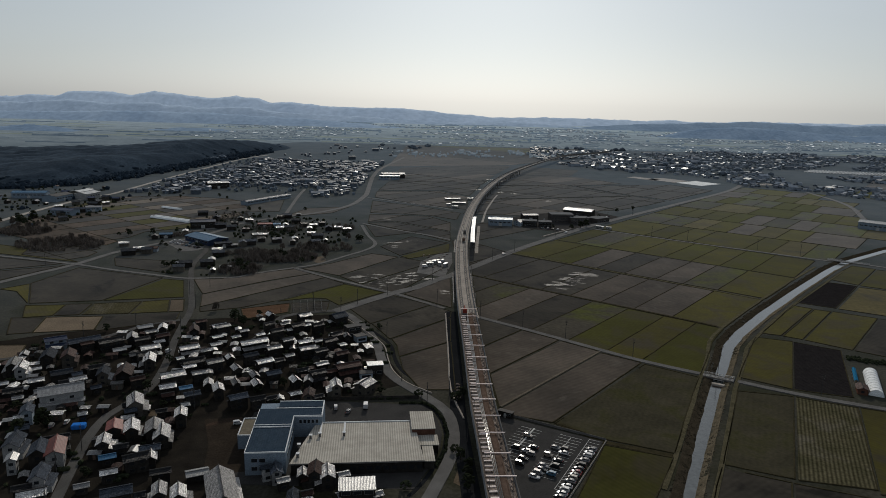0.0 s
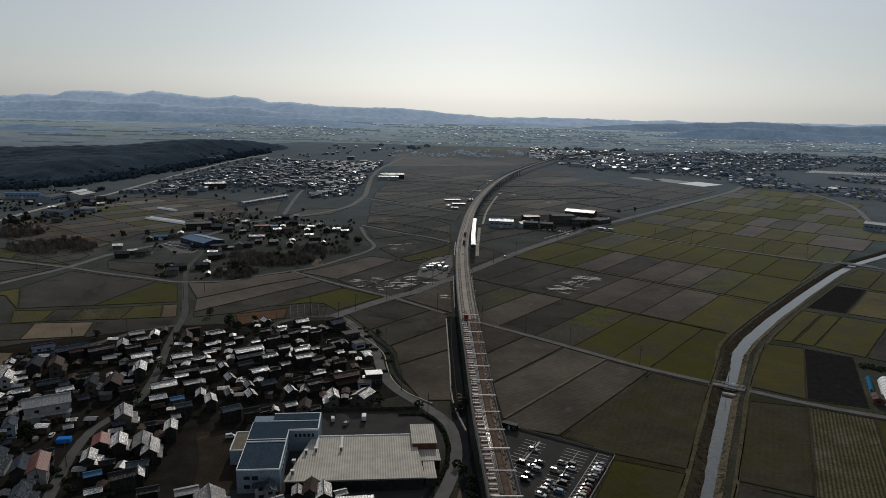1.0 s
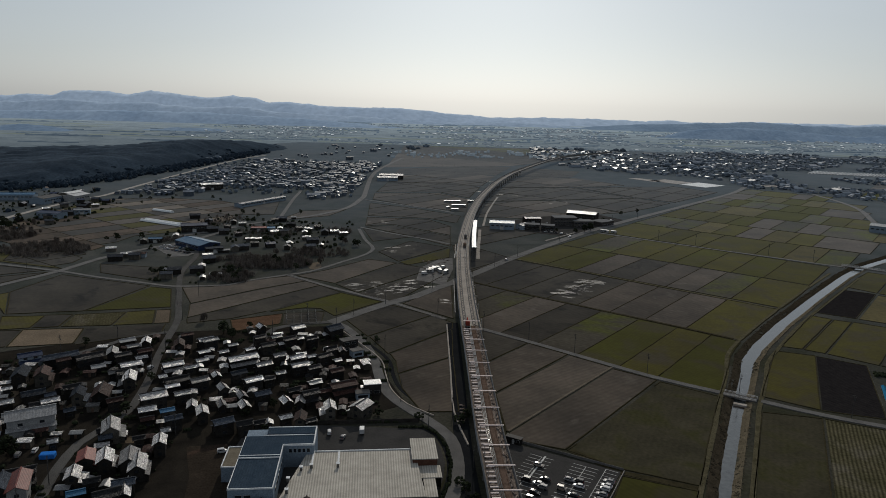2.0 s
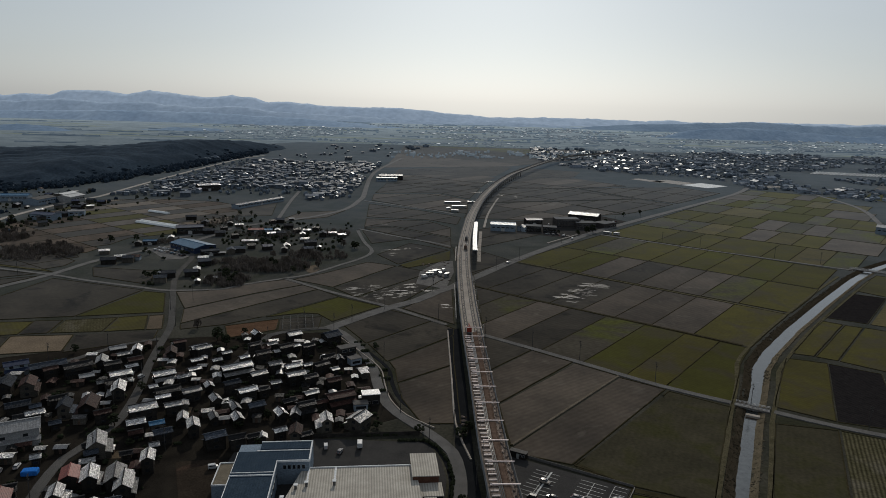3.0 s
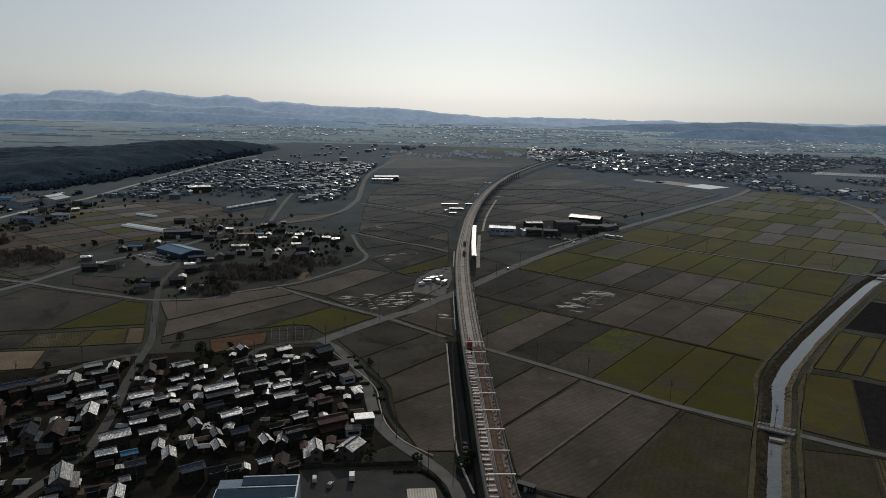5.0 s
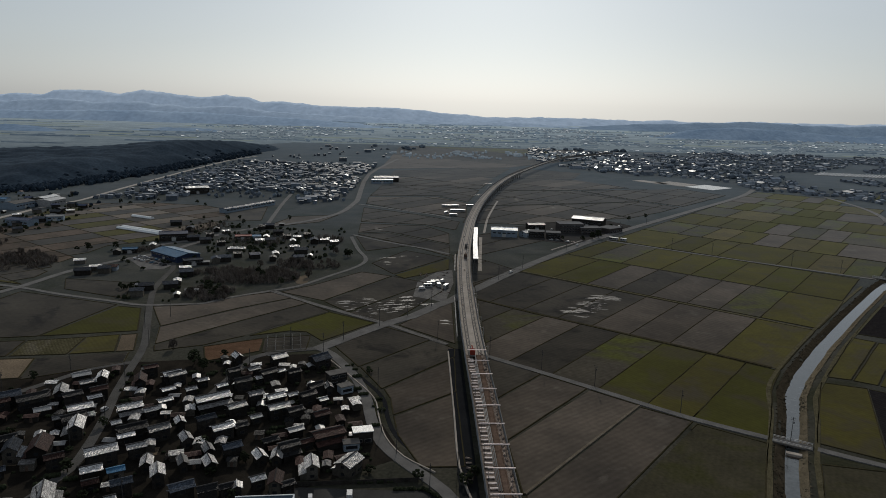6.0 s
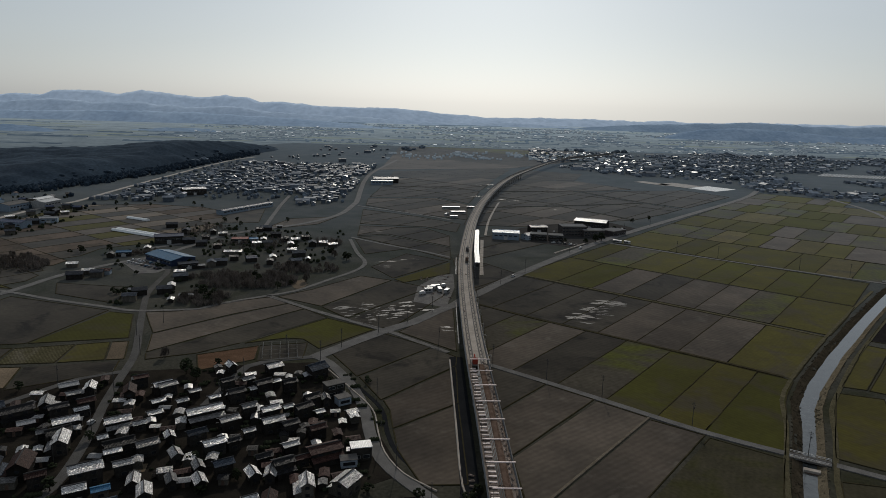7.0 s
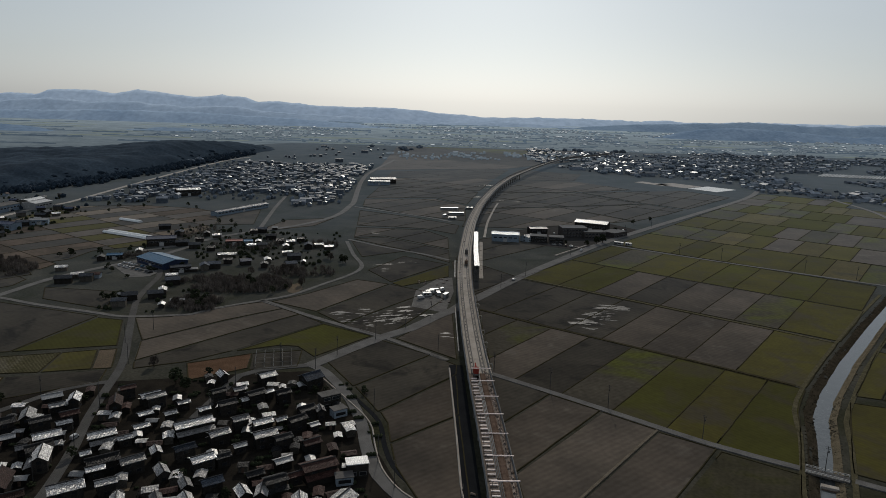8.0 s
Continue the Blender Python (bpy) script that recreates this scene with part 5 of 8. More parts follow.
strip("ditch_wall", [(-51.4, 397.6), (-36.5, 373.9), (-24.5, 352.2), (-20.5, 332.5), (-16.5, 315.7), (-8.6, 300.9), (3.3, 290)], 0.8, 0.55, CONC, "pale concrete ditch wall along the road", "wall", 5)


# ---- houses ----
def gable(bm, L, Wd, h0, rise, eave, thick):
    """A two-pitched roof slab, ridge along x."""
    x0, x1, y1 = -L / 2 - eave, L / 2 + eave, Wd / 2 + eave
    drop = rise * eave / (Wd / 2)
    for s in (-1, 1):
        lo = [(x0, s * y1, h0 - drop), (x1, s * y1, h0 - drop), (x1, 0, h0 + rise), (x0, 0, h0 + rise)]
        v = [bm.verts.new(c) for c in lo] + [bm.verts.new((c[0], c[1], c[2] + thick)) for c in lo]
        for f in ((0, 1, 2, 3), (4, 5, 6, 7), (0, 1, 5, 4), (1, 2, 6, 5), (3, 0, 4, 7)):
            bm.faces.new([v[i] for i in f])
    bmesh.ops.recalc_face_normals(bm, faces=bm.faces[:])
    return bm


ROOF_WORDS = {"tile": "glazed black tile roof", "silver": "shiny grey tile roof", "brown": "matt brown tile roof", "slate": "dull blue-grey tile roof", "red": "red sheet roof", "metal": "pale ribbed metal roof", "blue": "bright blue metal roof", "navy": "navy sheet roof", "white": "white sheet roof"}
WALL_WORDS = {"wood": "dark timber walls", "plaster": "aged plaster walls", "white": "white walls", "pale": "pale blue walls", "rust": "rust-brown walls"}
house_rng = random.Random(11)
house_spots = []


def house(x, y, rot, L, Wd, h, roof, wall):
    """A village house: walls, pitched roof with ridge, windows, door and, if large, a lean-to eave."""
    r = house_rng
    ob = thing("house", pose(x, y, 0, 0, 0, rot + r.uniform(-3, 3)), "village house with " + WALL_WORDS[wall] + " and a " + ROOF_WORDS[roof], "house", "houses in the village")
    L, Wd, h = L * r.uniform(0.94, 1.04), Wd * r.uniform(0.92, 1.05), h * r.uniform(0.95, 1.05)
    house_spots.append((x, y))
    rise = Wd / 2 * (r.uniform(0.6, 0.72) if rot > 75 else r.uniform(0.34, 0.46))
    if roof in ("metal", "blue", "navy", "white", "red"):
        rise *= 0.75
    bm = bmesh.new()
    pts = [(-L / 2, -Wd / 2, 0), (L / 2, -Wd / 2, 0), (L / 2, Wd / 2, 0), (-L / 2, Wd / 2, 0)]
    lo = [bm.verts.new(p) for p in pts]
    hi = [bm.verts.new((p[0], p[1], h)) for p in pts]
    ra, rb = bm.verts.new((-L / 2, 0, h + rise)), bm.verts.new((L / 2, 0, h + rise))
    for f in ((lo[0], lo[1], hi[1], hi[0]), (lo[2], lo[3], hi[3], hi[2]), (lo[1], lo[2], hi[2], rb, hi[1]), (lo[3], lo[0], hi[0], ra, hi[3])):
        bm.faces.new(f)
    part("wall", bm, WALL[wall], ob)
    part("roof", gable(bmesh.new(), L, Wd, h + 0.03, rise, 0.65, 0.16), ROOF[roof], ob)
    part("ridge", boxes((-L / 2 - 0.7, -0.17, h + rise + 0.1, L / 2 + 0.7, 0.17, h + rise + 0.48)), RIDGE if roof in ("tile", "silver", "brown") else ROOF[roof], ob)
    two = h > 4.4
    for z in ((1.0, 3.7) if two else (1.0,)):
        for s in ((-1,) if 75 > rot else (-1, 1)):
            for k in range(2 if L > 7 else 1):
                c = (k - 0.5) * L * 0.45 if L > 7 else 0
                w = part("window", boxes((c - 0.85, s * Wd / 2 - 0.07, z, c + 0.85, s * Wd / 2 + 0.07, z + 1.15)), POLE, ob)
                part("pane", boxes((c - 0.78, s * Wd / 2 - 0.09, z + 0.07, c + 0.78, s * Wd / 2 + 0.09, z + 1.08)), GLASS, w)
        part("window", boxes((-L / 2 - 0.07, -0.7, z, -L / 2 + 0.07, 0.7, z + 1.1)), GLASS, ob)
    if two and L > 6.5 and r.random() < 0.75:
        s = r.choice((-1, 1))
        d = r.uniform(1.6, 2.8)
        bm = bmesh.new()
        lo = [(-L / 2 - 0.5, s * (Wd / 2 - 0.05), 3.35), (L / 2 + 0.5, s * (Wd / 2 - 0.05), 3.35), (L / 2 + 0.5, s * (Wd / 2 + d), 2.5), (-L / 2 - 0.5, s * (Wd / 2 + d), 2.5)]
        v = [bm.verts.new(c) for c in lo] + [bm.verts.new((c[0], c[1], c[2] + 0.14)) for c in lo]
        for f in ((0, 1, 2, 3), (4, 5, 6, 7), (0, 1, 5, 4), (1, 2, 6, 5), (2, 3, 7, 6), (3, 0, 4, 7)):
            bm.faces.new([v[i] for i in f])
        bmesh.ops.recalc_face_normals(bm, faces=bm.faces[:])
        part("lean_to_roof", bm, ROOF[roof], ob)
        a, b = sorted((s * (Wd / 2 + 0.02), s * (Wd / 2 + d - 0.5)))
        part("lean_to_wall", boxes((-L / 2, a, 0, L / 2, b, 2.55)), WALL[wall], ob)
    return ob


house(-161.4, 365.2, 36, 7.0, 4.3, 3.0, "metal", "wood")
house(-153.6, 354.9, 37, 5.5, 3.4, 3.8, "silver", "wood")
house(-148.8, 359.7, 110, 6.7, 4.0, 4.9, "silver", "wood")
house(-158.3, 342.3, 111, 7.9, 4.6, 5.6, "silver", "wood")
house(-151.1, 337.8, 37, 6.5, 4.0, 5.5, "tile", "wood")
house(-142.8, 343.9, 37, 6.0, 3.7, 5.3, "brown", "wood")
house(-143.2, 340.4, 36, 4.5, 2.8, 3.6, "silver", "wood")
house(-180.0, 334.8, 40, 14.2, 5.8, 5.0, "slate", "wood")
house(-175.7, 329.0, 39, 5.7, 3.5, 5.5, "brown", "wood")
house(-165.7, 334.1, 37, 11.6, 5.8, 5.5, "tile", "wood")
house(-158.7, 328.2, 37, 5.4, 3.4, 3.1, "metal", "wood")
house(-141.9, 326.1, 38, 8.6, 5.3, 5.5, "silver", "wood")
house(-147.3, 318.9, 34, 2.8, 2.6, 4.2, "silver", "wood")
house(-140.4, 318.1, 37, 8.2, 5.1, 5.3, "tile", "wood")
house(-136.3, 312.1, 109, 9.2, 5.3, 5.3, "silver", "wood")
house(-131.4, 370.6, 36, 5.6, 3.5, 5.2, "brown", "wood")
house(-129.8, 355.5, 111, 7.9, 4.6, 5.6, "brown", "wood")
house(-195.5, 335.4, 37, 9.1, 5.8, 5.3, "navy", "pale")
house(-186.4, 312.9, 110, 10.4, 6.0, 5.6, "slate", "wood")
house(-176.6, 313.1, 111, 9.2, 5.3, 5.6, "brown", "plaster")
house(-201.2, 317.4, 110, 4.3, 2.8, 3.9, "silver", "wood")
house(-196.3, 300.8, 110, 9.2, 5.3, 5.3, "silver", "wood")
house(-190.0, 296.6, 109, 7.9, 4.6, 5.3, "silver", "white")
house(-183.8, 298.1, 32, 3.0, 2.6, 4.1, "silver", "wood")
house(-168.9, 292.6, 34, 8.7, 5.4, 4.8, "slate", "wood")
house(-162.4, 293.6, 33, 3.3, 2.6, 3.7, "slate", "wood")
house(-155.3, 298.4, 33, 6.3, 3.9, 5.2, "tile", "wood")
house(-149.3, 292.2, 109, 7.3, 4.3, 5.7, "slate", "plaster")
house(-140.4, 294.3, 109, 10.4, 6.0, 5.2, "brown", "wood")
house(-131.3, 286.9, 32, 5.7, 3.5, 5.4, "brown", "wood")
house(-174.7, 282.2, 34, 5.6, 3.5, 5.1, "silver", "wood")
house(-157.6, 285.3, 33, 6.2, 3.9, 5.1, "silver", "wood")
house(-161.3, 282.7, 31, 5.5, 3.4, 4.2, "tile", "wood")
house(-146.9, 280.1, 31, 3.5, 2.6, 3.5, "slate", "wood")
house(-188.4, 279.8, 33, 3.5, 2.6, 4.1, "silver", "wood")
house(-167.7, 275.1, 31, 6.1, 3.8, 3.0, "metal", "wood")
house(-174.0, 267.2, 31, 3.2, 2.6, 3.6, "silver", "wood")
house(-178.1, 270.7, 32, 7.0, 4.4, 4.8, "tile", "wood")
house(-160.5, 251.5, 112, 6.7, 4.0, 5.6, "slate", "pale")
house(-161.8, 247.9, 30, 2.6, 2.6, 4.1, "silver", "wood")
house(-155.7, 240.1, 27, 3.7, 2.6, 3.4, "slate", "wood")
house(-121.4, 262.5, 111, 10.4, 6.0, 5.7, "silver", "plaster")
house(-124.1, 262.9, 32, 4.9, 3.0, 3.8, "tile", "wood")
house(-120.9, 256.7, 31, 3.9, 2.6, 4.0, "slate", "wood")
house(-139.1, 253.5, 28, 2.6, 2.6, 3.7, "silver", "wood")
house(-119.8, 240.3, 109, 7.9, 4.6, 5.2, "red", "wood")
house(-112.9, 240.1, 112, 7.9, 4.6, 5.1, "silver", "wood")
house(-104.7, 241.1, 108, 9.2, 5.3, 5.1, "silver", "wood")
house(-99.8, 236.5, 109, 9.2, 5.3, 4.8, "silver", "wood")
house(-98.4, 252.4, 109, 6.7, 4.0, 5.5, "silver", "wood")
house(-114.4, 279.2, 30, 6.3, 3.9, 5.1, "silver", "wood")
house(-116.9, 291.4, 33, 9.4, 5.8, 5.7, "silver", "wood")
house(-112.1, 273.5, 29, 4.2, 2.6, 3.6, "brown", "wood")
house(-107.4, 281.9, 30, 4.9, 3.0, 3.4, "blue", "plaster")
house(-100.6, 271.2, 30, 5.5, 3.4, 5.4, "slate", "wood")
house(-123.2, 329.3, 37, 8.7, 5.4, 4.8, "silver", "wood")
house(-114.5, 329.0, 39, 4.2, 2.6, 3.6, "silver", "wood")
house(-112.6, 339.1, 38, 5.1, 3.1, 3.5, "silver", "wood")
house(-118.6, 363.5, 38, 7.0, 4.3, 5.5, "silver", "wood")
house(-114.9, 348.5, 38, 4.6, 2.9, 4.3, "silver", "wood")
house(-114.7, 306.4, 34, 5.3, 3.3, 3.6, "silver", "wood")
house(-106.3, 296.2, 33, 6.0, 3.7, 4.8, "silver", "wood")
house(-103.7, 310.2, 37, 7.2, 4.5, 5.0, "silver", "wood")
house(-122.8, 315.8, 35, 2.6, 2.6, 4.1, "silver", "wood")
house(-114.1, 310.7, 34, 10.1, 5.8, 4.8, "tile", "wood")
house(-99.2, 287.9, 109, 5.5, 3.2, 3.6, "silver", "wood")
house(-91.8, 279.2, 111, 6.7, 4.0, 5.0, "silver", "wood")
house(-150.1, 225.9, 108, 9.2, 5.3, 5.3, "slate", "white")
house(-143.1, 213.2, 110, 4.3, 2.8, 6.0, "metal", "white")
house(-137.3, 219.9, 110, 9.2, 5.3, 5.7, "slate", "wood")
house(-136.1, 228.7, 28, 8.7, 5.4, 5.6, "tile", "wood")
house(-132.0, 221.2, 111, 12.8, 6.0, 5.9, "red", "white")
house(-128.1, 203.9, 108, 7.9, 4.6, 5.6, "slate", "white")
house(-131.0, 198.5, 28, 4.9, 3.1, 3.6, "tile", "wood")
house(-123.4, 191.7, 29, 7.5, 4.7, 5.6, "silver", "wood")
house(-118.4, 228.8, 111, 6.7, 4.0, 5.1, "silver", "wood")
house(-110.8, 226.2, 28, 4.2, 2.6, 4.1, "tile", "wood")
house(-113.0, 220.1, 27, 4.8, 2.9, 3.5, "blue", "wood")
house(-107.1, 208.8, 28, 4.8, 3.0, 4.0, "silver", "wood")
house(-112.7, 201.4, 29, 3.6, 2.6, 3.0, "metal", "wood")
house(-97.3, 193.9, 25, 8.6, 5.3, 5.7, "slate", "wood")
house(-90.4, 195.1, 29, 2.8, 2.6, 4.3, "tile", "wood")
house(-99.2, 224.2, 25, 6.5, 4.0, 5.4, "slate", "wood")
house(-97.1, 219.9, 109, 5.5, 3.2, 4.2, "silver", "wood")
house(-101.0, 216.8, 28, 7.8, 4.8, 5.7, "tile", "wood")
house(-89.0, 208.6, 26, 5.6, 3.5, 4.9, "tile", "wood")
house(-84.3, 196.0, 110, 6.7, 4.0, 5.4, "silver", "wood")
house(-77.7, 195.2, 112, 6.7, 4.0, 5.5, "silver", "wood")
house(-77.4, 211.5, 25, 6.6, 4.1, 3.0, "metal", "wood")
house(-107.9, 256.2, 27, 3.5, 2.6, 4.2, "tile", "wood")
house(-100.8, 263.5, 28, 2.6, 2.6, 4.2, "silver", "wood")
house(-98.7, 318.6, 123, 4.3, 2.8, 4.1, "silver", "wood")
house(-91.6, 305.6, 122, 5.5, 3.2, 4.2, "silver", "wood")
house(-86.7, 288.4, 121, 4.9, 2.8, 4.0, "silver", "wood")
house(-80.5, 297.1, 123, 4.9, 2.8, 4.2, "silver", "wood")
house(-77.3, 288.9, 122, 5.5, 3.2, 3.8, "silver", "wood")
house(-103.7, 360.3, 39, 4.2, 2.6, 3.9, "silver", "wood")
house(-92.9, 353.6, 39, 4.0, 2.6, 4.2, "silver", "wood")
house(-92.4, 339.4, 37, 14.1, 5.8, 4.9, "silver", "wood")
house(-84.3, 357.2, 39, 6.9, 4.3, 5.5, "tile", "wood")
house(-78.8, 365.5, 40, 3.5, 2.6, 3.4, "silver", "wood")
house(-105.0, 349.2, 37, 4.0, 2.6, 4.1, "silver", "wood")
house(-75.0, 343.3, 37, 5.8, 3.6, 5.3, "silver", "wood")
house(-65.7, 340.5, 37, 7.0, 4.4, 5.5, "silver", "wood")
house(-79.9, 331.5, 37, 6.8, 4.2, 5.0, "silver", "wood")
house(-62.2, 330.3, 35, 7.9, 4.9, 5.7, "silver", "wood")
house(-70.4, 325.5, 36, 4.0, 2.6, 3.5, "silver", "wood")
house(-88.5, 319.1, 36, 6.4, 3.9, 5.6, "slate", "wood")
house(-79.7, 312.0, 36, 7.5, 4.7, 5.2, "silver", "wood")
house(-73.6, 315.6, 33, 4.4, 2.7, 4.1, "tile", "wood")
house(-59.4, 345.6, 36, 3.8, 2.6, 4.2, "silver", "wood")
house(-55.1, 329.2, 38, 6.0, 3.7, 5.1, "tile", "wood")
house(-71.8, 297.4, 35, 6.0, 3.7, 5.2, "slate", "wood")
house(-60.7, 294.1, 123, 5.5, 3.2, 3.6, "silver", "wood")
house(-54.6, 294.8, 99, 5.5, 3.2, 3.6, "silver", "wood")
house(-59.6, 305.1, 33, 5.1, 3.1, 3.8, "tile", "wood")
house(-51.1, 298.9, 35, 7.0, 4.3, 5.3, "tile", "wood")
house(-52.1, 315.0, 33, 5.4, 3.3, 3.4, "metal", "wood")
house(-45.8, 304.8, 34, 4.5, 2.8, 3.7, "brown", "wood")
house(-43.8, 326.2, 37, 5.9, 3.7, 5.2, "brown", "wood")
house(-38.4, 309.6, 33, 11.3, 5.8, 5.2, "brown", "wood")
house(-40.5, 286.7, 101, 6.7, 4.0, 5.0, "silver", "plaster")
house(-46.0, 343.9, 38, 3.1, 2.6, 3.1, "metal", "wood")
house(-45.3, 355.4, 111, 4.3, 2.8, 4.3, "silver", "wood")
house(-50.7, 353.2, 39, 6.7, 4.2, 5.4, "tile", "wood")
house(-71.2, 373.7, 41, 3.5, 2.6, 3.7, "silver", "wood")
house(-75.4, 368.2, 41, 7.0, 4.3, 5.2, "tile", "wood")
house(-52.8, 344.3, 39, 6.5, 4.0, 5.1, "tile", "wood")
house(-57.2, 277.5, 32, 4.2, 2.6, 4.1, "silver", "wood")
house(-50.7, 275.9, 99, 6.7, 4.0, 5.2, "brown", "plaster")
house(-46.6, 274.4, 31, 4.1, 2.6, 4.1, "tile", "wood")
house(-80.0, 269.1, 30, 6.8, 4.2, 5.4, "slate", "wood")
house(-71.7, 269.5, 30, 5.9, 3.7, 4.9, "tile", "wood")
house(-66.5, 272.2, 30, 4.1, 2.6, 4.1, "tile", "wood")
house(-63.0, 273.1, 109, 2.8, 2.8, 3.6, "metal", "wood")
house(-91.6, 368.9, 38, 5.6, 3.5, 5.3, "tile", "wood")
house(-63.7, 369.1, 37, 5.6, 3.5, 5.4, "tile", "wood")
house(-116.4, 362.7, 41, 7.0, 4.3, 5.2, "silver", "wood")
house(-84.5, 375.8, 40, 4.9, 3.0, 3.6, "silver", "wood")
house(-53.1, 212.6, 25, 3.8, 2.6, 5.5, "slate", "white")
house(-49.8, 211.9, 108, 5.5, 3.2, 5.2, "slate", "white")
house(-46.3, 206.9, 27, 3.3, 2.6, 3.7, "metal", "wood")
house(-40.5, 211.6, 101, 4.3, 2.8, 4.1, "silver", "wood")
house(-36.0, 211.5, 99, 6.7, 4.0, 5.7, "brown", "wood")
house(-31.5, 210.1, 100, 6.7, 4.0, 5.3, "silver", "wood")
house(-26.1, 211.4, 28, 3.0, 2.6, 3.9, "metal", "plaster")
house(-24.8, 199.9, 28, 3.1, 2.6, 3.5, "metal", "wood")
house(-13.3, 201.1, 27, 2.8, 2.6, 2.9, "metal", "wood")
house(-40.8, 197.4, 101, 5.5, 3.2, 4.0, "slate", "wood")
house(-36.5, 199.1, 27, 2.8, 2.6, 4.0, "brown", "wood")
house(-41.8, 221.8, 28, 5.1, 3.2, 3.7, "brown", "wood")
house(-96.4, 390.5, 131, 5, 3.3, 4, "silver", "wood")
house(-76.1, 391.5, 37, 7, 6.0, 4, "silver", "wood")
house(-54.9, 388.3, 42, 9, 7.4, 5, "slate", "wood")
house(-64.4, 197.6, 112, 20, 8.5, 5.5, "silver", "plaster")
house(-156.6, 270.1, 31, 16, 9.5, 6.4, "metal", "white")


def flat_block(x, y, rot, L, Wd, h, wall, roof, label, name="flat_roofed_building"):
    """A box-like modern building with a parapet, windows and a door."""
    ob = thing(name, pose(x, y, 0, 0, 0, rot), label, "building")
    part("wall", boxes((-L / 2, -Wd / 2, 0, L / 2, Wd / 2, h)), wall, ob)
    part("roof", boxes((-L / 2 - 0.25, -Wd / 2 - 0.25, h, L / 2 + 0.25, Wd / 2 + 0.25, h + 0.3)), roof, ob)
    n = max(1, int(L / 3.2))
    for z in np.arange(1.0, h - 1.4, 3.0):
        windows_row(ob, -L / 2 + 0.3, L / 2 - 0.3, -Wd / 2, float(z), float(z) + 1.3, n, 0.5)
    part("door", boxes((L / 2 - 0.08, -0.6, 0, L / 2 + 0.08, 0.6, 2.1)), GLASS, ob)
    return ob


flat_block(-43.4, 367.0, 33, 8.5, 5.0, 6.0, WALL["wood"], CONC_D, "dark two-storey house with a flat grey roof")
flat_block(-38.2, 358.5, 33, 6.0, 4.5, 3.4, WALL["pale"], CONC_D, "pale blue single-storey house wing with a flat roof")
flat_block(-25.2, 312.0, 14, 7.5, 5.0, 5.2, WALL["wood"], ROOF["white"], "dark house with a flat white roof")
flat_block(-29.0, 306.2, 14, 6.0, 4.0, 3.0, WALL["pale"], CONC_D, "pale blue shed with a low grey roof")
house(-27.5, 288.6, 64, 8.5, 6.4, 5.0, "silver", "plaster")
flat_block(-20.2, 202.4, 8, 12, 8, 5.5, WALL["wood"], ROOF["metal"], "modern house with a flat pale metal roof")


# small outbuildings between the village houses
outbuildings = []
for L, Wd, h, roof, wall, words in ((4.2, 3.0, 2.3, "metal", "wood", "small dark shed with a pale metal roof"), (3.4, 2.6, 2.2, "silver", "wood", "small timber store with a grey tile roof"), (5.0, 3.0, 2.4, "brown", "wood", "long low timber shed with a brown roof"), (3.2, 3.0, 2.5, "tile", "plaster", "small plastered store with a black tile roof"), (4.6, 3.4, 2.9, "silver", "plaster", "low plastered annexe with a grey tile roof")):
    ob = thing("outbuilding", pose(0, 0, 0), words, "shed", "outbuildings in the village")
    part("wall", boxes((-L / 2, -Wd / 2, 0, L / 2, Wd / 2, h)), WALL[wall], ob)
    part("roof", gable(bmesh.new(), L, Wd, h + 0.02, Wd * 0.17, 0.4, 0.1), ROOF[roof], ob)
    part("door", boxes((-0.5, -Wd / 2 - 0.06, 0, 0.5, -Wd / 2 + 0.02, 1.9)), RUST, ob)
    outbuildings.append([ob, False])
out_rng = random.Random(31)
placed = 0
LANES = [[(-189.6, 523.7), (-147.7, 387.5), (-138.5, 348), (-133, 328), (-128.2, 305), (-126, 287), (-128.5, 272), (-132, 258), (-130.2, 240), (-126.4, 224), (-119.5, 198.4), (-106, 150)], [(-147.7, 387.5), (-182.6, 348.3), (-237.6, 304.2)], [(-131, 272), (-86, 265), (-71, 258), (-48, 180)], [(-91, 397.9), (-96.9, 352.7)], [(-60, 412), (-37.5, 379.8), (-23.5, 330.5), (-7.6, 296)]]
while placed < 150:
    x, y = out_rng.uniform(-215, -28), out_rng.uniform(195, 392)
    p = Vector((x, y))
    near = min((p - Vector(q)).length for q in house_spots)
    road = min((p - Vector(a) - (Vector(b) - Vector(a)) * max(0, min(1, (p - Vector(a)).dot(Vector(b) - Vector(a)) / (Vector(b) - Vector(a)).length_squared))).length for line in LANES for a, b in zip(line, line[1:]))
    if not 3.9 < near < 11 or road < 4.2 or (-97 < x < 12 and 200 < y < 290):
        continue
    house_spots.append((x, y))
    one = outbuildings[out_rng.randrange(5)]
    m = pose(x, y, 0.05, 0, 0, 14 + out_rng.choice((0, 90)) + out_rng.uniform(-15, 15))
    if one[1]:
        copy_thing(one[0], m)
    else:
        one[0].matrix_basis, one[1] = m, True
    placed += 1

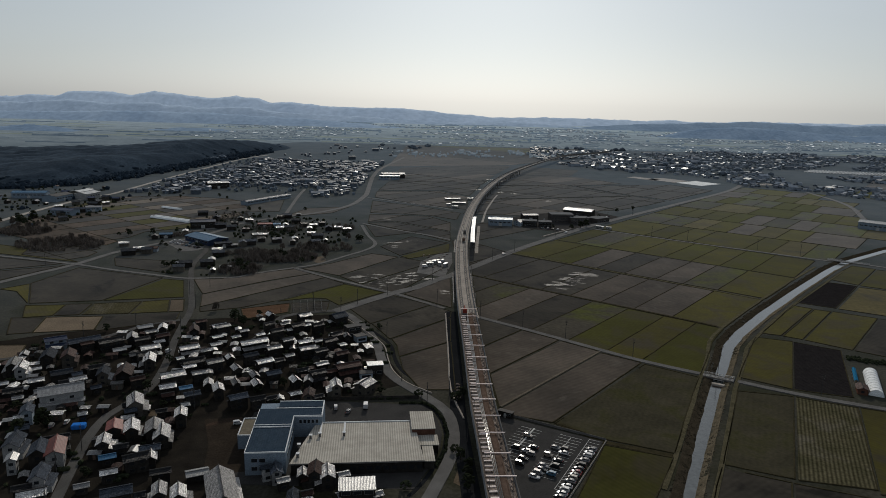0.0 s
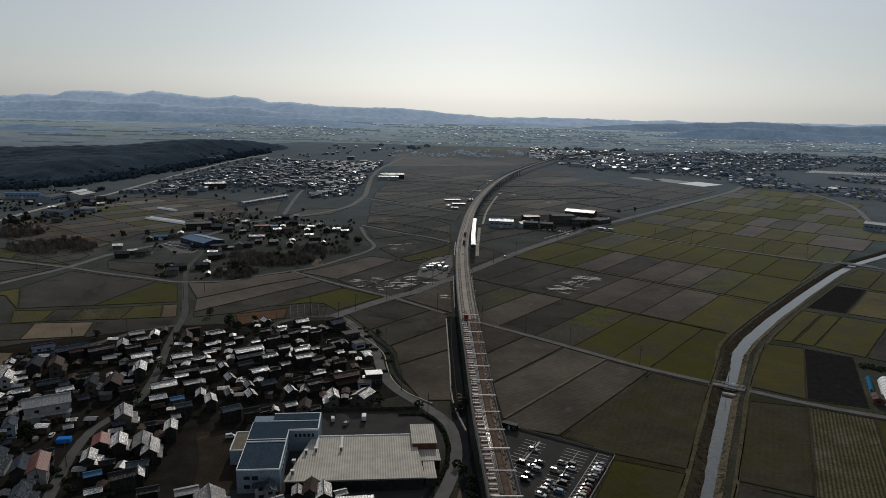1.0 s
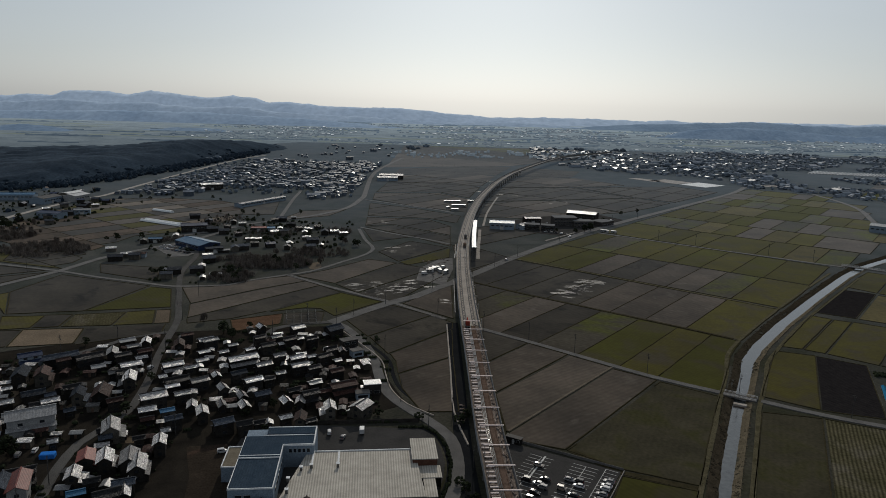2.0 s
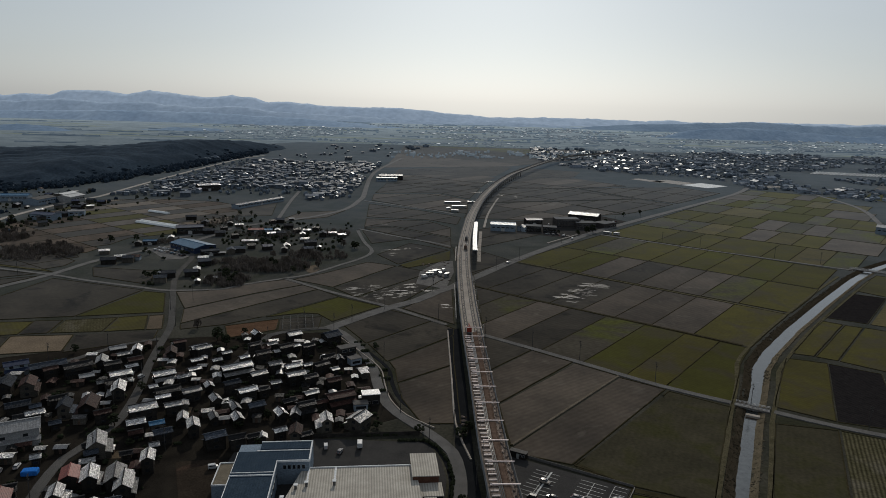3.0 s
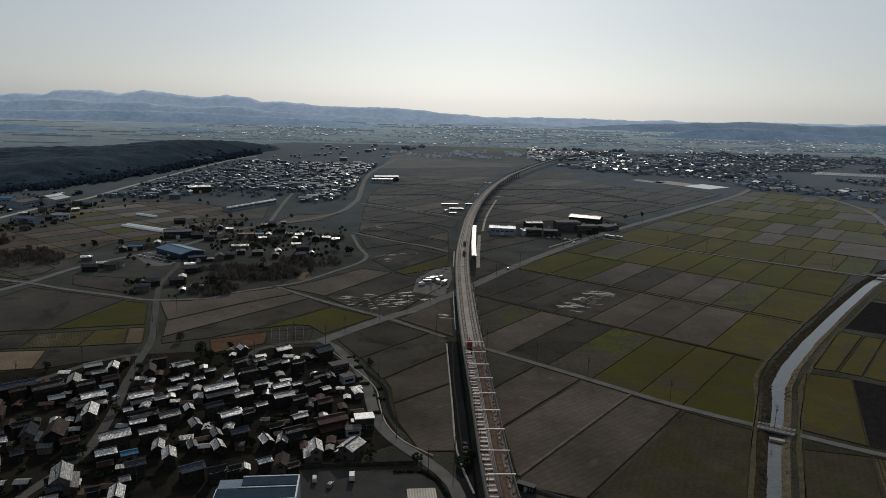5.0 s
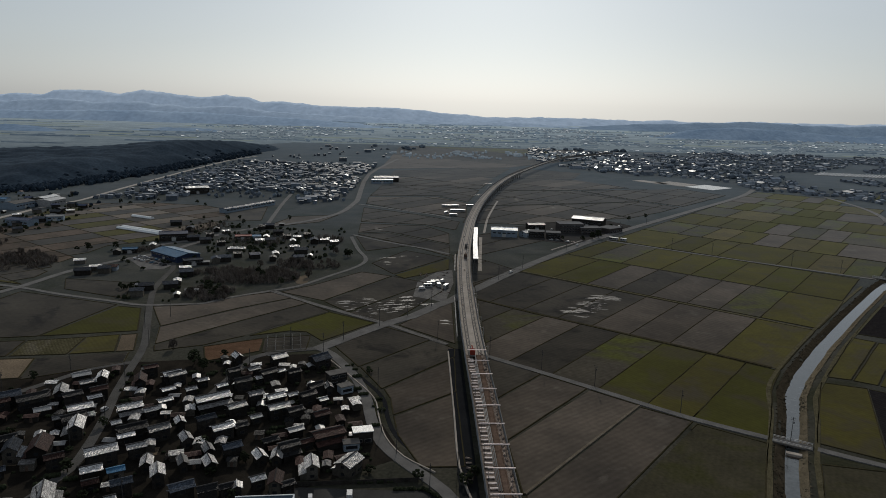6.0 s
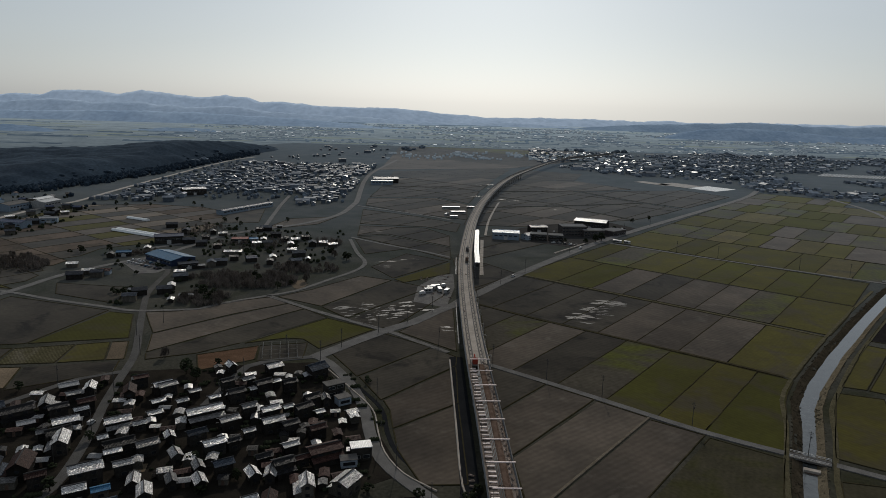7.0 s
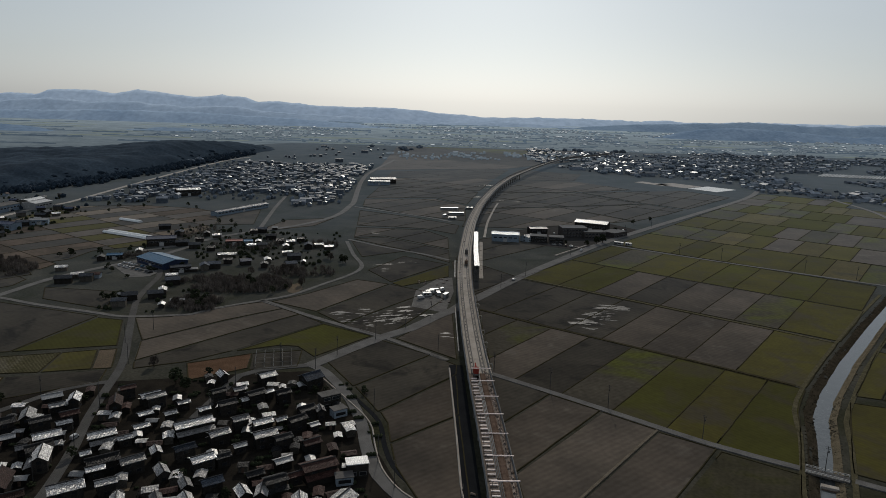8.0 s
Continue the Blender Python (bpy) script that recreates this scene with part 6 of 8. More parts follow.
# trellis frames over a vegetable plot
trellis = thing("trellis", pose(-79.5, 420.5, 0.1, 0, 0, 12), "pale pipe frames over a vegetable plot", "trellis")
for k in range(5):
    x = -9 + 4.4 * k
    frame_part = part("frame", boxes((x - 0.08, -9.5, 1.9, x + 0.08, 9.5, 2.05)), CONC_D, trellis)
    for y in (-9.4, -4.7, 0, 4.7, 9.4):
        part("post", boxes((x - 0.1, y - 0.1, 0, x + 0.1, y + 0.1, 1.9)), STEEL, frame_part)
for y in (-9.4, -3, 3, 9.4):
    part("cross_pipe", boxes((-9.1, y - 0.1, 2.05, 8.7, y + 0.1, 2.18)), CONC_D, trellis)
for x, y, a, b in ((-112, 262, 9, 6), (-104, 300, 8, 6), (-45, 305, 9, 5), (-60, 350, 8, 5), (-150, 290, 8, 6), (-185, 300, 9, 7)):
    tagged(obj("garden_plot", prism([(x - a / 2, y - b / 2), (x + a / 2, y - b / 2 + 1.5), (x + a / 2 - 1, y + b / 2 + 1), (x - a / 2 + 1, y + b / 2)], -0.1, 0.13), FIELD["tan"]), "dry yellowish grass plot between houses", "garden", kind="structure")


# ---- car park ----
tagged(obj("car_park", prism([(31.1, 269.2), (73.1, 247.4), (66.8, 235.6), (48.6, 201.2), (35.4, 169.7), (32.4, 169.7)], -0.1, 0.16), LOT), "dark asphalt car park beside the viaduct", "car park", kind="structure")
strip("car_park_wall", [(32.1, 271.7), (50.9, 261.3), (74.4, 248.6)], 0.5, 0.95, CONC_D, "low concrete wall round the car park", "wall", smooth=False)
strip("car_park_wall_east", [(74.4, 247.8), (67.6, 234.6), (49.7, 201.2), (39.3, 180.5)], 0.45, 0.7, CONC, "low pale concrete wall round the car park", "wall", smooth=False)
AX = Vector((math.cos(radians(-28)), math.sin(radians(-28))))
AY = Vector((math.cos(radians(62)), math.sin(radians(62))))


def bay_lines(x, y, n, length, pitch=2.5, both=False):
    """Painted parking bays: n strokes along a row that starts at x, y."""
    bm = bmesh.new()
    for k in range(n + 1):
        c = Vector((x, y)) - AY * (k * pitch)
        a, b = (c - AX * length if both else c), c + AX * length
        q = AY * 0.09
        bm.faces.new([bm.verts.new((*p, 0.175)) for p in (a - q, b - q, b + q, a + q)])
    a, b = Vector((x, y)), Vector((x, y)) - AY * (n * pitch)
    q = AX * 0.09
    bm.faces.new([bm.verts.new((*p, 0.18)) for p in (a - q, b - q, b + q, a + q)])
    tagged(obj("bay_marking", bm, PAINT), "white painted parking bay lines", "road marking", kind="structure")


bay_lines(45.2, 256.9, 14, 4.6, both=True)
bay_lines(60.8, 250.4, 14, 4.8, both=True)
bay_lines(67.9, 248.9, 17, 4.6)
strip("car_park_walk", [(46.7, 257.4), (37.6, 240.2)], 0.9, 0.2, PAINT, "white painted walkway strip", "road marking", smooth=False)

CAR_COLOURS = {
    "white": mat("white_car_paint", (0.42, 0.42, 0.42), (0.46, 0.46, 0.46), 2.0, rough=0.3, spec=0.35, local=True, grain=0.03),
    "silver": mat("silver_car_paint", (0.16, 0.16, 0.165), (0.2, 0.2, 0.205), 2.0, rough=0.32, metal=0.2, local=True, grain=0.03),
    "black": mat("black_car_paint", (0.012, 0.012, 0.013), (0.016, 0.016, 0.017), 2.0, rough=0.25, spec=0.35, local=True, grain=0.03),
    "blue": mat("blue_car_paint", (0.04, 0.1, 0.16), (0.05, 0.12, 0.19), 2.0, rough=0.2, spec=0.6, local=True, grain=0.03),
    "red": mat("red_car_paint", (0.2, 0.02, 0.02), (0.24, 0.03, 0.03), 2.0, rough=0.2, spec=0.6, local=True, grain=0.03),
    "beige": mat("beige_car_paint", (0.2, 0.17, 0.14), (0.24, 0.2, 0.17), 2.0, rough=0.25, spec=0.6, local=True, grain=0.03),
}
LAMP = mat("clear_lamp_glass", (0.6, 0.6, 0.58), None, 2.0, rough=0.1)
TAIL = mat("red_lamp_glass", (0.3, 0.01, 0.01), None, 2.0, rough=0.15)
protos = {}


def loft(sections):
    """A rounded body from cross-sections: x, half-width, bottom, top."""
    bm = bmesh.new()
    rings = []
    for x, hw, z0, z1 in sections:
        m = (z1 - z0) * 0.25
        rings.append([bm.verts.new((x, a, b)) for a, b in ((-hw * 0.92, z0), (hw * 0.92, z0), (hw, z0 + m), (hw, z1 - m), (hw * 0.85, z1), (-hw * 0.85, z1), (-hw, z1 - m), (-hw, z0 + m))])
    for a, b in zip(rings, rings[1:]):
        for k in range(8):
            bm.faces.new((a[k], a[(k + 1) % 8], b[(k + 1) % 8], b[k]))
    bm.faces.new(rings[0][::-1])
    bm.faces.new(rings[-1])
    bmesh.ops.recalc_face_normals(bm, faces=bm.faces[:])
    return bm


def car(x, y, rot, colour, van=False, z=0.16, group="parked cars"):
    key = (colour, van)
    m = pose(x, y, z, 0, 0, rot)
    if key in protos:
        return copy_thing(protos[key], m)
    ob = thing("car", m, "parked " + colour + (" box-shaped minivan" if van else " hatchback car"), "car", group)
    if van:
        part("body", loft([(-1.75, 0.7, 0.32, 1.3), (-1.65, 0.76, 0.26, 1.75), (0.7, 0.77, 0.25, 1.8), (1.15, 0.76, 0.25, 1.1), (1.7, 0.7, 0.3, 0.95)]), CAR_COLOURS[colour], ob)
        part("glass", loft([(-1.5, 0.785, 1.1, 1.55), (0.75, 0.785, 1.1, 1.58), (1.1, 0.74, 1.05, 1.15)]), GLASS, ob)
    else:
        part("body", loft([(-2.0, 0.7, 0.35, 0.9), (-1.85, 0.82, 0.28, 0.98), (0.6, 0.85, 0.25, 0.96), (1.6, 0.82, 0.27, 0.86), (2.05, 0.68, 0.33, 0.72)]), CAR_COLOURS[colour], ob)
        part("glass", loft([(-1.75, 0.7, 0.92, 1.2), (-1.2, 0.72, 0.92, 1.42), (0.25, 0.72, 0.92, 1.44), (1.0, 0.68, 0.9, 1.0)]), GLASS, ob)
        part("roof", loft([(-1.3, 0.6, 1.38, 1.46), (-0.5, 0.64, 1.41, 1.49), (0.25, 0.6, 1.39, 1.47)]), CAR_COLOURS[colour], ob)
    for wx in (-1.2, 1.25):
        for wy in (-0.72, 0.72):
            bm = bmesh.new()
            bmesh.ops.create_cone(bm, cap_ends=True, segments=12, radius1=0.31, radius2=0.31, depth=0.2, matrix=pose(wx, wy, 0.31, 90, 0, 0))
            part("wheel", bm, RUBBER, ob)
    for wy in (-0.5, 0.5):
        part("headlight", boxes((1.6 if van else 1.92, wy - 0.14, 0.62, 1.72 if van else 2.06, wy + 0.14, 0.76)), LAMP, ob)
        part("tail_light", boxes((-1.78 if van else -2.03, wy - 0.1, 0.7, -1.66 if van else -1.9, wy + 0.1, 0.95)), TAIL, ob)
    protos[key] = ob
    return ob


car(37.1, 239.7, 152, "black", True)
car(44, 240.1, 152, "black")
car(43, 250, -28, "beige")
car(41.1, 237.2, 152, "white")
car(42.3, 234.7, 152, "silver", True)
car(39.1, 231.3, -28, "black")
car(37.4, 227.4, -28, "black", True)
car(52.9, 240.1, -28, "silver")
car(55.9, 239.1, 152, "black", True)
car(55.3, 236.2, 152, "white")
car(49, 234.2, -28, "beige", True)
car(52.2, 230.3, 152, "black")
car(50.4, 226.1, 152, "black", True)
car(46.1, 226.2, -28, "silver")
car(45.1, 223.5, -28, "black")
car(43.5, 220.9, -28, "silver", True)
car(41.7, 218.4, -28, "white")
car(48.1, 220.4, 152, "blue", True)
for k, (c, v) in enumerate((("silver", 0), ("white", 0), ("white", 1), ("silver", 0), ("black", 1), ("black", 0), ("red", 0), ("black", 0), ("beige", 1), ("silver", 0), ("white", 0), ("white", 1), ("white", 0), ("black", 0))):
    s = (0, 3.2, 5.8, 9.6, 14.0, 16.8, 19.6, 22.0, 24.4, 26.8, 30.6, 33.4, 36.0, 38.6)[k]
    p = Vector((66.9, 239.6)) - AY * s
    car(p.x, p.y, 152, c, bool(v))
for x, y, rot, c, v in ((-38.2, 271, 100, "white", True), (-32.3, 267.6, 80, "silver", False), (-75.9, 253.9, 20, "white", True), (-148.6, 247.3, 100, "silver", True), (-144.6, 251.2, 100, "white", False), (-138.7, 314.5, 100, "white", True), (-135.7, 333.2, 75, "white", True)):
    car(x, y, rot, c, v, 0.26)


def small_truck(x, y, rot, z=0.16):
    ob = thing("box_truck", pose(x, y, z, 0, 0, rot), "small white box truck", "truck")
    part("cargo_box", bevelled(boxes((-2.4, -0.95, 0.75, 1.0, 0.95, 2.7)), 0.06), CAR_COLOURS["white"], ob)
    part("cab", loft([(1.05, 0.85, 0.4, 2.0), (1.9, 0.85, 0.4, 1.9), (2.4, 0.8, 0.4, 1.1)]), CAR_COLOURS["white"], ob)
    part("windscreen", loft([(1.7, 0.86, 1.2, 1.8), (2.3, 0.8, 1.15, 1.3)]), GLASS, ob)
    part("chassis", boxes((-2.3, -0.6, 0.45, 2.2, 0.6, 0.75)), RUBBER, ob)
    for wx in (-1.5, 1.7):
        for wy in (-0.75, 0.75):
            bm = bmesh.new()
            bmesh.ops.create_cone(bm, cap_ends=True, segments=12, radius1=0.38, radius2=0.38, depth=0.25, matrix=pose(wx, wy, 0.38, 90, 0, 0))
            part("wheel", bm, RUBBER, ob)


small_truck(-25.3, 272.5, 95)
small_truck(-7.3, 536.2, 30, 0.12)
small_truck(7.4, 557.5, 60, 0.12)
car(61.4, 592.9, 56, "white", False, 0.32)
car(136.2, 706.2, 236, "white", True, 0.32)

hut = thing("site_hut", pose(35.6, 267.7, 0.16, 0, 0, -28), "grey site hut with a pale flat roof by the car park", "hut")
part("wall", boxes((-3.2, -1.1, 0, 3.2, 1.1, 2.5)), WALL["wood"], hut)
part("roof", bevelled(boxes((-3.4, -1.3, 2.5, 3.4, 1.3, 2.7)), 0.05), CONC_D, hut)
part("door", boxes((-0.5, -1.16, 0, 0.5, -1.08, 2.0)), STEEL, hut)
windows_row(hut, 0.6, 3.0, -1.1, 1.0, 1.9, 2, 0.25)

# works yard beside the crossing, with stacked material and cabins
tagged(obj("works_yard", prism([(-13.1, 518.7), (8.6, 506.7), (15.3, 557.4), (15.2, 596.4), (4.4, 592.6), (-11.3, 557.7)], -0.1, 0.11), CONC_D), "grey gravel works yard beside the viaduct", "yard", kind="structure")


def cabin(x, y, rot, L=6.0, Wd=2.4, h=2.6, z=0.11):
    ob = thing("site_cabin", pose(x, y, z, 0, 0, rot), "white steel site cabin in the works yard", "cabin", "site cabins")
    part("wall", bevelled(boxes((-L / 2, -Wd / 2, 0.15, L / 2, Wd / 2, h)), 0.04), WALL["white"], ob)
    part("roof", boxes((-L / 2 - 0.1, -Wd / 2 - 0.1, h, L / 2 + 0.1, Wd / 2 + 0.1, h + 0.12)), ROOF["white"], ob)
    part("skid", boxes((-L / 2, -Wd / 2 + 0.2, 0, L / 2, -Wd / 2 + 0.4, 0.15), (-L / 2, Wd / 2 - 0.4, 0, L / 2, Wd / 2 - 0.2, 0.15)), RUST, ob)
    windows_row(ob, -L / 2 + 0.3, L / 2 - 1.4, -Wd / 2, 1.0, 1.9, 2, 0.3)
    part("door", boxes((L / 2 - 1.2, -Wd / 2 - 0.06, 0.2, L / 2 - 0.4, -Wd / 2 + 0.02, 2.1)), STEEL, ob)


for a in ((-1.4, 549.8, 20), (4.5, 545.8, 100), (-3.4, 544, 15), (1.5, 553.7, 10), (9.5, 542.8, 70), (19, 935.2, 10, 22, 5), (44.3, 942.4, 5, 10, 4), (26.9, 898.5, 8, 18, 6), (21.2, 863.9, 12, 9, 4), (13.3, 881.4, 60, 7, 3)):
    cabin(*a)
for k in range(22):
    copy_thing(gear, pose(rng.uniform(-10, 12), rng.uniform(525, 592), 0.11, 0, 0, rng.uniform(0, 180)))

# ---- utility poles ----
pole_proto = None
poles_farm_road = [(110.6, 343.9, -34), (79, 371.6, -34), (56.3, 390.3, -34), (31.6, 409.2, -34), (49.7, 569.6, 56), (72.6, 608.7, 56), (122.6, 687.5, 56), (167.1, 753.9, 56), (199.8, 792.8, 56), (243.1, 843.9, 56), (-48.5, 428, 50), (-30.7, 453.3, 50), (-15, 474.7, 50), (-0.3, 496.1, 50), (3.9, 433.4, 60)]
poles_main_road = [(-148.7, 410.2, 105), (-301.5, 512.1, -60), (-139.7, 361.8, 105), (-127.2, 229.4, 100), (-120.7, 258.1, 100), (-75.2, 416.4, 40), (-23.6, 362, 110), (256.8, 683.9, -34), (225.7, 702.8, -34), (310.4, 643.5, -34), (-56.4, 408.4, 50), (-11.5, 302.9, 110), (11.3, 289, 100), (-134.7, 303.6, 100), (-131.7, 325.3, 100)]
poles_village = [(-162.7, 438.9, 105), (-156.7, 461.4, 105), (-115.7, 185.8, 100), (-125.7, 209.6, 100), (-97.8, 265.9, 0), (-88, 382.1, 90), (-91, 354.6, 90), (-187.6, 348.4, 60), (-167.6, 368, 60), (-18.5, 320.7, 110), (1.4, 277.3, 100), (18.3, 243.7, 95), (147, 319.7, -34), (188.3, 298.9, -30), (341.5, 622.8, -34)]
for x, y, rot in poles_farm_road + poles_main_road + poles_village:
    m = pose(x, y, 0, 0.6, -0.5, rot)
    if pole_proto is None:
        pole_proto = thing("utility_pole", m, "slim grey concrete utility pole with crossarms", "utility pole", "utility poles along the roads")
        bm = bmesh.new()
        bmesh.ops.create_cone(bm, cap_ends=True, segments=8, radius1=0.16, radius2=0.09, depth=11.0, matrix=pose(0, 0, 5.5))
        part("shaft", bm, POLE, pole_proto)
        for z, w in ((10.4, 0.9), (9.7, 0.75)):
            arm = part("crossarm", boxes((-w, -0.05, z, w, 0.05, z + 0.1)), POLE, pole_proto)
            for s in (-0.9, 0, 0.9):
                part("insulator", boxes((s * w - 0.04, -0.04, z + 0.1, s * w + 0.04, 0.04, z + 0.3)), POLE, arm)
        bm = bmesh.new()
        bmesh.ops.create_cone(bm, cap_ends=True, segments=10, radius1=0.22, radius2=0.22, depth=0.7, matrix=pose(0.38, 0, 8.6))
        part("transformer", bm, POLE, pole_proto)
    else:
        copy_thing(pole_proto, m)

# ---- clearances along the roads ----
ROADS = [[(-206, 598), (-199, 576), (-195.9, 551.8), (-190.8, 521.6), (-180.7, 490.4)], [(-450.6, 691.4), (-453.3, 771.9), (-448.9, 858.1), (-439.2, 1001.2), (-439.4, 1184.6), (-435.5, 1391.7), (-383.5, 1784.3)], [(-247.3, 658.8), (-215.4, 697.4), (-198.5, 733.2), (-172.7, 763), (-143, 796.5), (-112.4, 862.8), (-104.7, 947.7), (-113.7, 1115.5), (-119.7, 1230.8), (-117.9, 1370.1)], [(-200.4, 1013.8), (-191.5, 915.8), (-174.7, 769.8)], [(-280.4, 516.8), (-270.4, 562.9), (-247.3, 606.8), (-212.4, 687.6)], [(-193.5, 561), (-179.6, 483.3)]]


def clear(x, y, gap=10):
    p = Vector((x, y))
    for line in ROADS:
        for a, b in zip(line, line[1:]):
            a, b = Vector(a), Vector(b)
            t = max(0, min(1, (p - a).dot(b - a) / (b - a).length_squared))
            if (p - a - (b - a) * t).length < gap:
                return False
    return True


# ---- trees ----
def tree_proto(name, leaf, height, radius, n, seed, label, bare=False):
    r = random.Random(seed)
    ob = thing(name, pose(0, 0, 0), label, "tree", "trees among the houses")
    bm = bmesh.new()
    bmesh.ops.create_cone(bm, cap_ends=True, segments=7, radius1=0.05 * height, radius2=0.02 * height, depth=height * 0.6, matrix=pose(0, 0, height * 0.3))
    for k in range(5):
        a = k * 1.3 + r.random()
        bmesh.ops.create_cone(bm, cap_ends=True, segments=5, radius1=0.018 * height, radius2=0.006 * height, depth=height * 0.4, matrix=pose(math.cos(a) * radius * 0.3, math.sin(a) * radius * 0.3, height * 0.55, 35 * math.sin(a), -35 * math.cos(a) * -1, 0))
    part("trunk", bm, BARK, ob)
    allv, allf, base = [], [], 0
    for k in range(n):
        a, q = r.uniform(0, math.tau), r.random() ** 0.5
        z = height * r.uniform(0.35, 1.0)
        room = radius * (1 - abs((z / height - 0.55) / 0.5) ** 2.2) ** 0.5 if abs(z / height - 0.55) < 0.5 else radius * 0.3
        vs, fs = TWIGS[k % 5] if bare else CLUMPS[k % 4]
        s = r.uniform(0.16, 0.34) * radius * (1.9 if bare else 1.0)
        allv.append(vs * (s, s, s * (1.0 if bare else 0.75)) + (math.cos(a) * q * room, math.sin(a) * q * room, z))
        allf.append(fs + base)
        base += len(vs)
    me = bpy.data.meshes.new("crown")
    me.from_pydata(np.concatenate(allv).tolist(), [], np.concatenate(allf).tolist())
    me.materials.append(leaf)
    c = new("crown", me)
    c.parent = ob
    return ob


TREES = [tree_proto("tree", LEAF, 6.5, 2.8, 46, 1, "dark evergreen garden tree"), tree_proto("tree", LEAF, 9.0, 3.6, 60, 2, "tall dark evergreen tree"), tree_proto("shrub", LEAF, 3.0, 2.0, 30, 3, "dark clipped garden shrub"), tree_proto("tree", LEAF_B, 8.5, 3.6, 52, 4, "bare brown leafless tree", True)]
tree_used = set()


def tree(kind, x, y, s=1.0):
    m = pose(x, y, 0, 0, 0, (x * 37 + y * 11) % 360) @ Matrix.Diagonal((s, s, s, 1))
    if kind not in tree_used:
        tree_used.add(kind)
        TREES[kind].matrix_basis = m
        return
    copy_thing(TREES[kind], m)


garden_trees = [(1, -151.6, 246.3, 0.9), (1, -157.6, 240.4, 0.8), (0, -125.7, 284.8, 0.8), (0, -67, 295.3, 0.7), (2, -40.2, 290.3, 1), (2, -28.3, 287.3, 1), (2, -2.6, 286.1, 1), (0, 15.4, 229.9, 0.9), (0, 18.4, 223, 0.9), (0, 17.4, 218.1, 0.8), (2, 13.4, 235.8, 1), (0, -64, 270.7, 0.7), (0, -129.7, 319.4, 0.8), (1, -125.8, 333.2, 0.7), (1, -116.9, 387.3, 0.9), (0, -105, 397, 0.8)]
roadside_trees = [(1, -109.9, 380.3, 0.7), (3, -134.8, 407.1, 0.6), (0, 17.2, 287, 0.9), (2, 14.2, 283.1, 1.3), (2, -20.4, 289.2, 1), (0, -145.7, 303.7, 0.8), (0, -152.6, 272.1, 0.8), (0, -169.6, 259.3, 1), (2, -76, 285.5, 1), (0, -85.9, 303.3, 0.7), (2, -58.2, 342.6, 1), (2, -48.3, 347.4, 1), (2, -30.4, 320.7, 1)]
school_trees = [(0, 17.4, 210.2, 1), (2, -4.3, 209.2, 1), (3, -93.9, 293.5, 0.6), (0, 175.6, 785.6, 1), (1, 191.1, 798.8, 0.8), (1, 158.4, 741.5, 0.9), (1, 166.1, 749.1, 1), (0, 146.7, 732.1, 1), (0, 228.4, 863.4, 1), (0, 254.4, 886.8, 1), (0, 127.2, 735.3, 0.8)]
for k, x, y, s in garden_trees + roadside_trees + school_trees:
    tree(k, x, y, s)
for _ in range(70):
    x, y = rng.uniform(-190, -20), rng.uniform(190, 385)
    if -95 < x < 5 and 205 < y < 285:
        continue
    tree(rng.choice((0, 2, 2, 2)), x, y, rng.uniform(0.5, 0.9))
# woods round the western hamlet
for cx, cy, rx, ry, n, kinds in ((-335, 585, 34, 26, 26, (3, 3, 3, 3)), (-393, 642, 30, 24, 16, (3, 3)), (-118, 556, 32, 20, 22, (3, 3, 3, 0)), (-150, 512, 14, 12, 14, (1, 3, 0)), (-112, 598, 30, 12, 12, (3, 3, 0)), (-205, 521, 14, 12, 5, (0, 2)), (-225, 600, 40, 30, 10, (0, 2)), (-150, 690, 40, 40, 12, (0, 2)), (-80, 640, 12, 16, 5, (3, 0)), (-290, 640, 26, 16, 5, (0, 2)), (-430, 690, 30, 20, 10, (3, 1)), (-330, 880, 60, 60, 8, (0, 2)), (-200, 780, 60, 40, 10, (0, 2))):
    for _ in range(n):
        a, q = rng.uniform(0, math.tau), rng.random() ** 0.5
        tree(rng.choice(kinds), cx + math.cos(a) * q * rx, cy + math.sin(a) * q * ry, rng.uniform(0.6, 1.25))

thicket = []
for cx, cy, rx, ry, n in ((-330, 585, 36, 28, 420), (-395, 640, 26, 22, 220), (-140, 560, 42, 22, 480), (-148, 510, 18, 14, 160), (-100, 600, 26, 14, 160), (-240, 640, 18, 12, 60), (-100, 700, 14, 16, 70), (-165, 690, 30, 30, 70), (-225, 745, 26, 30, 60)):
    for _ in range(n):
        a, q = rng.uniform(0, math.tau), rng.random() ** 0.5
        r = rng.uniform(1.6, 3.6)
        x, y = cx + math.cos(a) * q * rx, cy + math.sin(a) * q * ry
        if noise.noise((x * 0.05, y * 0.05, 3)) > -0.3 and clear(x, y, 5):
            thicket.append((x, y, r * 0.5, r * 1.0, r * 1.1))
cluster("thicket", THICKET, thicket, TWIGS, "brown leafless thicket round the hamlet", "bushes")

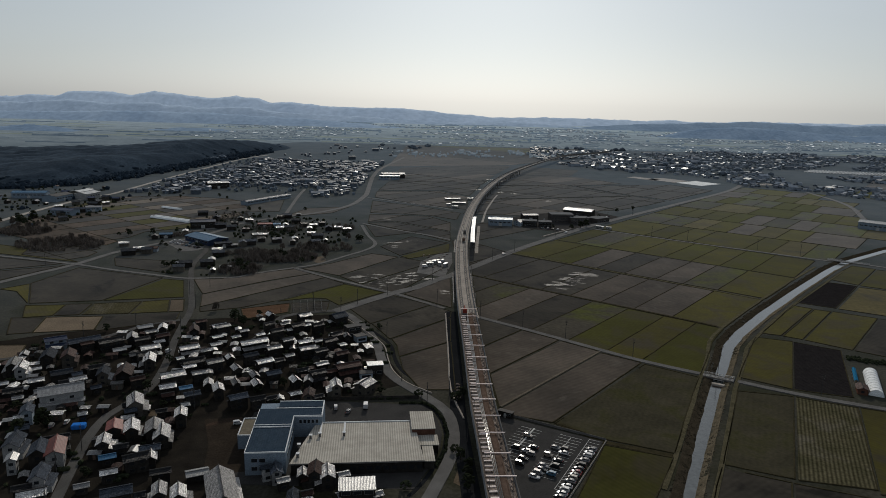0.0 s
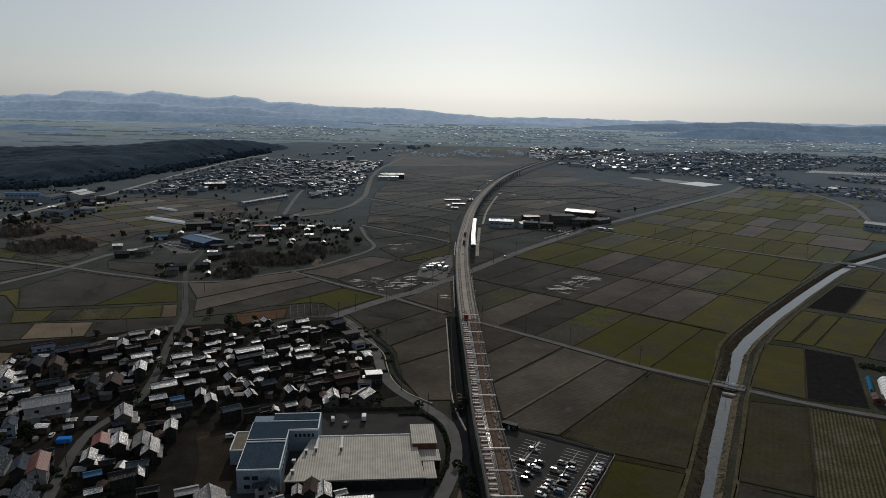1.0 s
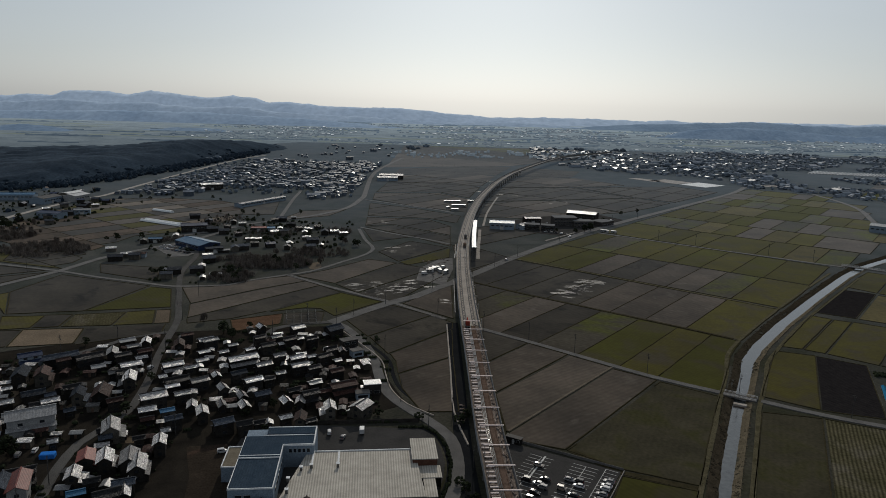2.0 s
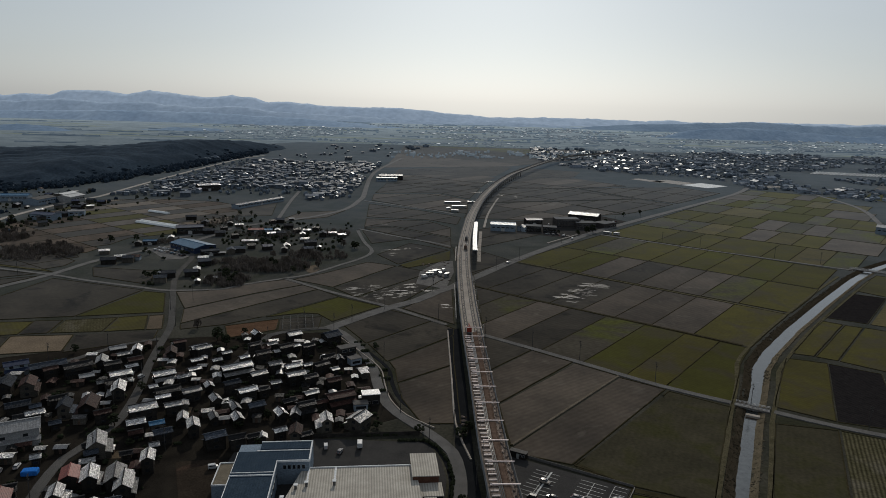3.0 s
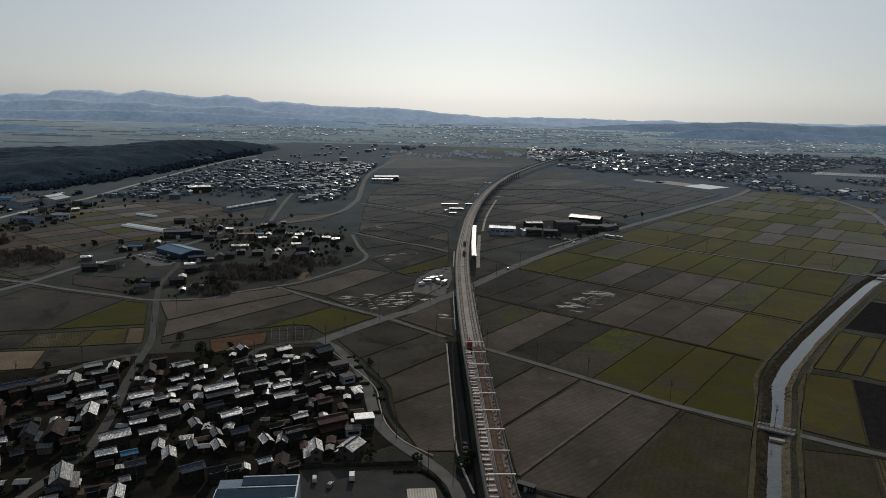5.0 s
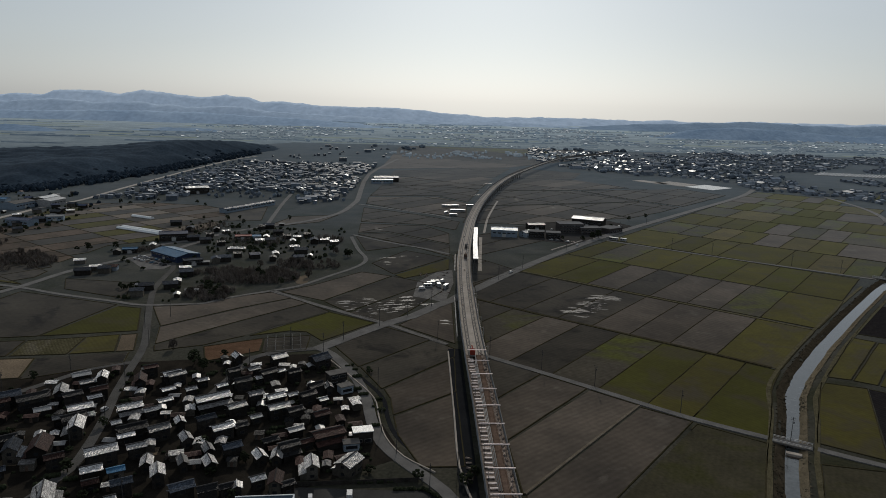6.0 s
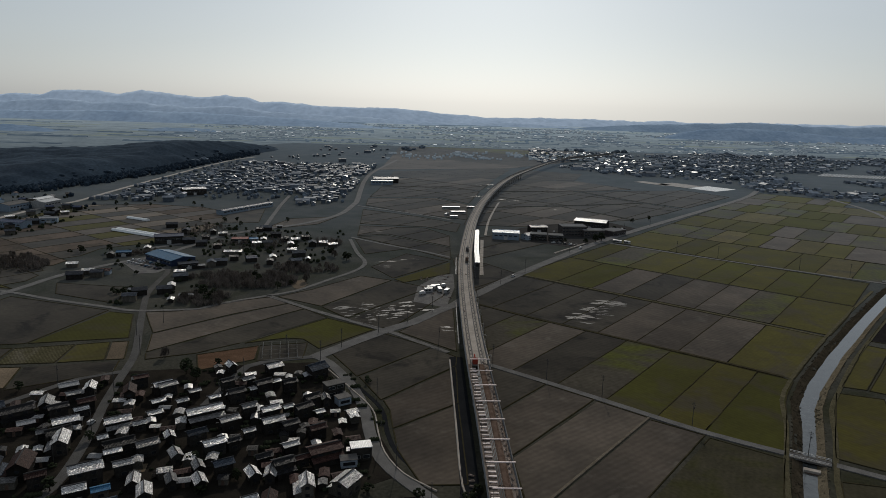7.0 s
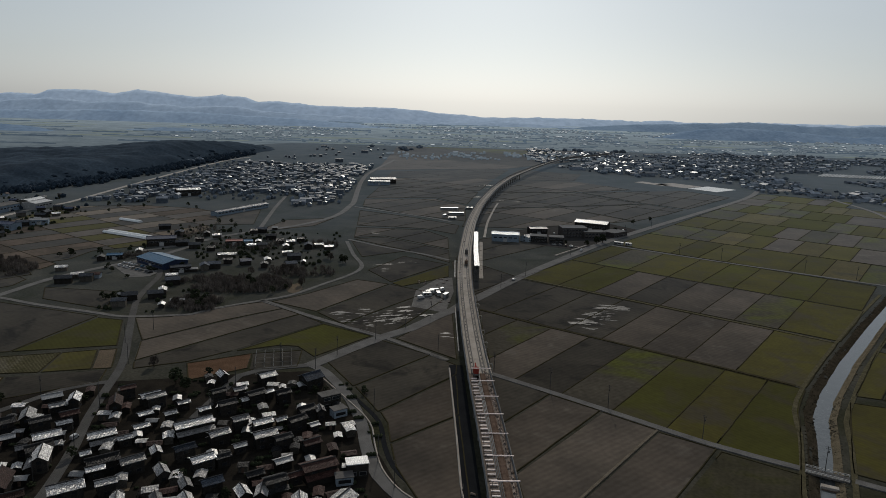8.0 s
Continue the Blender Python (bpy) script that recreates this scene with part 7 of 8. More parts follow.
hedges = []
for x0, x1, y0, y1, n in ((-205, -165, 490, 560, 40), (-200, -90, 620, 760, 150), (-262, -190, 640, 790, 70), (-440, -380, 680, 860, 110), (-560, -462, 740, 960, 110)):
    for _ in range(n):
        r, x, y = rng.uniform(0.7, 2.1), rng.uniform(x0, x1), rng.uniform(y0, y1)
        if clear(x, y, 6):
            hedges.append((x, y, r * 0.6, r, r))
cluster("hedges", LEAF, hedges, CLUMPS, "dark garden hedges between the hamlet houses", "hedge")
village_hedges = []
for _ in range(420):
    x, y = rng.uniform(-235, -20), rng.uniform(190, 392)
    if not (-95 < x < 12 and 200 < y < 288) and y < 380 + (x + 147) * 0.6:
        r = rng.uniform(0.5, 1.3)
        for q in range(rng.randrange(1, 4)):
            village_hedges.append((x + q * r * 1.1, y + q * 0.25 * r, r * 0.7, r, r * 0.9))
cluster("village_hedges", LEAF, village_hedges, CLUMPS, "dark evergreen hedges between the village houses", "hedge")

yard_hedge = []
for x0, y0, x1, y1 in ((-10.8, 278.2, 0, 278.8), (0, 278.8, 5, 273.5), (5, 273.5, 8.8, 263), (8.8, 263, 10.4, 250), (10.4, 250, 9.6, 237), (9.6, 237, 6.2, 224.5), (-44, 280.6, -11, 283.2)):
    n = int(Vector((x1 - x0, y1 - y0)).length * 2.2)
    for k in range(n):
        r = rng.uniform(0.4, 0.8)
        yard_hedge.append((x0 + (x1 - x0) * k / n + rng.uniform(-0.4, 0.4), y0 + (y1 - y0) * k / n + rng.uniform(-0.4, 0.4), r * 0.7, r, r * 1.1))
cluster("yard_hedge", LEAF, yard_hedge, CLUMPS, "dark hedge along the factory yard", "hedge")
for k in range(5):
    copy_thing(gear, pose(15.6, 286 + 3.6 * k, 0.22, 0, 0, rng.uniform(60, 120)))

# ---- canal bridges and greenhouse ----
def bridge(a, b, width, label):
    a, b = Vector(a), Vector(b)
    d = b - a
    ob = thing("canal_bridge", pose((a.x + b.x) / 2, (a.y + b.y) / 2, 0, 0, 0, math.degrees(math.atan2(d.y, d.x))), label, "bridge")
    L = d.length / 2
    part("slab", bevelled(boxes((-L, -width / 2, -0.3, L, width / 2, 0.42)), 0.05), CONC_D, ob)
    for s in (-1, 1):
        rail = part("railing", boxes((-L, s * width / 2 - 0.09, 1.25, L, s * width / 2 + 0.09, 1.42), (-L, s * width / 2 - 0.07, 0.8, L, s * width / 2 + 0.07, 0.92)), STEEL, ob)
        for k in range(9):
            x = -L + 0.1 + k * (2 * L - 0.2) / 8
            part("rail_post", boxes((x - 0.08, s * width / 2 - 0.08, 0.4, x + 0.08, s * width / 2 + 0.08, 1.42)), STEEL, rail)
    part("abutment", boxes((-L, -width / 2, -2.5, -L + 1.2, width / 2, -0.3)), CONC_D, ob)
    part("abutment", boxes((L - 1.2, -width / 2, -2.5, L, width / 2, -0.3)), CONC_D, ob)


bridge((140.6, 321.6), (153.2, 314.3), 4.4, "narrow concrete canal bridge with pale steel railings")
bridge((359, 608.1), (386.1, 589), 4.6, "narrow concrete farm bridge over the canal")
slu = thing("sluice", pose(144.0, 310.8, 0, 0, 0, -26), "concrete sluice across the canal", "sluice")
part("slab", bevelled(boxes((-2.9, -1.1, -1.4, 2.9, 1.1, -0.2)), 0.06), CONC, slu)
part("gate", boxes((-2.5, -1.9, -2.4, 2.5, -1.6, -0.9)), RUST, slu)

gh = thing("greenhouse", pose(222.6, 314.5, 0, 0, 0, 63.5), "long white polytunnel greenhouse", "greenhouse")
bm = bmesh.new()
n = 12
ra = [[bm.verts.new((x, 3.3 * math.cos(math.pi * k / n), 3.2 * math.sin(math.pi * k / n))) for k in range(n + 1)] for x in np.linspace(-16.5, 16.5, 10)]
for a, b in zip(ra, ra[1:]):
    for k in range(n):
        bm.faces.new((a[k], a[k + 1], b[k + 1], b[k]))
bm.faces.new(ra[0]), bm.faces.new(ra[-1][::-1])
part("cover", bm, FILM, gh)
for x in np.linspace(-16.5, 16.5, 10):
    bm = bmesh.new()
    prev = None
    for k in range(n + 1):
        c, s = math.cos(math.pi * k / n), math.sin(math.pi * k / n)
        q = [bm.verts.new((x + dx, 3.3 * c * f, 3.2 * s * f)) for dx, f in ((-0.05, 1.0), (0.05, 1.0), (0.05, 1.03), (-0.05, 1.03))]
        if prev:
            for j in range(4):
                bm.faces.new((prev[j], prev[(j + 1) % 4], q[(j + 1) % 4], q[j]))
        prev = q
    part("hoop", bm, STEEL, gh)
lean = thing("blue_shelter", pose(218.6, 323.6, 0, 0, 0, 63.5), "low shelter under a bright blue tarpaulin", "shelter")
part("cover", gable(bmesh.new(), 19.0, 1.5, 1.7, 0.5, 0.2, 0.06), mat("faded_blue_tarpaulin", (0.015, 0.1, 0.19), (0.025, 0.13, 0.23), 0.6, rough=0.6), lean)
for x in np.linspace(-9.2, 9.2, 5):
    for s in (-1, 1):
        part("post", boxes((x - 0.06, s * 0.8 - 0.06, 0, x + 0.06, s * 0.8 + 0.06, 1.66)), STEEL, lean)
house(210.8, 304.3, 64, 7, 4.2, 2.8, "brown", "rust")

# ---- school and works beside the main road ----
def shed(x, y, rot, L, Wd, h, roof, wall, label, category="shed"):
    """A long plain hall: walls, low pitched roof, ridge, doors and a window band."""
    ob = thing("hall", pose(x, y, 0, 0, 0, rot), label, category)
    rise = Wd * 0.09
    bm = bmesh.new()
    pts = [(-L / 2, -Wd / 2), (L / 2, -Wd / 2), (L / 2, Wd / 2), (-L / 2, Wd / 2)]
    lo = [bm.verts.new((*p, 0)) for p in pts]
    hi = [bm.verts.new((*p, h)) for p in pts]
    r0, r1 = bm.verts.new((-L / 2, 0, h + rise)), bm.verts.new((L / 2, 0, h + rise))
    for f in ((lo[0], lo[1], hi[1], hi[0]), (lo[2], lo[3], hi[3], hi[2]), (lo[1], lo[2], hi[2], r1, hi[1]), (lo[3], lo[0], hi[0], r0, hi[3])):
        bm.faces.new(f)
    part("wall", bm, wall, ob)
    part("roof", gable(bmesh.new(), L, Wd, h + 0.03, rise, 0.5, 0.25), roof, ob)
    part("ridge", boxes((-L / 2 - 0.5, -0.25, h + rise + 0.2, L / 2 + 0.5, 0.25, h + rise + 0.5)), roof, ob)
    windows_row(ob, -L / 2 + 1, L / 2 - 1, -Wd / 2, h * 0.5, h * 0.5 + 1.2, max(2, int(L / 5)), 0.8)
    part("door", boxes((-1.8, -Wd / 2 - 0.08, 0, 1.8, -Wd / 2 + 0.02, min(3.4, h * 0.8))), STEEL, ob)
    return ob


BROWNB = mat("brown_brick_cladding", (0.05, 0.044, 0.042), (0.075, 0.068, 0.064), 0.3, local=True)
shed(70.5, 748.9, -6, 26, 16, 7.0, ROOF["blue"], SIDING, "blue-grey works hall with a blue sheet roof", "factory")
house(92, 747.5, 45, 11, 9, 5, "metal", "pale")
flat_block(102.8, 748.3, -8, 16, 12, 6, WALL["wood"], CONC_D, "dark works office with a flat roof")
flat_block(119.4, 744.2, -8, 14, 11, 6, WALL["wood"], CONC_D, "dark works building with a flat roof")
shed(107.5, 788.8, 10, 18, 12, 6, ROOF["navy"], WALL["wood"], "grey shed with a metal roof")
flat_block(142.6, 780.4, 6, 26, 16, 9.5, BROWNB, CONC_D, "brown three-storey school block with a flat roof", "school_building")
flat_block(162.1, 774.3, 6, 22, 14, 6.8, BROWNB, CONC_D, "brown school wing with a flat roof", "school_building")
flat_block(187.3, 787.3, 40, 22, 16, 5, BROWNB, CONC_D, "low brown school wing with a flat roof", "school_building")
shed(171.5, 820.3, -24, 34, 20, 8.5, ROOF["white"], WALL["wood"], "school gymnasium with a bright white sheet roof", "gymnasium")
tagged(obj("school_yard", prism([(94.1, 733), (137.1, 709.1), (221.9, 827), (199.4, 864), (126.7, 836.6), (87.9, 803.7)], -0.1, 0.14), LOT), "asphalt and gravel yard round the school", "yard", kind="structure")
for x, y, rot, c, v in ((115.5, 731.7, 150, "white", False), (120.4, 728.7, 150, "silver", True), (125.3, 726.7, 150, "black", False), (130.2, 723.7, 150, "white", True), (135.1, 721.7, 150, "beige", False), (196.8, 808.3, 55, "white", False), (200.7, 812.1, 55, "silver", False), (204.5, 816.8, 55, "white", True), (208.4, 821.5, 55, "black", False), (109.5, 779.1, 20, "white", True), (122.2, 769.2, 20, "white", False), (119.2, 775.1, 20, "silver", False), (125, 788.5, 70, "white", False)):
    car(x, y, rot, c, v, 0.15)
strip("roadside_wall", [(108, 682.4), (132.2, 713), (146.7, 732.1)], 1.6, 0.9, CONC, "pale concrete wall beside the main road", "wall", smooth=False)
cabin(179.8, 741.2, -34, 9, 3)
cabin(188.5, 737.2, -34, 6, 2.5)

# ---- hamlet car park ----
tagged(obj("hamlet_yard", prism([(-246, 607), (-231, 630), (-203, 600), (-206, 578), (-219, 573)], -0.1, 0.16), CONC_D), "grey gravel yard before the blue warehouse", "yard", kind="structure")
for k in range(16):
    car(-240 + (k % 8) * 4.4 + 0.6 * math.sin(k * 2.3), 606 - (k % 8) * 2.6 + (k // 8) * 9.0, 52 + 8 * math.sin(k * 1.7), ("white", "silver", "white", "black", "blue", "white", "silver", "beige")[k * 5 % 8], k % 3 == 0, 0.16)

# ---- hamlet and town to the west ----
shed(-211.5, 616.5, -38, 37, 21, 4.6, ROOF["blue"], ROOF["navy"], "long warehouse with a blue sheet roof", "warehouse")
shed(-223.2, 880, 63, 84, 10, 4.6, ROOF["navy"], SIDING, "very long pale blue-grey sheet-metal shed", "warehouse")
shed(-239.8, 688, 20, 24, 14, 6.5, ROOF["navy"], WALL["wood"], "dark timber hall with navy roof", "hall")
shed(-189.5, 594, 30, 14, 8, 4.4, ROOF["slate"], WALL["wood"], "grey shed with a weathered roof")
shed(-178, 696, 14, 14, 8, 4.0, ROOF["red"], WALL["plaster"], "low house with a red sheet roof", "house")
shed(-166, 697.5, 14, 7, 7, 3.8, ROOF["blue"], SIDING, "small store with a blue sheet roof")
shed(-254.6, 630.5, 14, 11, 7, 3.6, ROOF["blue"], WALL["wood"], "open shed with a blue sheet roof")
shed(-473.1, 840.9, 80, 30, 20, 7, CONC_D, SIDING, "blue-white store beside the highway", "store")
shed(-448.8, 865.9, 80, 26, 18, 7, ROOF["white"], WALL["white"], "white store beside the highway", "store")
shed(-466.8, 887.8, 80, 26, 14, 6.5, ROOF["white"], WALL["plaster"], "white-roofed store beside the highway", "store")
shed(-409.2, 739.8, -10, 26, 14, 6, ROOF["navy"], SIDING, "blue-grey workshop beside the highway", "workshop")
shed(-392, 768.9, 20, 16, 10, 5, ROOF["metal"], SIDING, "grey metal workshop beside the highway", "workshop")
shed(-517.3, 859.5, 10, 40, 14, 7, ROOF["blue"], SIDING, "pale blue hall beside the highway", "store")
shed(-83.4, 1201.9, 10, 40, 22, 7, ROOF["navy"], WALL["wood"], "dark hall beside the town road", "hall")
shed(-87.3, 1173.3, 10, 34, 10, 6, ROOF["white"], SIDING, "white-roofed hall beside the town road", "hall")
shed(-326.4, 1001.4, 30, 30, 18, 8, ROOF["silver"], WALL["wood"], "temple hall with a broad grey roof", "temple")
for x, y, L in ((-287.1, 723, 58), (-314.9, 798.7, 30)):
    for off in ((0, 5.6) if L > 40 else (0,)):
        tun = thing("polytunnel", pose(x + off * 0.45, y + off * 0.9, 0, 0, 0, -27.5), "low white polytunnel over a field", "greenhouse", "polytunnels")
        bm = bmesh.new()
        rr = [[bm.verts.new((q, 2.6 * math.cos(math.pi * k / 8), 2.4 * math.sin(math.pi * k / 8))) for k in range(9)] for q in np.linspace(-L / 2, L / 2, 8)]
        for a, b in zip(rr, rr[1:]):
            for k in range(8):
                bm.faces.new((a[k], a[k + 1], b[k + 1], b[k]))
        bm.faces.new(rr[0]), bm.faces.new(rr[-1][::-1])
        part("cover", bm, FILM, tun)
        part("base_board", boxes((-L / 2, -2.7, 0, L / 2, -2.55, 0.4), (-L / 2, 2.55, 0, L / 2, 2.7, 0.4)), WALL["wood"], tun)

town_protos = []
for L, Wd, h, roof, wall in ((8, 6, 3.6, "navy", "wood"), (9, 6.5, 4.0, "slate", "wood"), (6.5, 5, 3.4, "tile", "wood"), (7.5, 4.6, 3.2, "silver", "plaster"), (8, 6, 4.2, "slate", "plaster"), (6, 5, 3.2, "brown", "pale"), (10.5, 7, 4.0, "slate", "wood"), (5.0, 3.2, 2.4, "metal", "wood")):
    ob = thing("house", pose(0, 0, 0), "house with " + WALL_WORDS[wall] + " and " + ROOF_WORDS[roof], "house", "houses in the hamlet")
    bm = bmesh.new()
    rise = Wd / 2 * 0.42
    pts = [(-L / 2, -Wd / 2), (L / 2, -Wd / 2), (L / 2, Wd / 2), (-L / 2, Wd / 2)]
    lo = [bm.verts.new((*p, 0)) for p in pts]
    hi = [bm.verts.new((*p, h)) for p in pts]
    r0, r1 = bm.verts.new((-L / 2, 0, h + rise)), bm.verts.new((L / 2, 0, h + rise))
    for f in ((lo[0], lo[1], hi[1], hi[0]), (lo[2], lo[3], hi[3], hi[2]), (lo[1], lo[2], hi[2], r1, hi[1]), (lo[3], lo[0], hi[0], r0, hi[3])):
        bm.faces.new(f)
    part("wall", bm, WALL[wall], ob)
    part("roof", gable(bmesh.new(), L, Wd, h + 0.03, rise, 0.6, 0.18), ROOF[roof], ob)
    town_protos.append(ob)
town_free = list(town_protos)
taken = []


def hamlet_house(x, y, rot, k):
    """One hamlet house of the eight kinds, on its own plot."""
    taken.append((x, y))
    m = pose(x, y, 0, 0, 0, rot)
    if town_protos[k] in town_free:
        town_free.remove(town_protos[k])
        town_protos[k].matrix_basis = m
    else:
        copy_thing(town_protos[k], m)


def settle(x0, x1, y0, y1, n, rot, inside, room=12.0):
    """Scatters town houses over a quarter, keeping their distance."""
    left = n
    for _ in range(n * 12):
        if not left:
            break
        x, y = rng.uniform(x0, x1), rng.uniform(y0, y1)
        if not inside(x, y) or any(abs(x - a) < room and abs(y - b) < room for a, b in taken):
            continue
        k = rng.randrange(8)
        hamlet_house(x, y, rot + rng.choice((0, 0, 90)) + rng.uniform(-22, 22), k)
        left -= 1


hamlet_house(-201.4, 523.8, 7, 7)
hamlet_house(-194.8, 518.5, 25, 1)
hamlet_house(-195.1, 504.4, 16, 4)
hamlet_house(-187.9, 573.3, 16, 3)
hamlet_house(-182.0, 558.3, 22, 1)
hamlet_house(-179.9, 535.0, 109, 3)
hamlet_house(-180.4, 523.9, 21, 1)
hamlet_house(-168.7, 504.0, 104, 7)
hamlet_house(-160.6, 513.6, 20, 7)
hamlet_house(-163.7, 513.3, 19, 7)
hamlet_house(-180.1, 595.5, 27, 7)
hamlet_house(-173.9, 601.8, 110, 4)
hamlet_house(-168.4, 608.1, 15, 1)
hamlet_house(-172.5, 644.0, 10, 3)
hamlet_house(-166.1, 644.8, 11, 3)
hamlet_house(-162.7, 624.2, 14, 2)
hamlet_house(-148.2, 621.5, 28, 0)
hamlet_house(-202.1, 723.0, 22, 3)
hamlet_house(-213.9, 731.3, 109, 2)
hamlet_house(-190.4, 668.4, 25, 2)
hamlet_house(-220.8, 685.7, 18, 6)
hamlet_house(-239.1, 730.2, 99, 1)
hamlet_house(-244.3, 651.6, 107, 3)
hamlet_house(-262.4, 623.1, 106, 2)
hamlet_house(-149.5, 682.0, 14, 4)
hamlet_house(-157.9, 700.8, 104, 3)
hamlet_house(-159.4, 682.9, 23, 3)
hamlet_house(-132.8, 630.3, 110, 3)
hamlet_house(-131.4, 614.0, 102, 2)
hamlet_house(-129.6, 684.6, 104, 3)
hamlet_house(-123.0, 658.7, 21, 3)
hamlet_house(-114.3, 643.4, 20, 6)
hamlet_house(-110.8, 614.6, 24, 4)
hamlet_house(-103.9, 629.2, 101, 7)
hamlet_house(-110.5, 687.1, 101, 1)
hamlet_house(-101.6, 692.6, 14, 3)
hamlet_house(-92.1, 685.1, 27, 3)
hamlet_house(-122.5, 716.0, 19, 2)
hamlet_house(-139.6, 705.5, 24, 2)
hamlet_house(-174.6, 749.9, 22, 2)
hamlet_house(-168.9, 756.1, 7, 6)
hamlet_house(-159.4, 772.6, 10, 7)
hamlet_house(-264.2, 759.6, 17, 6)
hamlet_house(-275.0, 588.2, 18, 3)
hamlet_house(-256.1, 554.9, 20, 6)
hamlet_house(-253.6, 569.3, 19, 3)
hamlet_house(-243.5, 561.8, 13, 4)
hamlet_house(-241.1, 570.6, 7, 5)
hamlet_house(-206.9, 676.7, 15, 1)
hamlet_house(-211.7, 703.8, 7, 2)
hamlet_house(-151.7, 723.9, 6, 1)
hamlet_house(-129.1, 703.5, 12, 3)
settle(-560, -462, 740, 960, 16, 20, clear, 14)
settle(-440, -385, 690, 860, 14, 20, clear, 12)


def far_town(name, label, seed, n, place, size=(7, 16), col=(FAR_TOWN_WALL, FAR_TOWN_ROOF, GLINT_ROOF)):
    """A far town as joined walls and roofs; place(r) gives a spot or None."""
    r = random.Random(seed)
    bw, br = [], []
    fw, fr = [], []
    for _ in range(n):
        spot = place(r)
        if not spot:
            continue
        L, Wd, h, a = r.uniform(*size), r.uniform(*size) * 0.7, r.uniform(2.8, 4.6), radians(r.choice((12, 12, 12, 102)) + r.uniform(-12, 12))
        if r.random() < 0.05:
            L, Wd, h = L * 2.5, Wd * 2, h * 1.5
        c, s = math.cos(a), math.sin(a)
        rise = Wd * 0.2
        b = len(bw)
        for dx, dy in ((-1, -1), (1, -1), (1, 1), (-1, 1)):
            for z in (0, h):
                x, y = dx * L / 2, dy * Wd / 2
                bw.append((spot[0] + x * c - y * s, spot[1] + x * s + y * c, z + 0.2))
        fw += [(b, b + 2, b + 3, b + 1), (b + 2, b + 4, b + 5, b + 3), (b + 4, b + 6, b + 7, b + 5), (b + 6, b, b + 1, b + 7)]
        b = len(br)
        for x, y, z in ((-L / 2 - 0.5, -Wd / 2 - 0.5, h), (L / 2 + 0.5, -Wd / 2 - 0.5, h), (L / 2 + 0.5, 0, h + rise), (-L / 2 - 0.5, 0, h + rise), (L / 2 + 0.5, Wd / 2 + 0.5, h), (-L / 2 - 0.5, Wd / 2 + 0.5, h)):
            br.append((spot[0] + x * c - y * s, spot[1] + x * s + y * c, z + 0.2))
        fr += [(b, b + 1, b + 2, b + 3), (b + 3, b + 2, b + 4, b + 5)]
    fb = [f for k in range(0, len(fr), 2) if (k // 2 * 7919) % 100 < 15 for f in fr[k:k + 2]]
    used = set(fb)
    fr = [f for f in fr if f not in used]
    for nm, v, f, m in (("_walls", bw, fw, col[0]), ("_roofs", br, fr, col[1]), ("_bright_roofs", br, fb, col[2])):
        me = bpy.data.meshes.new(name + nm)
        me.from_pydata(v, [], f)
        me.materials.append(m)
        tagged(new(name + nm, me), label, "town", kind="stuff")


def east_spot(r):
    x, y = r.uniform(235, 1500), 1060 + 1090 * r.random() ** 1.15
    bear = x / (y - 45)
    front = float(np.interp(bear, [0.15, 0.222, 0.285, 0.35, 0.428, 0.47, 0.538, 0.606, 0.658, 0.8], [1613, 1478, 1429, 1397, 1285, 1189, 1151, 1115, 1057, 1020]))
    if not 0.13 < bear < 0.8 or y < front + 25 * noise.noise((x * 0.02, y * 0.02, 1)) or noise.noise((x * 0.006, y * 0.005, 5)) < -0.2 - (0.12 if y < front + 160 else 0) or (820 < x < 1010 and 1440 < y < 1600) or not clear(x, y, 10):
        return None
    return x, y


def plain_spot(r):
    x, y = r.uniform(-900, 2400), r.uniform(2160, 3900)
    return (x, y) if noise.noise((x * 0.0025, y * 0.004, 9)) > 0.02 else None


def strip_spot(r):
    x = r.uniform(-120, 460)
    y = 1750 + r.uniform(-70, 140) + 0.25 * x
    return (x, y) if noise.noise((x * 0.01, y * 0.01, 2)) > -0.2 else None


def west_spot(r):
    x, y = r.uniform(-430, -125), 925 + (550 * r.random() if r.random() < 0.95 else 1100 * r.random())
    return (x, y) if clear(x, y, 9) and x > -430 + (y - 925) * 0.08 and (y > 1030 or x < -330 or x > -170) else None


# the west town's bluish cast is haze painted into these two colours
TOWN_ROOF = mat("hazed_tiled_roofs", (0.058, 0.072, 0.094), (0.125, 0.148, 0.18), 0.03, rough=0.5, islands=0.5, spec=0.15)
TOWN_WALL = mat("hazed_timber_plaster_walls", (0.072, 0.09, 0.115), (0.13, 0.153, 0.182), 0.03, islands=0.5)
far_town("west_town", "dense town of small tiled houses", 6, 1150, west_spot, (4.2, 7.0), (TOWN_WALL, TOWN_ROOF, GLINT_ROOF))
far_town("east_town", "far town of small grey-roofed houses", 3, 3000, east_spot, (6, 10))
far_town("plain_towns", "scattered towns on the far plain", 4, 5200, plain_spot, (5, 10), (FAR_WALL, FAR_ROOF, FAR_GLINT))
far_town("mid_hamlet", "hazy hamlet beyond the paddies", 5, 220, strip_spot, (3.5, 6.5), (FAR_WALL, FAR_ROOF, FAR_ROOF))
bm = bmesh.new()
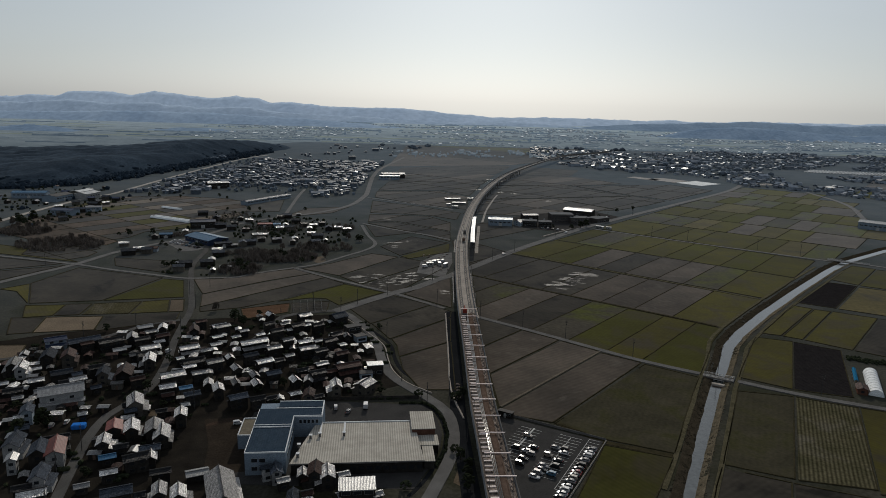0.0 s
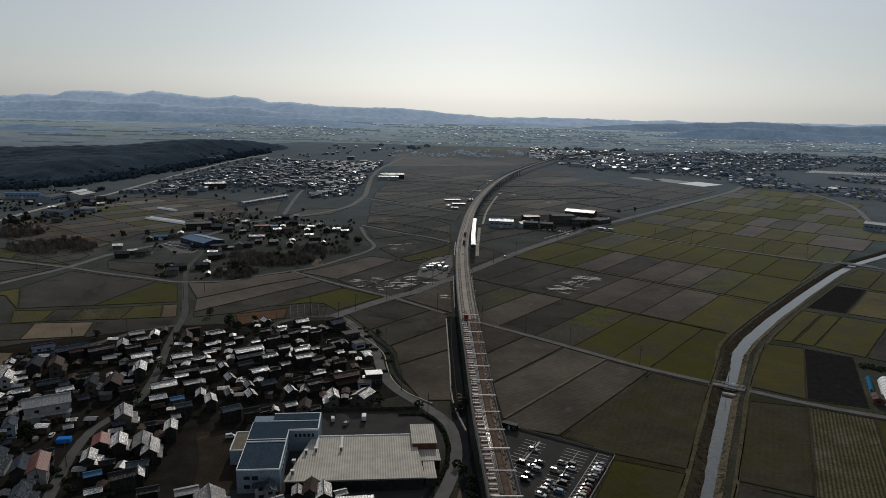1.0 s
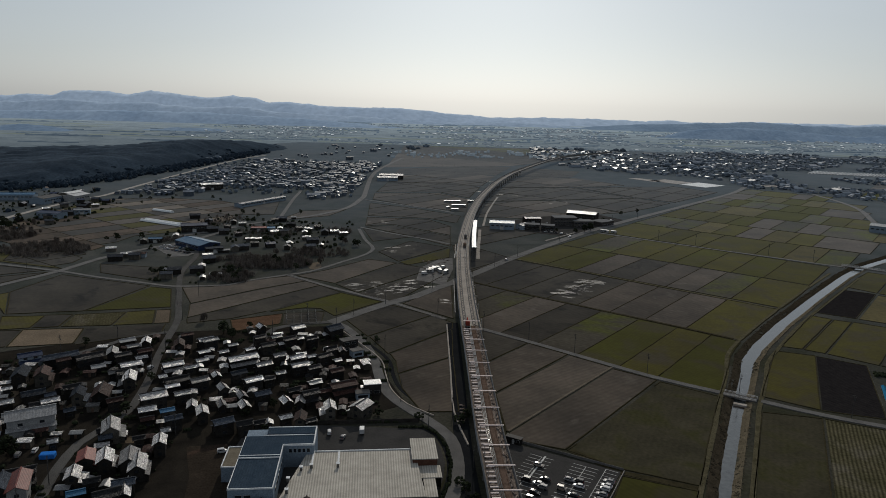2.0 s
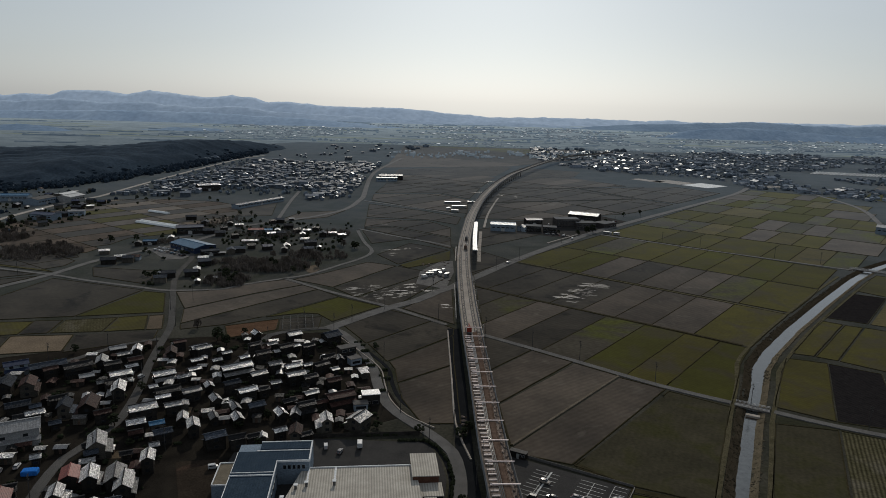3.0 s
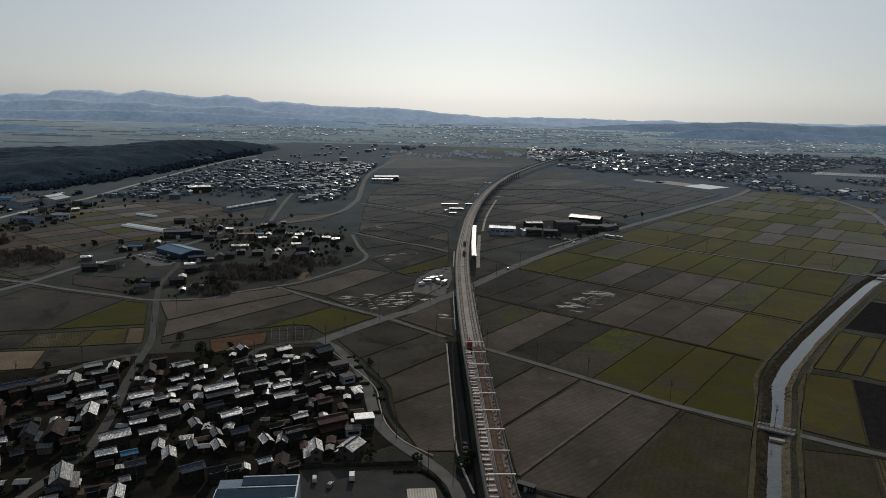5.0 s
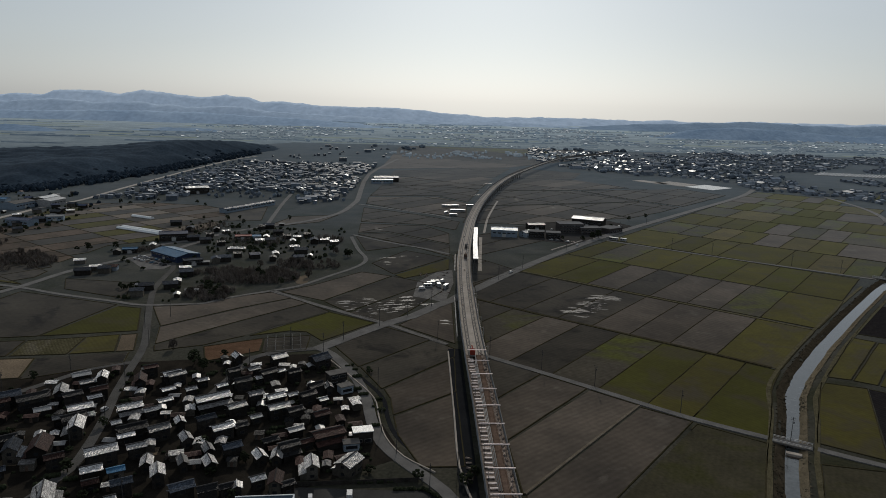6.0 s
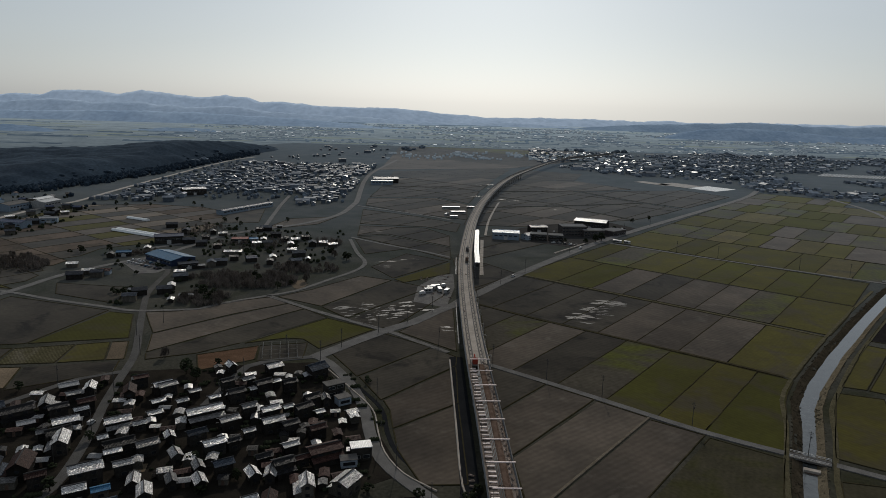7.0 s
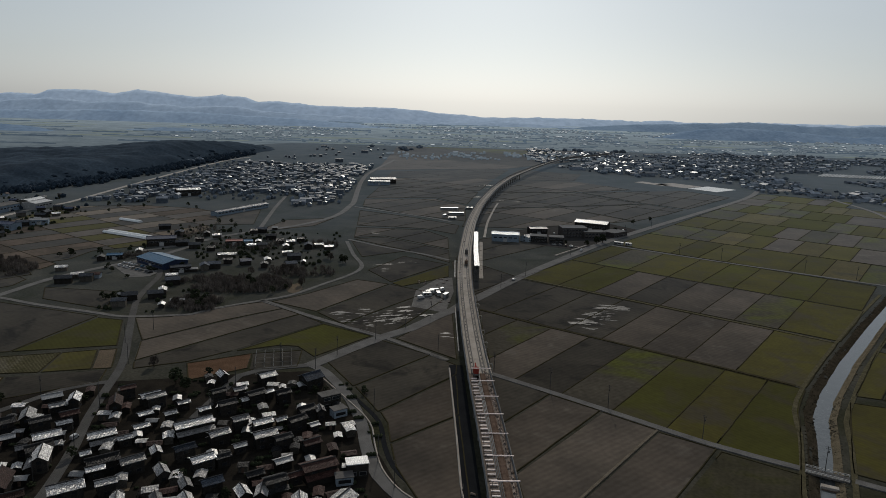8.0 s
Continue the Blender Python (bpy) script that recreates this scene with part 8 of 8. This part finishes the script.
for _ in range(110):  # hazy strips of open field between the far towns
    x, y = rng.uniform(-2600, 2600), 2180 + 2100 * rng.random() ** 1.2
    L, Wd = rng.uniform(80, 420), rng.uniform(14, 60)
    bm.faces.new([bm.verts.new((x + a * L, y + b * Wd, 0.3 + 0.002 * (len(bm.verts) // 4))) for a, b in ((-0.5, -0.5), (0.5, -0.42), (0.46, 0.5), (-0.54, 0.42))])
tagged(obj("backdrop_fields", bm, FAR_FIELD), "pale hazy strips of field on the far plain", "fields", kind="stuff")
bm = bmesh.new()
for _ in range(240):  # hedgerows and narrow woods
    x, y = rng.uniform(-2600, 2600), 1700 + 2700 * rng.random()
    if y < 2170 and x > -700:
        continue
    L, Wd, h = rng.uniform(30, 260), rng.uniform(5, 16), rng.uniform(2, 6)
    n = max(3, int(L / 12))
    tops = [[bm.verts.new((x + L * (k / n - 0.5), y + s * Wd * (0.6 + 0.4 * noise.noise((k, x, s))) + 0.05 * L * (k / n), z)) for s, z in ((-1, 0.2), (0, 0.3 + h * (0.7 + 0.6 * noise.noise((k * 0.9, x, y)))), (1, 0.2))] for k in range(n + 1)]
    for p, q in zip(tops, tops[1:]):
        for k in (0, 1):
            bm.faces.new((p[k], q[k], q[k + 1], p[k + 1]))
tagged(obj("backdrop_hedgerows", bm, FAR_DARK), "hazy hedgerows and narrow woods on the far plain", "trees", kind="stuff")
groves, far_groves = [], []
for _ in range(2400):
    x, y = rng.uniform(-1500, 2400), rng.uniform(1400, 3900)
    if noise.noise((x * 0.004, y * 0.005, 21)) > 0.16 and not (x < -500 and y < 2900) and not (-440 < x < 330 and y < 1900):
        r = rng.uniform(4, 8)
        r *= 0.7 if y > 2150 else 1
        (groves if y < 2150 else far_groves).append((x, y, r * 0.5, r * 1.5, r * 0.8))
foot_trees = []
for _ in range(1500):
    y = rng.uniform(930, 1700)
    foot = float(np.interp(y, [930, 990, 1103, 1264, 1392, 1593, 1800], [-600, -550, -520, -490, -478, -462, -412]))
    x = foot + rng.uniform(-25, 40) * rng.random()
    r = rng.uniform(2.0, 4.6)
    if clear(x, y, 9):
        foot_trees.append((x, y, r * 0.6, r * 1.1, r * 1.1))
for _ in range(160):
    x, y = rng.uniform(-560, -400), rng.uniform(640, 960)
    r = rng.uniform(1.4, 3.4)
    if clear(x, y, 10) and noise.noise((x * 0.02, y * 0.02, 33)) > 0.12:
        foot_trees.append((x, y, r * 0.6, r * 1.2, r))
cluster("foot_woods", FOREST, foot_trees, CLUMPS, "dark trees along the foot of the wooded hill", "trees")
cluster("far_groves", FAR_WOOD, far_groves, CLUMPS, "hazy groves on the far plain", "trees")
for _ in range(620):
    x, y = rng.uniform(-440, -120), rng.uniform(960, 1500)
    if clear(x, y, 9):
        r = rng.uniform(1.6, 3.4)
        groves.append((x, y, r * 0.7, r, r))
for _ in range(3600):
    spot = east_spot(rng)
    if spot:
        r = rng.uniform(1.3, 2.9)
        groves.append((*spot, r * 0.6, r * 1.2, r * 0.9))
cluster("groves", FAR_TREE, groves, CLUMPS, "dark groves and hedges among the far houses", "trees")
# pale plots and solar panels near the far town
for k, (x, y, L, Wd, rot) in enumerate(((467, 1238, 52, 62, -52), (425, 1280, 60, 50, -52), (385, 1300, 60, 26, -52), (590, 1250, 40, 26, 10))):
    tagged(obj("gravel_plot", prism([tuple((pose(x, y, 0, 0, 0, rot) @ Vector((a * L / 2, b * Wd / 2, 0)))[:2]) for a, b in ((-1, -1), (1, -1), (1, 1), (-1, 1))], -0.1, 0.2), FILM if k == 0 else CONC), "pale levelled gravel plot", "plot", kind="structure")
for k in range(30):
    sp = thing("solar_row", pose(828 + k * 6.2, 1555 - k * 1.6, 0, 0, 0, 52), "row of tilted solar panels", "solar panels", "solar panel rows") if k == 0 else None
    if sp:
        bm = bmesh.new()
        vs = [bm.verts.new(c) for c in ((-40, -1.3, 0.8), (40, -1.3, 0.8), (40, 1.3, 1.8), (-40, 1.3, 1.8), (-40, -1.3, 0.7), (40, -1.3, 0.7), (40, 1.3, 1.7), (-40, 1.3, 1.7))]
        for f in ((0, 1, 2, 3), (7, 6, 5, 4), (0, 4, 5, 1), (2, 6, 7, 3), (1, 5, 6, 2), (3, 7, 4, 0)):
            bm.faces.new([vs[i] for i in f])
        part("panel", bm, ROOF["white"], sp)
        part("legs", boxes(*[(x, -0.1, 0, x + 0.2, 0.1, 1.3) for x in range(-38, 40, 12)]), STEEL, sp)
        solar = sp
    else:
        copy_thing(solar, pose(828 + k * 6.2, 1555 - k * 1.6, 0, 0, 0, 52))
shed(512.5, 781.1, -40, 40, 18, 8, ROOF["white"], SIDING, "pale blue hall by the far road", "hall")
tarp = thing("blue_sheet", pose(-137.7, 247.3, 0, 0, 0, 12), "bright blue tarpaulin over stacked goods", "tarpaulin")
part("sheet", bevelled(boxes((-2.6, -1.6, 0, 2.6, 1.6, 2.0)), 0.3), BLUEP, tarp)

# bank growth along the canal
west_growth, east_growth = [], []
for k in range(4, 16):
    p0, p1 = Vector(CANAL[k]), Vector(CANAL[k + 1])
    d = (p1 - p0).normalized()
    side_way = Vector((d.y, -d.x))
    for _ in range(int((p1 - p0).length * 5)):
        q, s = p0 + (p1 - p0) * rng.random(), rng.choice((-1, 1))
        f = rng.random()
        o = CANAL_W[k] / 2 + 0.6 + f * (4.2 if s < 0 else 3.2)
        r = rng.uniform(0.25, 0.6)
        c = q + side_way * (s * o)
        (west_growth if s < 0 else east_growth).append((c.x, c.y, -1.25 + 1.3 * f, r, r * 0.8))
cluster("bank_scrub", SCRUB, west_growth, CLUMPS, "brown scrub on the canal bank", "bushes")
cluster("bank_reeds", REED, east_growth, CLUMPS, "dry tan reeds on the canal bank", "reeds")

# low bushes behind the greenhouse
hedge_growth = []
for _ in range(190):
    q = Vector((230.5, 351.8)) + Vector((0.86, -0.5)) * rng.uniform(0, 34) + Vector((0.5, 0.86)) * rng.gauss(0, 1.5)
    r = rng.uniform(0.5, 1.2)
    hedge_growth.append((q.x, q.y, r * 0.5, r, r * 0.9))
cluster("hedge_bushes", LEAF, hedge_growth, CLUMPS, "low dark bushes along a field edge", "bushes")
